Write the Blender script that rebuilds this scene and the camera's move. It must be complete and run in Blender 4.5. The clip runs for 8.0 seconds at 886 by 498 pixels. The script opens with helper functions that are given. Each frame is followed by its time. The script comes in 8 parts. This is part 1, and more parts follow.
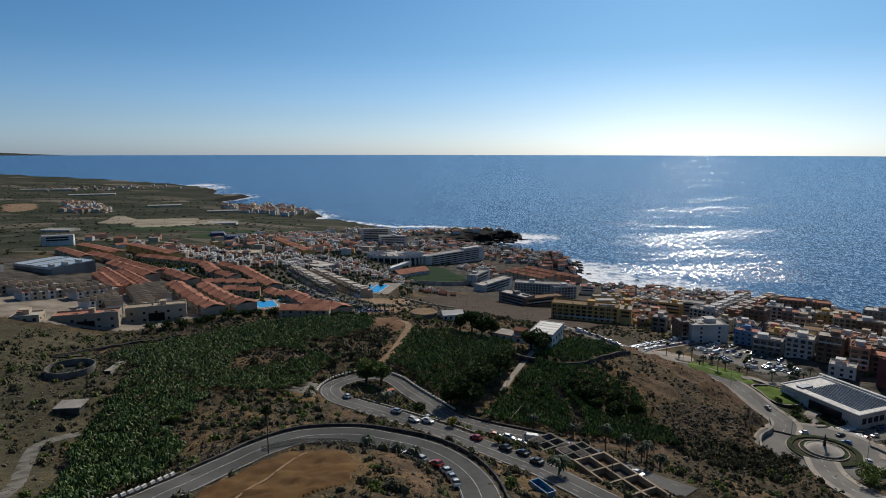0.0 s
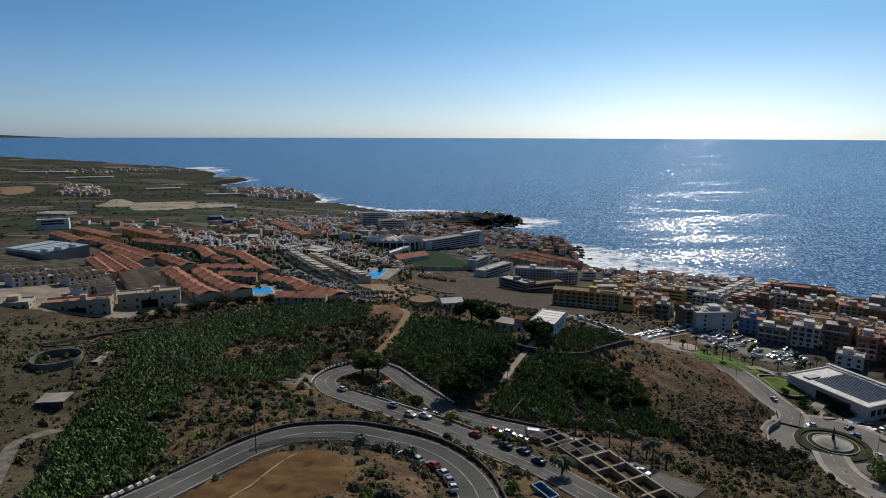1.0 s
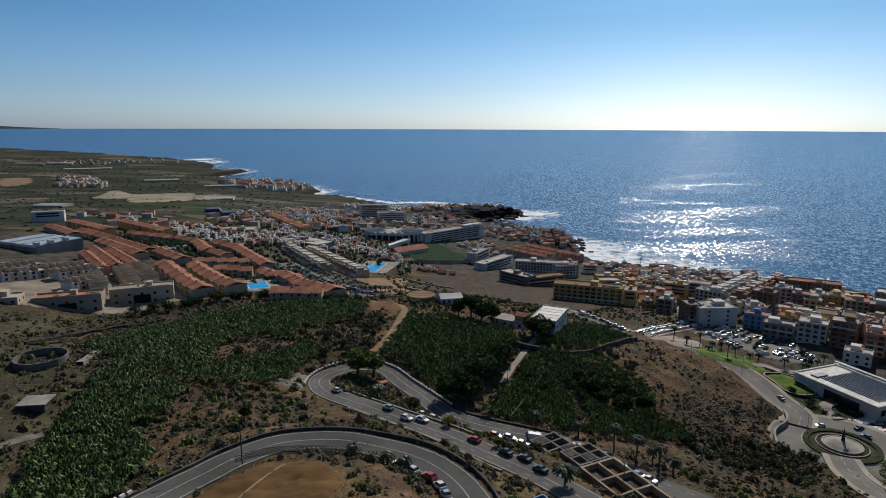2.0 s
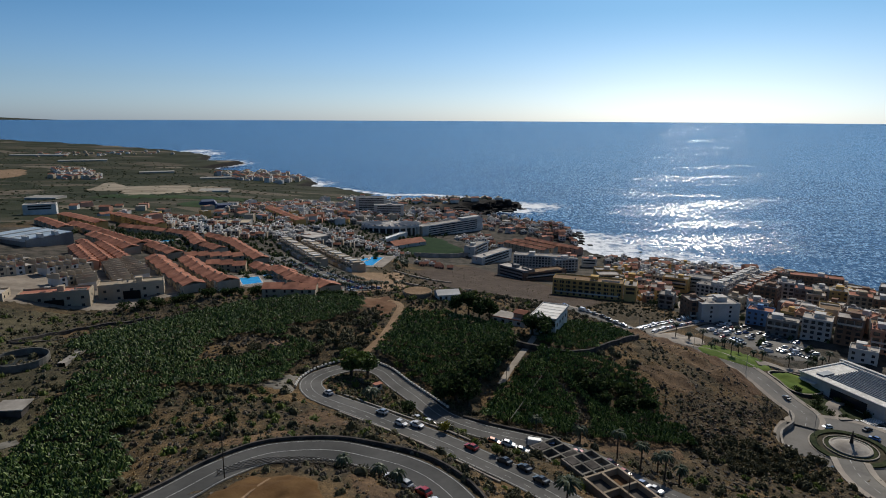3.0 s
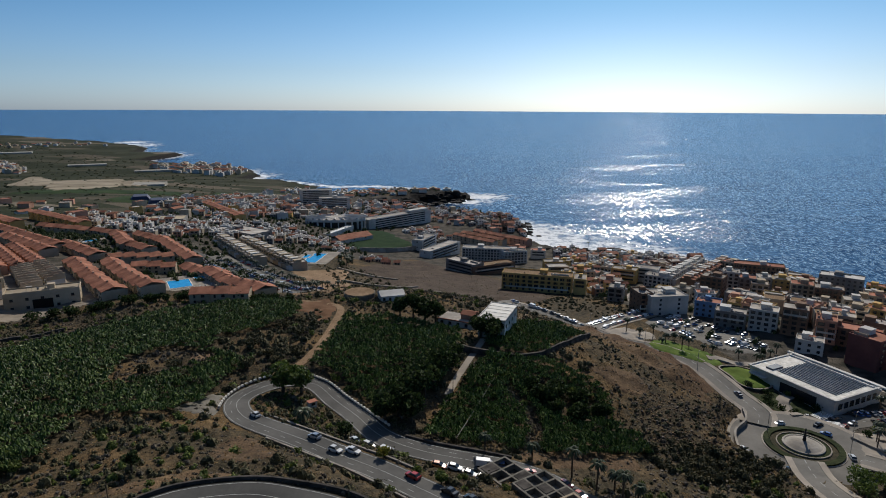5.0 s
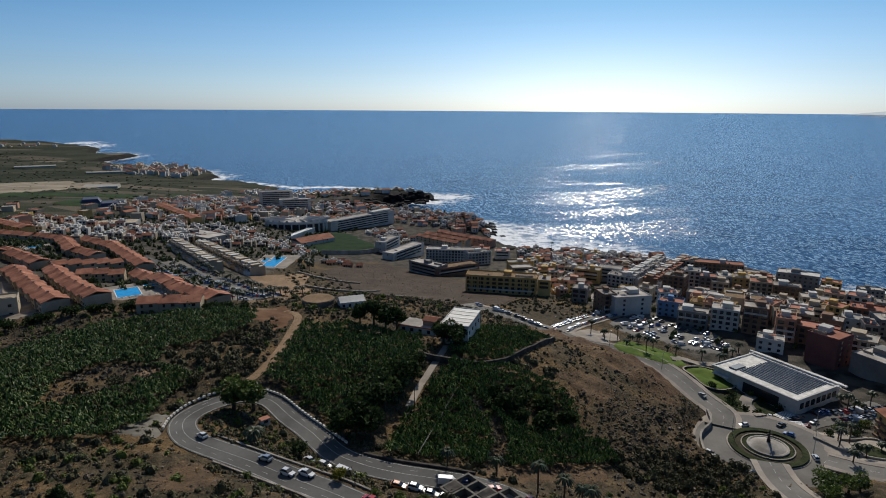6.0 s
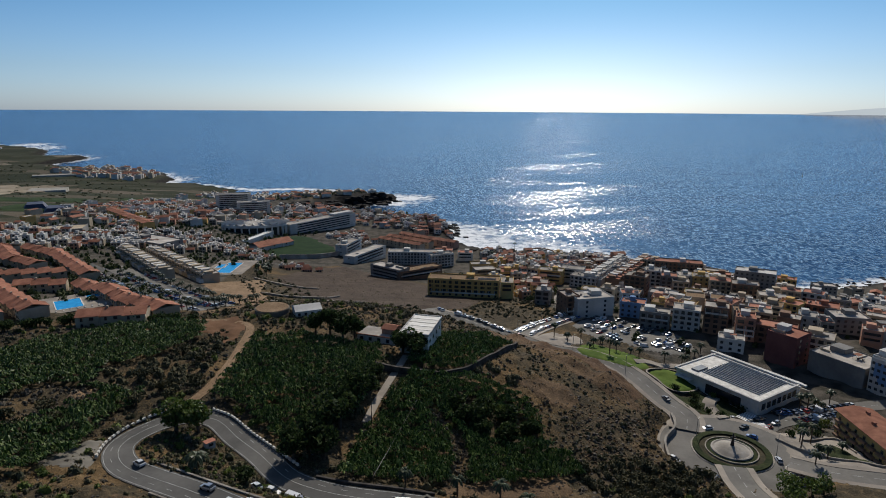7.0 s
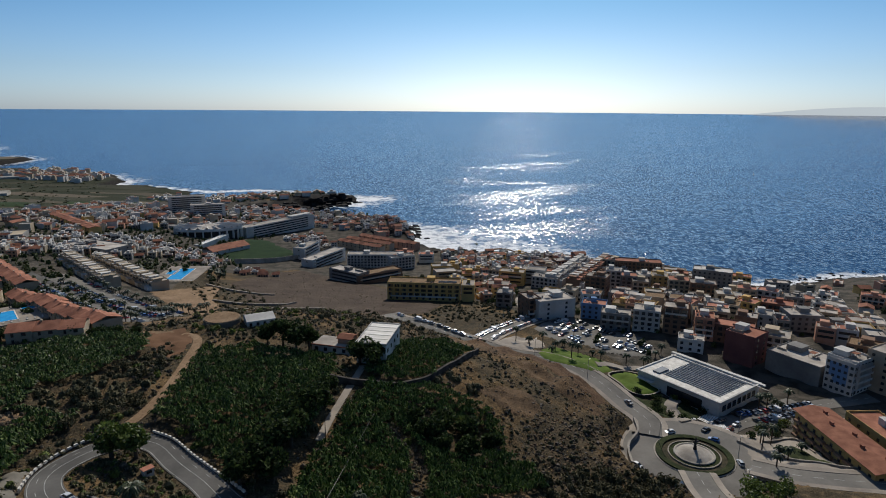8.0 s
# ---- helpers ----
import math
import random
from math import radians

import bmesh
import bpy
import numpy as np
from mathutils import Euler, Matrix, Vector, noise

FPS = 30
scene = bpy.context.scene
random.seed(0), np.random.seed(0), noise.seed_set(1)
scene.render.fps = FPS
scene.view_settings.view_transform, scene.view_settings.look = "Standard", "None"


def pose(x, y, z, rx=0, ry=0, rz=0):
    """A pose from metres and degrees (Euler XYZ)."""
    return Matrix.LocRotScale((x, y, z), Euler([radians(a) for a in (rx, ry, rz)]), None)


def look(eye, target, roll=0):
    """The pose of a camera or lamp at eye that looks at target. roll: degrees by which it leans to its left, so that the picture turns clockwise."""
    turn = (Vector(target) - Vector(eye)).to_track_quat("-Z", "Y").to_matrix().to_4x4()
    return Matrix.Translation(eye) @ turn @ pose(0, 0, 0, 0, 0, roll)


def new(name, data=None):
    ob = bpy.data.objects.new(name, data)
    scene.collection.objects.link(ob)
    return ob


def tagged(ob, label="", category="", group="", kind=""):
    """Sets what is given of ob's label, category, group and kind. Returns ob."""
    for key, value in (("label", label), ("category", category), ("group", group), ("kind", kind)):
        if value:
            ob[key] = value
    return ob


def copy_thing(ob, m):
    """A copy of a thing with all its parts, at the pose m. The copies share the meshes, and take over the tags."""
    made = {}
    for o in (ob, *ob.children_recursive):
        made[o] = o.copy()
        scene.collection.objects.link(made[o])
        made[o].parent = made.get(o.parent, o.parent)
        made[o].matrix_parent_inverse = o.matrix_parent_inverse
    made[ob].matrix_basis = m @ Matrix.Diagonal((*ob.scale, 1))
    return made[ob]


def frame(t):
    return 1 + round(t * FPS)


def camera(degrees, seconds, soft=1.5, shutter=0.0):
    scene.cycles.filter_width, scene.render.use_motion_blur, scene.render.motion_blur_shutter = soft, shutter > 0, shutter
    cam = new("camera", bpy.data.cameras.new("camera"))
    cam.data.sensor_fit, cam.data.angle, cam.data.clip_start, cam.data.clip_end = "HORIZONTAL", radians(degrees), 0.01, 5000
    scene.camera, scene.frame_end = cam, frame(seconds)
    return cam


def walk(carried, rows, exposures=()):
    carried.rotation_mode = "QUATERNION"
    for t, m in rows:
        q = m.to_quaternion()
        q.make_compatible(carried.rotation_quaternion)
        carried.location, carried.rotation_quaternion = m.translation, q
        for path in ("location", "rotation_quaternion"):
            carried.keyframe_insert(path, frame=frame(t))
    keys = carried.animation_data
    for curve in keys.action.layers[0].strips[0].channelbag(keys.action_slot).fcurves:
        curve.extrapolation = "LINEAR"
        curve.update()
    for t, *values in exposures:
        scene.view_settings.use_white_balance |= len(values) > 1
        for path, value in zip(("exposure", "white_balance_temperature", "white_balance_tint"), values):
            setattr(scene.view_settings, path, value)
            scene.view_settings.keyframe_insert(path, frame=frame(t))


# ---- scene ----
cam = camera(72.07, 8.0, 1.0)
PATH = [
    (0.0, 0.00, 0.00, 175.03, 80.829, -0.051, 0.008),
    (0.5, 0.46, 4.34, 175.13, 79.908, -0.096, 0.036),
    (1.0, 0.65, 8.87, 175.09, 79.275, -0.166, 0.068),
    (1.5, 1.06, 13.04, 175.09, 78.865, -0.200, 0.091),
    (3.0, 1.87, 25.81, 175.06, 77.729, -0.276, -0.095),
    (3.5, 2.52, 30.27, 174.95, 77.367, -0.263, -0.847),
    (4.0, 3.50, 34.73, 175.02, 77.072, -0.250, -1.917),
    (5.5, 7.06, 47.35, 175.14, 76.790, -0.335, -6.526),
    (6.0, 8.45, 51.45, 175.16, 76.822, -0.363, -8.198),
    (6.5, 10.11, 55.87, 175.13, 76.861, -0.354, -9.916),
    (7.0, 12.28, 59.76, 175.24, 76.874, -0.355, -11.615),
    (7.5, 13.95, 63.72, 175.16, 76.913, -0.437, -13.426),
    (8.0, 16.04, 67.54, 175.54, 76.874, -0.443, -15.206),
]
walk(cam, [(t, pose(*p)) for t, *p in PATH])

# ---- light ----
SUN_TURN, SUN_HEIGHT = 22.7, 38.0
world = bpy.data.worlds.new("sky")
scene.world = world
world.use_nodes = True
wn, wl = world.node_tree.nodes, world.node_tree.links
sky = wn.new("ShaderNodeTexSky")
sky.sky_type, sky.sun_disc = "NISHITA", False
sky.sun_elevation, sky.sun_rotation = radians(SUN_HEIGHT), radians(SUN_TURN)
sky.altitude, sky.air_density, sky.dust_density, sky.ozone_density = 150, 1.0, 1.0, 3.0
way = wn.new("ShaderNodeTexCoord")
split, join = wn.new("ShaderNodeSeparateXYZ"), wn.new("ShaderNodeCombineXYZ")
lift, floor_ = wn.new("ShaderNodeMath"), wn.new("ShaderNodeMath")
lift.operation, floor_.operation = "ADD", "MAXIMUM"
lift.inputs[1].default_value, floor_.inputs[1].default_value = 0.0068, 0.002
wl.new(way.outputs["Generated"], split.inputs[0])
wl.new(split.outputs[0], join.inputs[0]), wl.new(split.outputs[1], join.inputs[1])
wl.new(split.outputs[2], lift.inputs[0]), wl.new(lift.outputs[0], floor_.inputs[0]), wl.new(floor_.outputs[0], join.inputs[2])
wl.new(join.outputs[0], sky.inputs[0])
haze = wn.new("ShaderNodeValToRGB")
for k, (p, c) in zip([haze.color_ramp.elements[0], haze.color_ramp.elements[1], haze.color_ramp.elements.new(0.06), haze.color_ramp.elements.new(0.16), haze.color_ramp.elements.new(0.27)],
                     ((0.0, (1.14, 1.5, 2.25, 1)), (0.6, (0.19, 0.38, 0.48, 1)), (0.06, (0.9, 1.2, 1.66, 1)), (0.16, (0.58, 0.99, 1.34, 1)), (0.27, (0.49, 0.93, 1.27, 1)))):
    k.position, k.color = p, c
clear = wn.new("ShaderNodeMix")
clear.data_type, clear.blend_type = "RGBA", "MULTIPLY"
clear.inputs[0].default_value = 1.0
wl.new(floor_.outputs[0], haze.inputs[0]), wl.new(sky.outputs[0], clear.inputs[6]), wl.new(haze.outputs[0], clear.inputs[7])
toward, tight, fade, both, glow = wn.new("ShaderNodeVectorMath"), wn.new("ShaderNodeMath"), wn.new("ShaderNodeValToRGB"), wn.new("ShaderNodeMix"), wn.new("ShaderNodeMix")
toward.operation, tight.operation = "DOT_PRODUCT", "POWER"
toward.inputs[1].default_value = (math.sin(radians(SUN_TURN)), math.cos(radians(SUN_TURN)), 0)
tight.use_clamp, tight.inputs[1].default_value = True, 30.0
fade.color_ramp.interpolation = "EASE"
fade.color_ramp.elements[0].color, fade.color_ramp.elements[1].color = (4.0, 3.8, 3.4, 1), (0, 0, 0, 1)
fade.color_ramp.elements[1].position = 0.16
both.data_type, both.blend_type, glow.data_type, glow.blend_type = "RGBA", "MULTIPLY", "RGBA", "ADD"
both.inputs[0].default_value = glow.inputs[0].default_value = 1.0
wl.new(way.outputs["Generated"], toward.inputs[0]), wl.new(toward.outputs["Value"], tight.inputs[0])
wl.new(floor_.outputs[0], fade.inputs[0]), wl.new(fade.outputs[0], both.inputs[6]), wl.new(tight.outputs[0], both.inputs[7])
wl.new(clear.outputs[2], glow.inputs[6]), wl.new(both.outputs[2], glow.inputs[7])
wl.new(glow.outputs[2], wn["Background"].inputs[0])
wn["Background"].inputs[1].default_value = 0.075
sun = new("sun", bpy.data.lights.new("sun", "SUN"))
sun.data.energy, sun.data.angle, sun.data.color = 5.0, radians(0.53), (1.0, 0.93, 0.82)
a, e = radians(SUN_TURN), radians(SUN_HEIGHT)
sun.matrix_world = look((math.sin(a) * math.cos(e) * 900, math.cos(a) * math.cos(e) * 900, math.sin(e) * 900), (0, 0, 0))
scene.view_settings.exposure = -0.35


# ---- materials ----
def ramp(nt, fac, stops):
    r = nt.nodes.new("ShaderNodeValToRGB")
    el = r.color_ramp.elements
    while len(el) < len(stops):
        el.new(0.5)
    for k, (p, c) in zip(el, stops):
        k.position, k.color = p, (*c, 1)
    nt.links.new(fac, r.inputs[0])
    return r.outputs[0]


def noise_node(nt, scale, detail=4.0, rough=0.55, stretch=None):
    tc = nt.nodes.new("ShaderNodeTexCoord")
    n = nt.nodes.new("ShaderNodeTexNoise")
    n.inputs["Scale"].default_value, n.inputs["Detail"].default_value, n.inputs["Roughness"].default_value = scale, detail, rough
    if stretch:
        m = nt.nodes.new("ShaderNodeMapping")
        m.inputs["Scale"].default_value = stretch[:3]
        m.inputs["Rotation"].default_value = (0, 0, radians(stretch[3]))
        nt.links.new(tc.outputs["Object"], m.inputs[0])
        nt.links.new(m.outputs[0], n.inputs["Vector"])
    else:
        nt.links.new(tc.outputs["Object"], n.inputs["Vector"])
    return n.outputs["Fac"]


def mix(nt, fac, a, b, blend="MIX"):
    m = nt.nodes.new("ShaderNodeMix")
    m.data_type, m.blend_type = "RGBA", blend
    for sock, v in ((m.inputs[0], fac), (m.inputs[6], a), (m.inputs[7], b)):
        if hasattr(v, "is_linked"):
            nt.links.new(v, sock)
        else:
            sock.default_value = v if isinstance(v, float) else (*v, 1)
    return m.outputs[2]


def bump(nt, height, strength, distance):
    b = nt.nodes.new("ShaderNodeBump")
    b.inputs["Strength"].default_value, b.inputs["Distance"].default_value = strength, distance
    nt.links.new(height, b.inputs["Height"])
    nt.links.new(b.outputs[0], nt.nodes["Principled BSDF"].inputs["Normal"])


def material(name, rough=0.8, metal=0.0):
    m = bpy.data.materials.new(name)
    m.use_nodes = True
    p = m.node_tree.nodes["Principled BSDF"]
    p.inputs["Roughness"].default_value, p.inputs["Metallic"].default_value = rough, metal
    if rough >= 0.8:
        p.inputs["Specular IOR Level"].default_value = 0.06
    return m, m.node_tree, p


def worn(name, dark, light, big=0.08, small=1.5, rough=0.85, relief=0.03, vary=0.0, islands=0.0, metal=0.0):
    """A surface of two tones mixed at two scales; vary shifts it from object to object, islands from piece to piece."""
    m, nt, p = material(name, rough, metal)
    c = mix(nt, ramp(nt, noise_node(nt, big), ((0.35, (0, 0, 0)), (0.68, (1, 1, 1)))), dark, light)
    c = mix(nt, 0.5, c, ramp(nt, noise_node(nt, small, 6, 0.65), ((0.3, (0.45,) * 3), (0.7, (0.62,) * 3))), "OVERLAY")
    for amount, node, sock in ((vary, "ShaderNodeObjectInfo", "Random"), (islands, "ShaderNodeNewGeometry", "Random Per Island")):
        if amount:
            r = nt.nodes.new(node)
            c = mix(nt, 1.0, c, ramp(nt, r.outputs[sock], ((0, (1 - amount,) * 3), (1, (1 + amount * 0.6,) * 3))), "MULTIPLY")
    nt.links.new(c, p.inputs["Base Color"])
    if relief:
        bump(nt, noise_node(nt, small * 1.7, 5), 0.6, relief)
    return m


def plain(name, color, rough=0.5, metal=0.0):
    m, nt, p = material(name, rough, metal)
    p.inputs["Base Color"].default_value = (*color, 1)
    return m


def ground_material():
    m, nt, p = material("dry_hillside", 0.95)
    c = ramp(nt, noise_node(nt, 0.035, 5), ((0.34, (0.042, 0.038, 0.027)), (0.5, (0.075, 0.063, 0.042)), (0.63, (0.23, 0.145, 0.068))))
    c2 = ramp(nt, noise_node(nt, 0.4, 6, 0.65), ((0.38, (0.026, 0.022, 0.013)), (0.55, (0.085, 0.062, 0.037)), (0.7, (0.21, 0.145, 0.08))))
    c = mix(nt, 0.55, c, c2)
    c = mix(nt, 0.8, c, ramp(nt, noise_node(nt, 2.0, 4, 0.7), ((0.36, (0.14,) * 3), (0.48, (0.45,) * 3), (0.62, (0.55,) * 3), (0.72, (0.82,) * 3))), "OVERLAY")
    at = nt.nodes.new("ShaderNodeAttribute")
    at.attribute_name = "use"
    sp = nt.nodes.new("ShaderNodeSeparateColor")
    nt.links.new(at.outputs["Color"], sp.inputs[0])
    town = ramp(nt, noise_node(nt, 0.12, 5), ((0.35, (0.03, 0.03, 0.024)), (0.6, (0.095, 0.082, 0.068))))
    vo, vm, vc = nt.nodes.new("ShaderNodeTexVoronoi"), nt.nodes.new("ShaderNodeMapping"), nt.nodes.new("ShaderNodeTexCoord")
    vo.inputs["Scale"].default_value = 0.014
    vm.inputs["Scale"].default_value, vm.inputs["Rotation"].default_value = (0.7, 1.7, 1), (0, 0, 0.35)
    nt.links.new(vc.outputs["Object"], vm.inputs[0]), nt.links.new(vm.outputs[0], vo.inputs["Vector"])
    vs = nt.nodes.new("ShaderNodeSeparateColor")
    nt.links.new(vo.outputs["Color"], vs.inputs[0])
    farm = ramp(nt, vs.outputs[0], ((0.1, (0.017, 0.025, 0.013)), (0.4, (0.028, 0.036, 0.02)), (0.62, (0.042, 0.046, 0.03)), (0.82, (0.06, 0.057, 0.04)), (0.94, (0.12, 0.10, 0.075)), (0.99, (0.17, 0.145, 0.11))))
    farm = mix(nt, 0.12, farm, c2)
    rock = ramp(nt, noise_node(nt, 0.25, 6), ((0.35, (0.008, 0.008, 0.008)), (0.65, (0.03, 0.027, 0.025))))
    c = mix(nt, sp.outputs[0], c, town)
    c = mix(nt, sp.outputs[1], c, farm)
    c = mix(nt, sp.outputs[2], c, rock)
    nt.links.new(c, p.inputs["Base Color"])
    bump(nt, noise_node(nt, 0.7, 6, 0.7), 1.0, 0.6)
    return m


def sea_material():
    m, nt, p = material("sea_water", 0.13)

    def node(kind, **sets):
        n = nt.nodes.new(kind)
        for k, v in sets.items():
            setattr(n, k, v)
        return n

    def calc(op, a, b):
        n = node("ShaderNodeVectorMath", operation=op)
        for sock, v in zip(n.inputs, (a, b)):
            if hasattr(v, "is_linked"):
                nt.links.new(v, sock)
            else:
                sock.default_value = v
        return n.outputs[0]

    tc = node("ShaderNodeTexCoord")

    def slopes(scale, stretch, turn, detail, amount):
        """Wave slopes east and north, from two channels of noise."""
        mp, n = node("ShaderNodeMapping"), node("ShaderNodeTexNoise")
        mp.inputs["Scale"].default_value, mp.inputs["Rotation"].default_value = (1, stretch, 1), (0, 0, radians(turn))
        n.inputs["Scale"].default_value, n.inputs["Detail"].default_value, n.inputs["Roughness"].default_value = scale, detail, 0.6
        nt.links.new(tc.outputs["Object"], mp.inputs[0]), nt.links.new(mp.outputs[0], n.inputs["Vector"])
        turned = node("ShaderNodeVectorRotate", rotation_type="Z_AXIS")
        turned.inputs["Angle"].default_value = radians(-SUN_TURN)
        nt.links.new(calc("MULTIPLY", calc("SUBTRACT", n.outputs["Color"], (0.5, 0.5, 0.5)), (amount * 0.56, amount * 1.3, 0)), turned.inputs["Vector"])
        return turned.outputs[0]

    slicks = ramp(nt, noise_node(nt, 0.0045, 5, 0.6, (0.6, 2.2, 1, -6)), ((0.44, (0.5,) * 3), (0.56, (1.12,) * 3)))
    wave = calc("ADD", slopes(0.05, 2.2, -12, 2.0, 0.14), calc("ADD", slopes(0.32, 0.45, 6, 2.0, 1.0), slopes(0.75, 0.4, 0, 1.0, 0.6)))
    geo = node("ShaderNodeNewGeometry")
    away, calm = node("ShaderNodeVectorMath", operation="LENGTH"), node("ShaderNodeMapRange")
    nt.links.new(tc.outputs["Object"], away.inputs[0]), nt.links.new(away.outputs["Value"], calm.inputs["Value"])
    for k, v in (("From Min", 750.0), ("From Max", 2500.0), ("To Min", 1.15), ("To Max", 0.62)):
        calm.inputs[k].default_value = v
    wave = calc("MULTIPLY", wave, calm.outputs["Result"])
    normal = calc("NORMALIZE", calc("ADD", geo.outputs["Normal"], calc("MULTIPLY", wave, slicks)), (0, 0, 0))
    at = node("ShaderNodeAttribute", attribute_name="surf")
    sp = node("ShaderNodeSeparateColor")
    nt.links.new(at.outputs["Color"], sp.inputs[0])
    n = ramp(nt, noise_node(nt, 0.06, 7, 0.7), ((0.42, (0, 0, 0)), (0.56, (1, 1, 1))))
    f, g = node("ShaderNodeMath", operation="MULTIPLY_ADD", use_clamp=True), node("ShaderNodeMath", operation="MULTIPLY_ADD")
    nt.links.new(sp.outputs[0], f.inputs[0])
    f.inputs[1].default_value = 1.7
    nt.links.new(n, g.inputs[0])
    g.inputs[1].default_value, g.inputs[2].default_value = 0.9, -0.95
    nt.links.new(g.outputs[0], f.inputs[2])
    deep = mix(nt, ramp(nt, noise_node(nt, 0.004, 4, 0.5, (1, 3.5, 1, -12)), ((0.35, (0, 0, 0)), (0.65, (1, 1, 1)))), (0.010, 0.043, 0.112), (0.015, 0.060, 0.142))
    body, gloss, foam = node("ShaderNodeBsdfDiffuse"), node("ShaderNodeBsdfGlossy", distribution="BECKMANN"), node("ShaderNodeBsdfDiffuse")
    foam.inputs["Color"].default_value = (0.78, 0.8, 0.82, 1)
    gloss.inputs["Roughness"].default_value = 0.22
    gloss.inputs["Color"].default_value = (0.97, 0.97, 1.0, 1)
    nt.links.new(deep, body.inputs["Color"])
    facing, part_ = node("ShaderNodeFresnel"), node("ShaderNodeMath", operation="MULTIPLY")
    facing.inputs["IOR"].default_value, part_.inputs[1].default_value = 1.33, 0.87
    for n in (body, gloss, facing):
        nt.links.new(normal, n.inputs["Normal"])
    nt.links.new(facing.outputs[0], part_.inputs[0])
    wet, shore = node("ShaderNodeMixShader"), node("ShaderNodeMixShader")
    nt.links.new(part_.outputs[0], wet.inputs[0]), nt.links.new(body.outputs[0], wet.inputs[1]), nt.links.new(gloss.outputs[0], wet.inputs[2])
    nt.links.new(f.outputs[0], shore.inputs[0]), nt.links.new(wet.outputs[0], shore.inputs[1]), nt.links.new(foam.outputs[0], shore.inputs[2])
    nt.links.new(shore.outputs[0], nt.nodes["Material Output"].inputs["Surface"])
    nt.nodes.remove(p)
    return m


def earth(name, dark, mid, light, rough_relief=0.35):
    """Bare ground: broad stains, patches of a few metres, and a speckle of stones and dry stalks."""
    m, nt, p = material(name, 0.95)
    c = ramp(nt, noise_node(nt, 0.07, 5, 0.6), ((0.34, dark), (0.5, mid), (0.66, light)))
    c = mix(nt, 0.5, c, ramp(nt, noise_node(nt, 0.45, 6, 0.7), ((0.36, dark), (0.52, mid), (0.68, light))))
    c = mix(nt, 0.75, c, ramp(nt, noise_node(nt, 2.2, 4, 0.7), ((0.36, (0.16,) * 3), (0.48, (0.46,) * 3), (0.62, (0.55,) * 3), (0.72, (0.8,) * 3))), "OVERLAY")
    nt.links.new(c, p.inputs["Base Color"])
    bump(nt, noise_node(nt, 1.1, 6, 0.7), 1.0, rough_relief)
    return m


GROUND, SEA = ground_material(), sea_material()
ASPHALT = worn("asphalt", (0.075, 0.073, 0.069), (0.125, 0.12, 0.112), 0.06, 0.9, 0.9, 0.01)
DARK_ASPHALT = worn("dark_asphalt", (0.052, 0.052, 0.05), (0.09, 0.088, 0.084), 0.06, 0.9, 0.9, 0.01)
PALE_ASPHALT = worn("pale_asphalt", (0.12, 0.113, 0.103), (0.19, 0.178, 0.16), 0.06, 0.9, 0.9, 0.01)
PAVING = worn("paving", (0.2, 0.175, 0.15), (0.32, 0.28, 0.235), 0.1, 1.2, 0.85, 0.01)
ZEBRA = worn("crossing_paint", (0.5, 0.5, 0.48), (0.72, 0.72, 0.7), 0.3, 3, 0.7, 0)
LINE = worn("road_paint", (0.22, 0.22, 0.21), (0.4, 0.4, 0.38), 0.3, 3, 0.7, 0)
CONCRETE = worn("weathered_concrete", (0.20, 0.18, 0.155), (0.36, 0.33, 0.29), 0.15, 1.4, 0.9, 0.02, vary=0.15)
TANKWALL = worn("stained_tank_concrete", (0.09, 0.085, 0.072), (0.19, 0.175, 0.15), 0.3, 1.4, 0.9, 0.02)
DARK_STONE = worn("dark_stone", (0.035, 0.032, 0.03), (0.09, 0.08, 0.072), 0.4, 2.2, 0.95, 0.05)
WHITEWASH = worn("whitewashed_stone", (0.5, 0.47, 0.42), (0.75, 0.72, 0.66), 0.4, 2.5, 0.9, 0.02)
WHITE = worn("white_render", (0.38, 0.365, 0.34), (0.60, 0.58, 0.545), 0.06, 0.7, 0.85, 0.01, vary=0.12)
CREAM = worn("cream_render", (0.31, 0.25, 0.18), (0.46, 0.385, 0.285), 0.06, 0.7, 0.85, 0.01, vary=0.15)
OCHRE = worn("ochre_render", (0.42, 0.27, 0.10), (0.56, 0.38, 0.15), 0.06, 0.7, 0.85, 0.01, vary=0.15)
PINK = worn("pink_render", (0.36, 0.19, 0.13), (0.50, 0.29, 0.205), 0.06, 0.7, 0.85, 0.01, vary=0.15)
GREY = worn("grey_render", (0.15, 0.145, 0.138), (0.26, 0.25, 0.235), 0.06, 0.7, 0.85, 0.01, vary=0.15)
BROWN = worn("brown_render", (0.16, 0.10, 0.07), (0.25, 0.16, 0.11), 0.06, 0.7, 0.85, 0.01, vary=0.15)
BLUE = worn("blue_render", (0.10, 0.18, 0.32), (0.15, 0.26, 0.42), 0.06, 0.7, 0.85, 0.01)
MAROON = worn("maroon_render", (0.10, 0.045, 0.045), (0.16, 0.07, 0.065), 0.06, 0.7, 0.85, 0.01)
TERRACOTTA = worn("terracotta_tiles", (0.20, 0.085, 0.056), (0.34, 0.155, 0.10), 0.25, 2.4, 0.85, 0.04, vary=0.2)
ROOF_FLAT = worn("flat_roof_screed", (0.25, 0.225, 0.2), (0.46, 0.42, 0.375), 0.1, 0.9, 0.9, 0.01, vary=0.35)
ROOF_RED = worn("red_roof_terrace", (0.28, 0.12, 0.08), (0.42, 0.20, 0.14), 0.1, 0.9, 0.9, 0.01, vary=0.2)
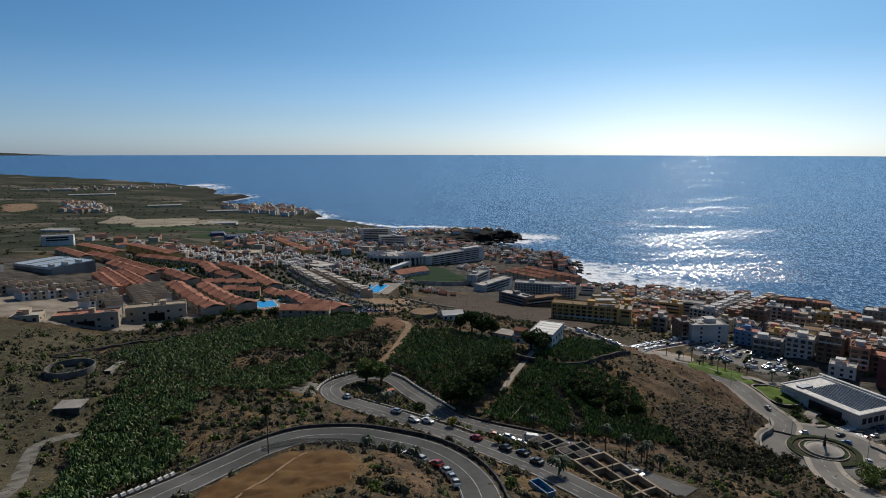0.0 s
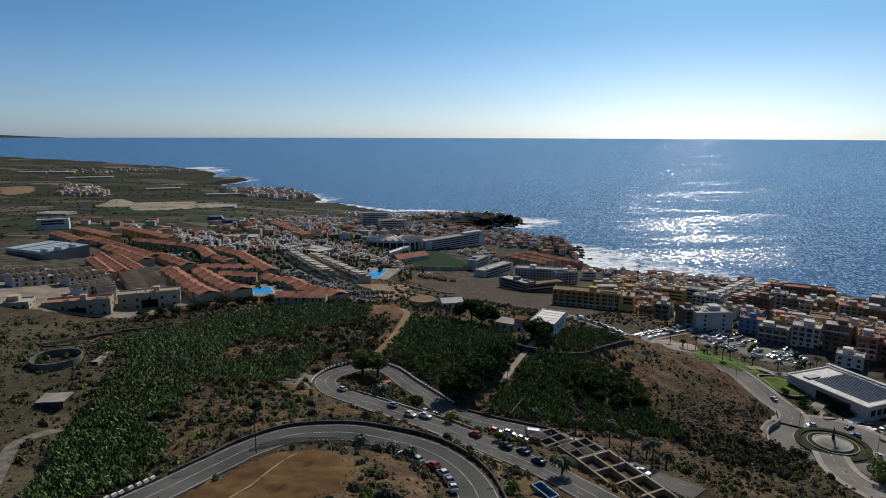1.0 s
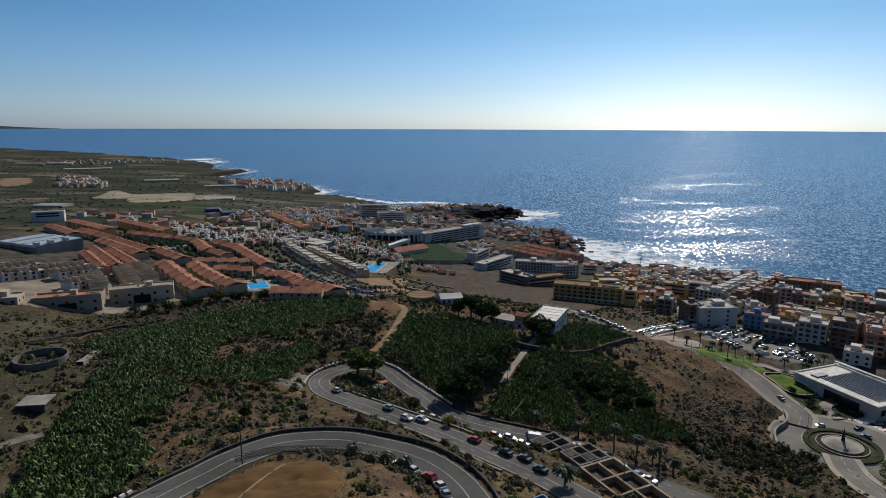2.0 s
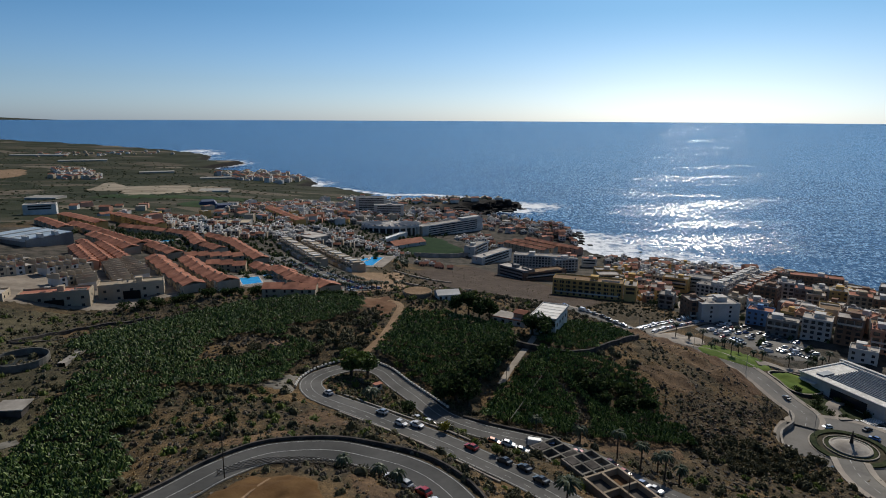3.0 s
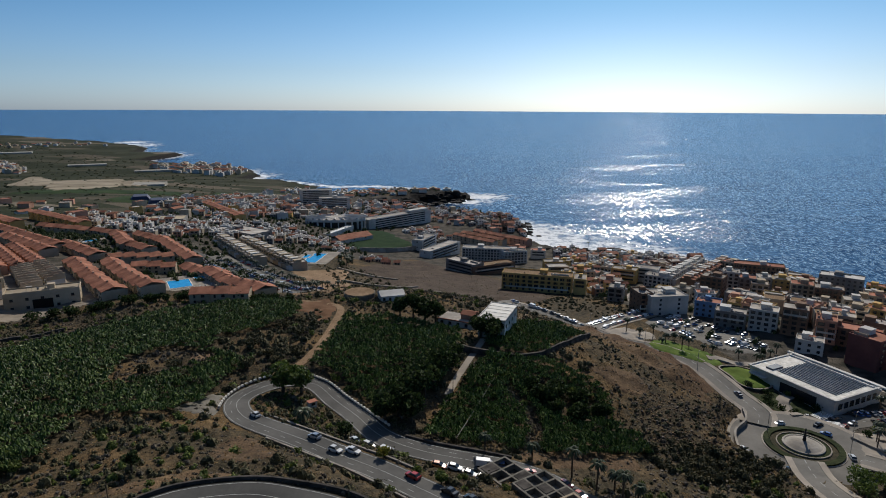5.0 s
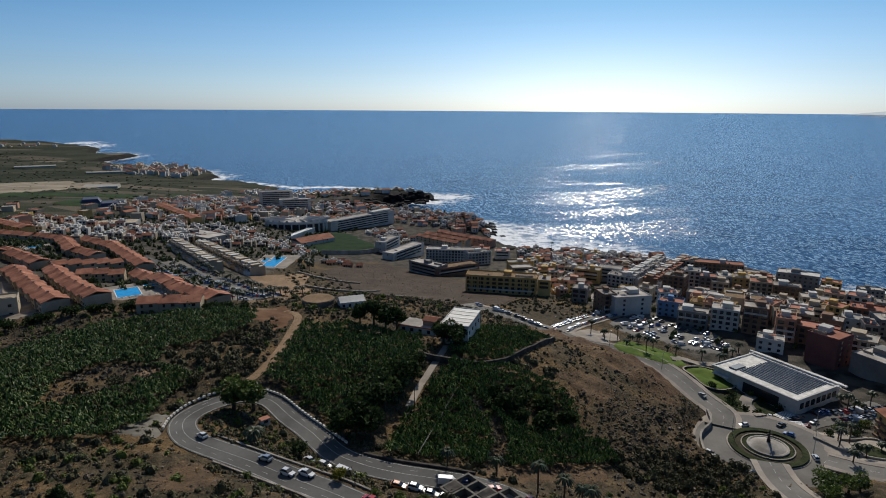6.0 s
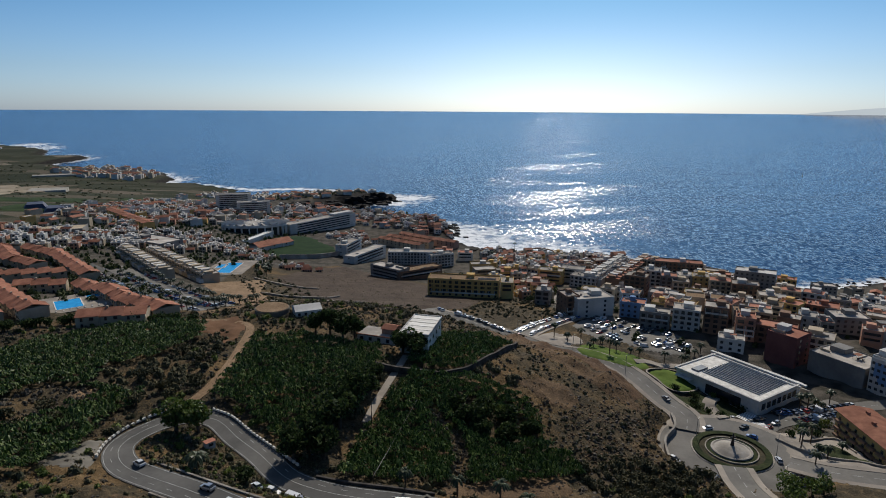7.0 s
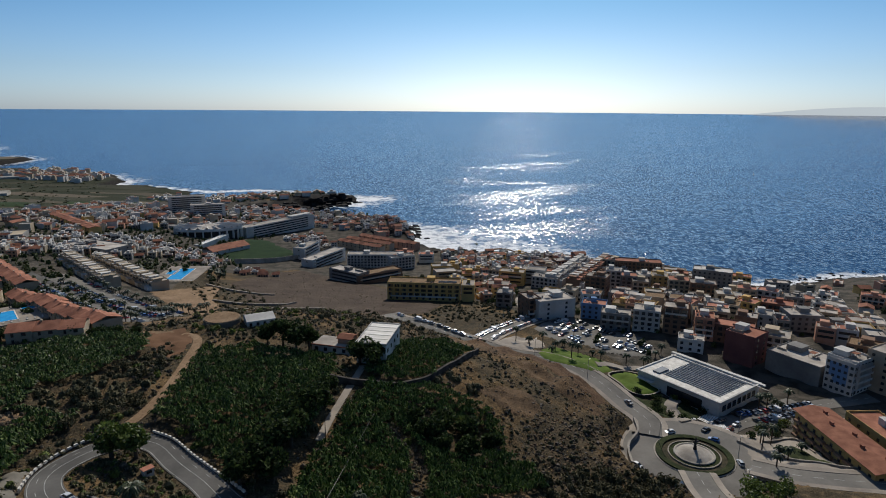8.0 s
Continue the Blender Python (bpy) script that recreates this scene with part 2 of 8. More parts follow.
GLASS = plain("window_glass", (0.02, 0.025, 0.03), 0.2)
SOIL = worn("ploughed_soil", (0.075, 0.042, 0.023), (0.13, 0.075, 0.04), 0.05, 0.8, 0.95, 0.1)
TAN = earth("tan_ridge_earth", (0.055, 0.04, 0.027), (0.11, 0.073, 0.045), (0.20, 0.13, 0.073))
FALLOW = earth("fallow_earth", (0.045, 0.033, 0.026), (0.075, 0.056, 0.043), (0.115, 0.086, 0.066))
SAND = earth("pale_earth", (0.16, 0.105, 0.062), (0.23, 0.155, 0.095), (0.32, 0.225, 0.145), 0.1)
LAWN = worn("lawn", (0.05, 0.085, 0.014), (0.11, 0.15, 0.03), 0.12, 1.6, 0.9, 0.05)
HEDGE = worn("clipped_hedge", (0.014, 0.022, 0.009), (0.045, 0.052, 0.022), 0.5, 3.0, 0.9, 0.15)
POOL = worn("pool_water", (0.01, 0.24, 0.55), (0.02, 0.34, 0.68), 0.3, 1.5, 0.05, 0.02)


# ---- mesh helpers ----
class M:
    """Gathers corners and faces for one mesh."""

    def __init__(self):
        self.v, self.f = [], []

    def add(self, vs, fs):
        n = len(self.v)
        self.v.extend(vs)
        self.f.extend(tuple(i + n for i in q) for q in fs)
        return self

    def box(self, x0, y0, z0, x1, y1, z1, taper=0.0):
        t = taper
        return self.add([(x0, y0, z0), (x1, y0, z0), (x1, y1, z0), (x0, y1, z0), (x0 + t, y0 + t, z1), (x1 - t, y0 + t, z1), (x1 - t, y1 - t, z1), (x0 + t, y1 - t, z1)],
                        [(3, 2, 1, 0), (4, 5, 6, 7), (0, 1, 5, 4), (1, 2, 6, 5), (2, 3, 7, 6), (3, 0, 4, 7)])

    def tub(self, x0, y0, z0, x1, y1, z1, rim=0.9, t=0.25):
        """A block whose outer walls rise past its top as a parapet, in one piece."""
        a, b = z1 + rim, z1
        o = [(x0, y0), (x1, y0), (x1, y1), (x0, y1)]
        i = [(x0 + t, y0 + t), (x1 - t, y0 + t), (x1 - t, y1 - t), (x0 + t, y1 - t)]
        fs = [(3, 2, 1, 0), (12, 13, 14, 15)]
        for k in range(4):
            n = (k + 1) % 4
            fs += [(k, n, 4 + n, 4 + k), (4 + k, 4 + n, 8 + n, 8 + k), (8 + k, 8 + n, 12 + n, 12 + k)]
        return self.add([(*p, z0) for p in o] + [(*p, a) for p in o] + [(*p, a) for p in i] + [(*p, b) for p in i], fs)

    def tube(self, x, y, z0, z1, r0, r1=None, n=12, cap=True):
        r1 = r0 if r1 is None else r1
        ring = [(math.cos(2 * math.pi * k / n), math.sin(2 * math.pi * k / n)) for k in range(n)]
        fs = [(k, (k + 1) % n, n + (k + 1) % n, n + k) for k in range(n)]
        if cap:
            fs += [tuple(range(n, 2 * n)), tuple(range(n - 1, -1, -1))]
        return self.add([(x + r0 * c, y + r0 * s, z0) for c, s in ring] + [(x + r1 * c, y + r1 * s, z1) for c, s in ring], fs)

    def gable(self, x0, y0, x1, y1, z, rise, over=0.4, thick=0.18):
        """A tiled gable roof with its ridge along x."""
        ym = (y0 + y1) / 2
        a, b, c, d = x0 - over, x1 + over, y0 - over, y1 + over
        drop = rise * over / max(ym - y0, 0.1)
        top = [(a, c, z - drop), (b, c, z - drop), (b, ym, z + rise), (a, ym, z + rise), (a, d, z - drop), (b, d, z - drop)]
        low = [(p[0], p[1], p[2] - thick) for p in top]
        return self.add(top + low, [(0, 1, 2, 3), (3, 2, 5, 4), (7, 6, 9, 8), (8, 9, 10, 11), (0, 6, 7, 1), (4, 5, 11, 10), (0, 3, 9, 6), (3, 4, 10, 9), (1, 7, 8, 2), (2, 8, 11, 5)])


def mesh_of(name, m, mat, smooth=False):
    me = bpy.data.meshes.new(name)
    me.from_pydata(m.v, [], m.f)
    me.materials.append(mat)
    if smooth:
        me.shade_smooth()
    return me


def part(name, m, mat, parent=None, label="", smooth=False):
    ob = new(name, m if isinstance(m, bpy.types.Mesh) else mesh_of(name, m, mat, smooth))
    ob.parent = parent
    if label:
        ob["label"] = label
    return ob


def thing(name, x, y, z, turn, label, category, group=""):
    ob = new(name)
    ob.matrix_basis = pose(x, y, z, 0, 0, turn)
    return tagged(ob, label, category, group)


def smooth_line(pts, step=2.0):
    """A Catmull-Rom line through pts, in steps of about the given length."""
    p = [np.array(q, float) for q in pts]
    p = [2 * p[0] - p[1]] + p + [2 * p[-1] - p[-2]]
    out = []
    for i in range(1, len(p) - 2):
        n = max(2, int(np.linalg.norm(p[i + 1] - p[i]) / step))
        for k in range(n):
            t = k / n
            out.append(0.5 * (2 * p[i] + (p[i + 1] - p[i - 1]) * t + (2 * p[i - 1] - 5 * p[i] + 4 * p[i + 1] - p[i + 2]) * t * t + (3 * p[i] - p[i - 1] - 3 * p[i + 1] + p[i + 2]) * t ** 3))
    out.append(p[-2])
    return np.array(out)


def inside(poly, x, y):
    """Whether the points lie in the polygon."""
    x, y = np.asarray(x, float), np.asarray(y, float)
    r = np.zeros(np.broadcast(x, y).shape, bool)
    for (x0, y0), (x1, y1) in zip(poly, poly[1:] + poly[:1]):
        if y0 != y1:
            r ^= ((y0 > y) != (y1 > y)) & (x < (x1 - x0) * (y - y0) / (y1 - y0) + x0)
    return r


def gap_to(line, x, y):
    """Distance of the points to a line of corners."""
    x, y = np.asarray(x, float), np.asarray(y, float)
    d = np.full(np.broadcast(x, y).shape, 1e9)
    for (x0, y0), (x1, y1) in zip(line[:-1], line[1:]):
        dx, dy = x1 - x0, y1 - y0
        t = np.clip(((x - x0) * dx + (y - y0) * dy) / (dx * dx + dy * dy + 1e-9), 0, 1)
        d = np.minimum(d, np.hypot(x - x0 - t * dx, y - y0 - t * dy))
    return d


# ---- the lie of the land ----
COARSE = [
    4.2, 6.6, 7.7, 25.6, -10.4, -29.3, 11.4, 10.7, -18.1, 1.9, -0.5, -35.4, 7.7, 7.7, 20.3, -6.7, -4.1, 15.7, 6.2, 6.9, 14.2, -10.7, -14, 9.7, 6.9,
    12.6, 3.2, -1.9, 13.3, 7.2, 2.7, 0.9, -6.8, -9.7, -2.7, 0.2,
]
FINE = [
    -0.9, -0.3, 0.5, 0.3, 4.2, -2.4, 1.9, 5.2, 1, -1.1, -1, -1.2, -2.1, -5, -3.6, 1, -5.1, -2.5, -6.4, -2.7, -1.3, -2.1, -0.4, -2.2, -6.2, 1.1, 0.6,
    -3.5, 0.6, -8.3, -3.6, -1.2, -3.2, -0.6, -0.4, -1.9, 0.7, -4.5, -4.4, -4.4, -6.6, -4.1, -1.9, -4.2, -2.7, 0.9, 0.4, -5.3, -3.7, -1.7, -8.3, -2.5,
    -6.6, -2.7, -4.2, -3.8, -0.3, 0.1, -0.7, 1.5, 1.1, 0.4, -0.4, -9.3, -2.9, -3.6, -3.2, -1.5, -0.7, 1.4, 0.3, -1.2, 3.3, -0.6, -2.5, -2.9, -3.5,
    -4.8, -1.6, 1.3, 0.4, 0.4, -1.4, -0.6, -1.3, 0.2, -1.2, -0.7, -4.6, 2.5, 2.8, -1.1, 7, 5.8, 0.4, -0.5, -5.7, -2.1, 1.8,
]

COAST = [(-4200, 2700), (-2296, 2817), (-2056, 2843), (-1697, 2768), (-1462, 2710), (-1243, 2616), (-1057, 2517), (-876, 2372), (-841, 2202), (-678, 2157), (-739, 1949), (-612, 1860),
         (-477, 1805), (-364, 1708), (-322, 1615), (-341, 1530), (-263, 1531), (-123, 1405), (-32, 1416), (119, 1326), (172, 1248), (148, 1200), (112, 1184), (88, 1158), (48, 1154), (62, 1120), (80, 1082), (110, 1052), (140, 1028),
         (174, 990), (201, 930), (190, 852), (191, 810), (210, 772), (246, 747), (300, 700), (345, 640), (400, 592), (470, 560), (520, 552), (557, 558), (597, 563), (642, 552), (900, 480), (2600, -700)]
LAND = COAST + [(2600, -1500), (-4200, -1500)]


def bowl(x, y):
    """The far sea's rise to the horizon, which closes the view within the reach of the lens."""
    return 141 * (np.clip(np.hypot(x, y) - 1500, 0, None) / 3450) ** 1.6


def hill(x, y):
    x, y = np.asarray(x, float), np.asarray(y, float)
    z = 10 + 95 / (1 + np.exp(np.clip((y - 430) / 140, -9, 30))) + 0.03 * np.clip(-x - 300, 0, 900) * np.exp(-((y - 300) / 900) ** 2)
    k = iter(COARSE)
    for cy in range(0, 1321, 264):
        for cx in range(-700, 501, 240):
            z = z + next(k) * np.exp(-((x - cx) ** 2 + (y - cy) ** 2) / 88200)
    k = iter(FINE)
    for cy in range(96, 361, 33):
        for cx in range(-180, 241, 42):
            z = z + next(k) * np.exp(-((x - cx) ** 2 + (y - cy) ** 2) / 2312)
    for cx, cy, r, h in MOUNDS:
        z = z + h * np.exp(-((x - cx) ** 2 + (y - cy) ** 2) / (r * r))
    rough = np.sin(x * 0.31 + 1.3 * np.sin(y * 0.17)) * np.sin(y * 0.27 + 1.1 * np.sin(x * 0.21))
    z = z + 0.7 * rough * np.clip((x + 230) / 60, 0, 1) * np.clip((420 - y) / 60, 0, 1)
    z = z + 0.5 * np.sin(x * 0.74 + 1.9 * np.sin(y * 0.43 + x * 0.11)) * np.sin(y * 0.66 + 1.7 * np.sin(x * 0.37)) * np.clip((x + 260) / 40, 0, 1) * np.clip((190 - x) / 30, 0, 1) * np.clip((345 - y) / 30, 0, 1)
    east = np.clip((x - 325) / 100, 0, 1) * np.clip((y - 300) / 60, 0, 1)
    return z - east * np.clip(z - 3 - 0.15 * gap_to(COAST, x, y), 0, None)


MOUNDS = [(124, 296, 7, 3.0), (133, 284, 6, 3.5), (128, 276, 7, 3.5), (117, 306, 6, 1.8), (108, 320, 6, 1.2), (134, 328, 9, -2.5), (122, 338, 9, -3.0), (110, 350, 9, -2.5), (129, 317, 5, 2.0), (119, 326, 5, 2.0), (109, 335, 5, 1.8), (137, 306, 5, 1.8), (143, 294, 5, 1.2), (0, 1215, 75, 9), (60, 1205, 60, 8), (110, 1210, 45, 5), (165, 905, 45, 9)]
ROADS = {}
CUT = []


def road_line(name, pts, width, lift=0.0):
    """Lays out a road on the hill and keeps it for the cut in the ground."""
    line = smooth_line(pts, 2.5)
    z = hill(line[:, 0], line[:, 1]) + lift
    for _ in range(40):
        z[1:-1] = (z[:-2] + 2 * z[1:-1] + z[2:]) / 4
    ROADS[name] = (line, z, width)
    CUT.append((line, z, width / 2))


road_line("lower", [(-70, 80), (-60, 100), (-55, 113), (-48, 132), (-43, 142), (-36, 149), (-24, 152), (-15, 150), (-6, 146), (1, 139), (6, 128), (8, 114), (9, 90), (8, 60)], 8.5)
road_line("hairpin", [(52, 108), (40, 125), (33, 138), (26, 150), (17, 161), (4, 174), (-8, 184), (-19, 194), (-32, 205), (-39, 212), (-43, 221), (-42, 229), (-36, 237), (-28, 240.5), (-20, 237), (-13, 226), (-6, 216), (1, 204), (8, 198), (16, 194), (28, 190.5), (37, 187), (45, 180), (50, 171), (58, 160), (66, 150)], 8.0)
road_line("coast_road", [(150, 252), (156, 262), (154.5, 276), (153, 292), (149, 308), (139, 324), (124, 334), (113, 346), (100, 358), (91, 372), (80, 390), (76, 410)], 9.0)
road_line("upper_street", [(115, 349), (128, 366), (142, 381), (160, 396), (177, 408), (181, 420), (178, 445), (190, 470)], 8.0)
road_line("east_street", [(176, 246), (190, 254), (205, 257), (222, 259), (242, 261), (268, 258)], 8.0)
road_line("south_street", [(170, 222), (178, 212), (190, 203), (215, 190), (250, 175)], 8.0)
road_line("south_exit", [(148, 222), (142, 208), (140, 195), (142, 175)], 8.0)
TRACKS = {}
for nm, pts, w in (("dirt", [(-36, 244), (-29, 252), (-23, 271), (-19.5, 299), (-19, 322), (-26, 331), (-40, 337), (-55, 345)], 3.4),
                   ("path", [(24, 234), (29, 247), (34, 259), (41, 276), (44, 284)], 2.6),
                   ("concrete", [(-90, 108), (-99, 130), (-108, 146), (-114, 161), (-108, 170)], 3.8)):
    line = smooth_line(pts, 3)
    z = hill(line[:, 0], line[:, 1])
    for _ in range(12):
        z[1:-1] = (z[:-2] + 2 * z[1:-1] + z[2:]) / 4
    TRACKS[nm] = (line, z, w)
    CUT.append((line, z, w / 2 - 1.5))
RX, RY = 158.0, 236.0
RZ = 52.0
pads = [((RX, RY), 25.0, RZ), ((-142, 222), 10.0, 91.5), ((-116, 403), 19.0, 72.0), ((-244, 562), 12.0, 64.5), ((-64, 590), 24.0, 40.0), ((-14, 760), 52.0, 19.0)]


def ground(x, y):
    """The height of the finished ground: the hill with roads cut in and terraces levelled, sinking below the sea at the coast."""
    x, y = np.asarray(x, float), np.asarray(y, float)
    z = hill(x, y)
    for line, lz, half in CUT:
        near = (x > line[:, 0].min() - 30) & (x < line[:, 0].max() + 30) & (y > line[:, 1].min() - 30) & (y < line[:, 1].max() + 30)
        if not near.any():
            continue
        px, py = (x[near], y[near]) if x.ndim else (x.reshape(1), y.reshape(1))
        d = np.hypot(px[:, None] - line[None, :, 0], py[:, None] - line[None, :, 1])
        i = d.argmin(1)
        w = np.clip((half + 6 - d[np.arange(len(i)), i]) / 4.5, 0, 1)
        w = w * w * (3 - 2 * w)
        if x.ndim:
            z[near] = z[near] * (1 - w) + (lz[i] - 0.12) * w
        else:
            z = float(z) * (1 - w[0]) + (lz[i[0]] - 0.12) * w[0]
    for (cx, cy), r, pz in pads:
        w = np.clip((r + 8 - np.hypot(x - cx, y - cy)) / 8, 0, 1)
        w = w * w * (3 - 2 * w)
        z = z * (1 - w) + (pz - 0.12) * w
    return z + bowl(x, y)


def at(x, y):
    return float(ground(np.array([float(x)]), np.array([float(y)]))[0])


def strip(name, line, z, left, right, lift, mat, kind_label, category, parent=None, skirt=0.0):
    """A ribbon along a line from left to right of it, with a skirt down its sides."""
    d = np.gradient(line, axis=0)
    d /= np.linalg.norm(d, axis=1)[:, None]
    n = np.stack([-d[:, 1], d[:, 0]], 1)
    m = M()
    k = len(line)
    for off, dz in (((left, -skirt), (left, 0), (right, 0), (right, -skirt)) if skirt else ((left, 0), (right, 0))):
        m.v.extend((float(p[0] + q[0] * off), float(p[1] + q[1] * off), float(h + lift + dz)) for p, q, h in zip(line, n, z))
    rows = len(m.v) // k
    for r in range(rows - 1):
        m.f.extend((r * k + i, (r + 1) * k + i, (r + 1) * k + i + 1, r * k + i + 1) for i in range(k - 1))
    ob = part(name, m, mat, parent)
    if parent is None:
        tagged(ob, kind_label, category, kind="structure")
    return ob


def axis(*spans):
    out = []
    for a, b, s in spans:
        out.extend(np.arange(a, b, s))
    return np.array(out + [spans[-1][1]], float)


def sheet(name, xs, ys, zf, mat, keep=None):
    X, Y = np.meshgrid(xs, ys)
    Z = zf(X.ravel(), Y.ravel())
    me = bpy.data.meshes.new(name)
    n = len(xs)
    idx = np.arange(n * len(ys)).reshape(len(ys), n)
    q = np.stack([idx[:-1, :-1], idx[:-1, 1:], idx[1:, 1:], idx[1:, :-1]], -1).reshape(-1, 4)
    if keep is not None:
        q = q[keep(X.ravel(), Y.ravel())[q].any(1)]
    me.from_pydata(np.stack([X.ravel(), Y.ravel(), Z], 1).tolist(), [], q.tolist())
    me.materials.append(mat)
    me.shade_smooth()
    return new(name, me), X.ravel(), Y.ravel()


def land_height(x, y):
    z = ground(x, y)
    d = gap_to(COAST, x, y) * np.where(inside(LAND, x, y), 1, -1)
    jag = np.sin(x * 0.11 + np.sin(y * 0.07) * 2) * 3 + np.sin(y * 0.17 + x * 0.05) * 2
    w = np.clip((d + jag + 4) / 14, 0, 1)
    b = bowl(x, y)
    return (z - b + 6) * w - 6 + b


GX = axis((-4200, -1000, 60), (-1000, -280, 14), (-280, 200, 2), (200, 300, 3), (300, 700, 9), (700, 2600, 80))
GY = axis((-1500, -100, 80), (-100, 90, 12), (90, 350, 2), (350, 440, 3), (440, 1000, 8), (1000, 1700, 12), (1700, 4300, 50))
land, LX, LY = sheet("ground", GX, GY, land_height, GROUND)
tagged(land, "dry brown volcanic hillside falling to a built-up coast", "ground", kind="structure")
LZ = np.array([v.co.z for v in land.data.vertices]).reshape(len(GY), len(GX))


def lay(x, y):
    """The height of the ground sheet itself, between its corners."""
    x, y = np.asarray(x, float), np.asarray(y, float)
    i, j = np.clip(np.searchsorted(GX, x) - 1, 0, len(GX) - 2), np.clip(np.searchsorted(GY, y) - 1, 0, len(GY) - 2)
    u, v = (x - GX[i]) / (GX[i + 1] - GX[i]), (y - GY[j]) / (GY[j + 1] - GY[j])
    return (LZ[j, i] * (1 - u) + LZ[j, i + 1] * u) * (1 - v) + (LZ[j + 1, i] * (1 - u) + LZ[j + 1, i + 1] * u) * v


use = np.zeros((len(LX), 4), np.float32)
use[:, 3] = 1
cd = gap_to(COAST, LX, LY)
TOWN = [(176, 250), (300, 200), (700, 200), (700, 600), (330, 700), (190, 800), (190, 960), (60, 1080), (-140, 1400), (-260, 1000), (-330, 720), (-420, 560), (-330, 380), (-170, 340),
        (-120, 400), (-60, 470), (-60, 600), (30, 660), (100, 560), (150, 470), (170, 400), (178, 330)]
use[:, 0] = inside(TOWN, LX, LY)
use[:, 1] = ((LY > 700) & (LX < -200) | (LY > 1100) & (LX < -130) | (LX < -430)) & (LY > 450) & (use[:, 0] < 0.5)
use[:, 2] = np.clip((22 + 26 * (LY > 1060) * (LX > -160) - cd) / 10, 0, 1)
col = land.data.attributes.new("use", "FLOAT_COLOR", "POINT")
col.data.foreach_set("color", use.ravel())

# the sea
RAD = axis((300, 1600, 16), (1600, 4950, 60))
ANG = np.radians(np.arange(-100, 131, 1.0))
me = bpy.data.meshes.new("sea")
R, A = np.meshgrid(RAD, ANG)
SX, SY = (R * np.sin(A)).ravel(), (R * np.cos(A)).ravel()
ix = np.arange(R.size).reshape(R.shape)
me.from_pydata(np.stack([SX, SY, bowl(SX, SY)], 1).tolist(), [], np.stack([ix[:-1, :-1], ix[1:, :-1], ix[1:, 1:], ix[:-1, 1:]], -1).reshape(-1, 4).tolist())
me.materials.append(SEA)
me.shade_smooth()
sea = tagged(new("sea", me), "blue ocean glittering under a low sun with surf along the rocks", "sea", kind="structure")
sd = gap_to(COAST, SX, SY)
surf = np.zeros((len(SX), 4), np.float32)
# Widened near (215, 820) and (300, 760): foam white also paints in sun glint.
surf[:, 0] = np.clip(1 - sd / (26 + 60 * np.exp(-((SX - 215) ** 2 + (SY - 820) ** 2) / 16000) + 30 * np.exp(-((SX - 175) ** 2 + (SY - 1225) ** 2) / 2500) + 130 * np.exp(-((SX - 300) ** 2 + (SY - 760) ** 2) / 26000)), 0, 1) * (np.hypot(SX, SY) < 3000)
for fx, fy, fr in ((-1015, 2600, 60), (-930, 2500, 55), (-790, 2130, 70), (-760, 2200, 60), (-390, 1730, 40), (-335, 1640, 45), (-345, 1560, 45), (150, 1180, 40), (195, 1240, 45)):
    surf[:, 0] = np.maximum(surf[:, 0], 0.95 * np.exp(-((SX - fx) ** 2 + (SY - fy) ** 2) / fr ** 2))
col = me.attributes.new("surf", "FLOAT_COLOR", "POINT")
col.data.foreach_set("color", surf.ravel())

# ---- roads, kerbs and roadside walls ----
def dashes(name, line, z, off, width, on, gap, mat, parent, lift=0.10):
    d = np.gradient(line, axis=0)
    d /= np.linalg.norm(d, axis=1)[:, None]
    n = np.stack([-d[:, 1], d[:, 0]], 1)
    s = np.concatenate([[0], np.cumsum(np.linalg.norm(np.diff(line, axis=0), axis=1))])
    m = M()
    at_s = 0.5
    while at_s + on < s[-1]:
        ks = np.linspace(at_s, at_s + on, max(2, int(on / 2.5) + 1))
        q = [(np.interp(k, s, line[:, 0]), np.interp(k, s, line[:, 1]), np.interp(k, s, z), np.interp(k, s, n[:, 0]), np.interp(k, s, n[:, 1])) for k in ks]
        base = len(m.v)
        for x, y, h, nx, ny in q:
            m.v += [(x + nx * (off - width / 2), y + ny * (off - width / 2), h + lift), (x + nx * (off + width / 2), y + ny * (off + width / 2), h + lift)]
        m.f += [(base + 2 * i, base + 2 * i + 2, base + 2 * i + 3, base + 2 * i + 1) for i in range(len(q) - 1)]
        at_s += on + gap
    return part(name, m, mat, parent)


for nm, (line, z, width) in ROADS.items():
    r = strip("road", line, z, width / 2, -width / 2, 0.06, {"lower": DARK_ASPHALT, "hairpin": ASPHALT}.get(nm, PALE_ASPHALT), "grey asphalt road with worn white markings", "road", skirt=0.6)
    h = width / 2
    if nm in ("lower", "hairpin"):
        dashes("edge_line", line, z, h - 0.45, 0.15, 40, 0.0, LINE, r)
        dashes("edge_line", line, z, -h + 0.45, 0.15, 40, 0.0, LINE, r)
        dashes("centre_line", line, z, 0, 0.14, 60, 0.0, LINE, r)
        if nm == "hairpin":
            dashes("dashed_line", line, z, 1.9, 0.12, 2.0, 4.5, LINE, r)
    else:
        dashes("centre_line", line, z, 0, 0.2, 3, 3, LINE, r)
        for side in () if nm == "east_street" else (1, -1):
            strip("pavement", line, z, side * (h + (2.2 if side > 0 else 0)), side * (h + (0 if side > 0 else 2.2)), 0.2, PAVING, "pale paved pavement beside the road", "pavement", skirt=0.5)


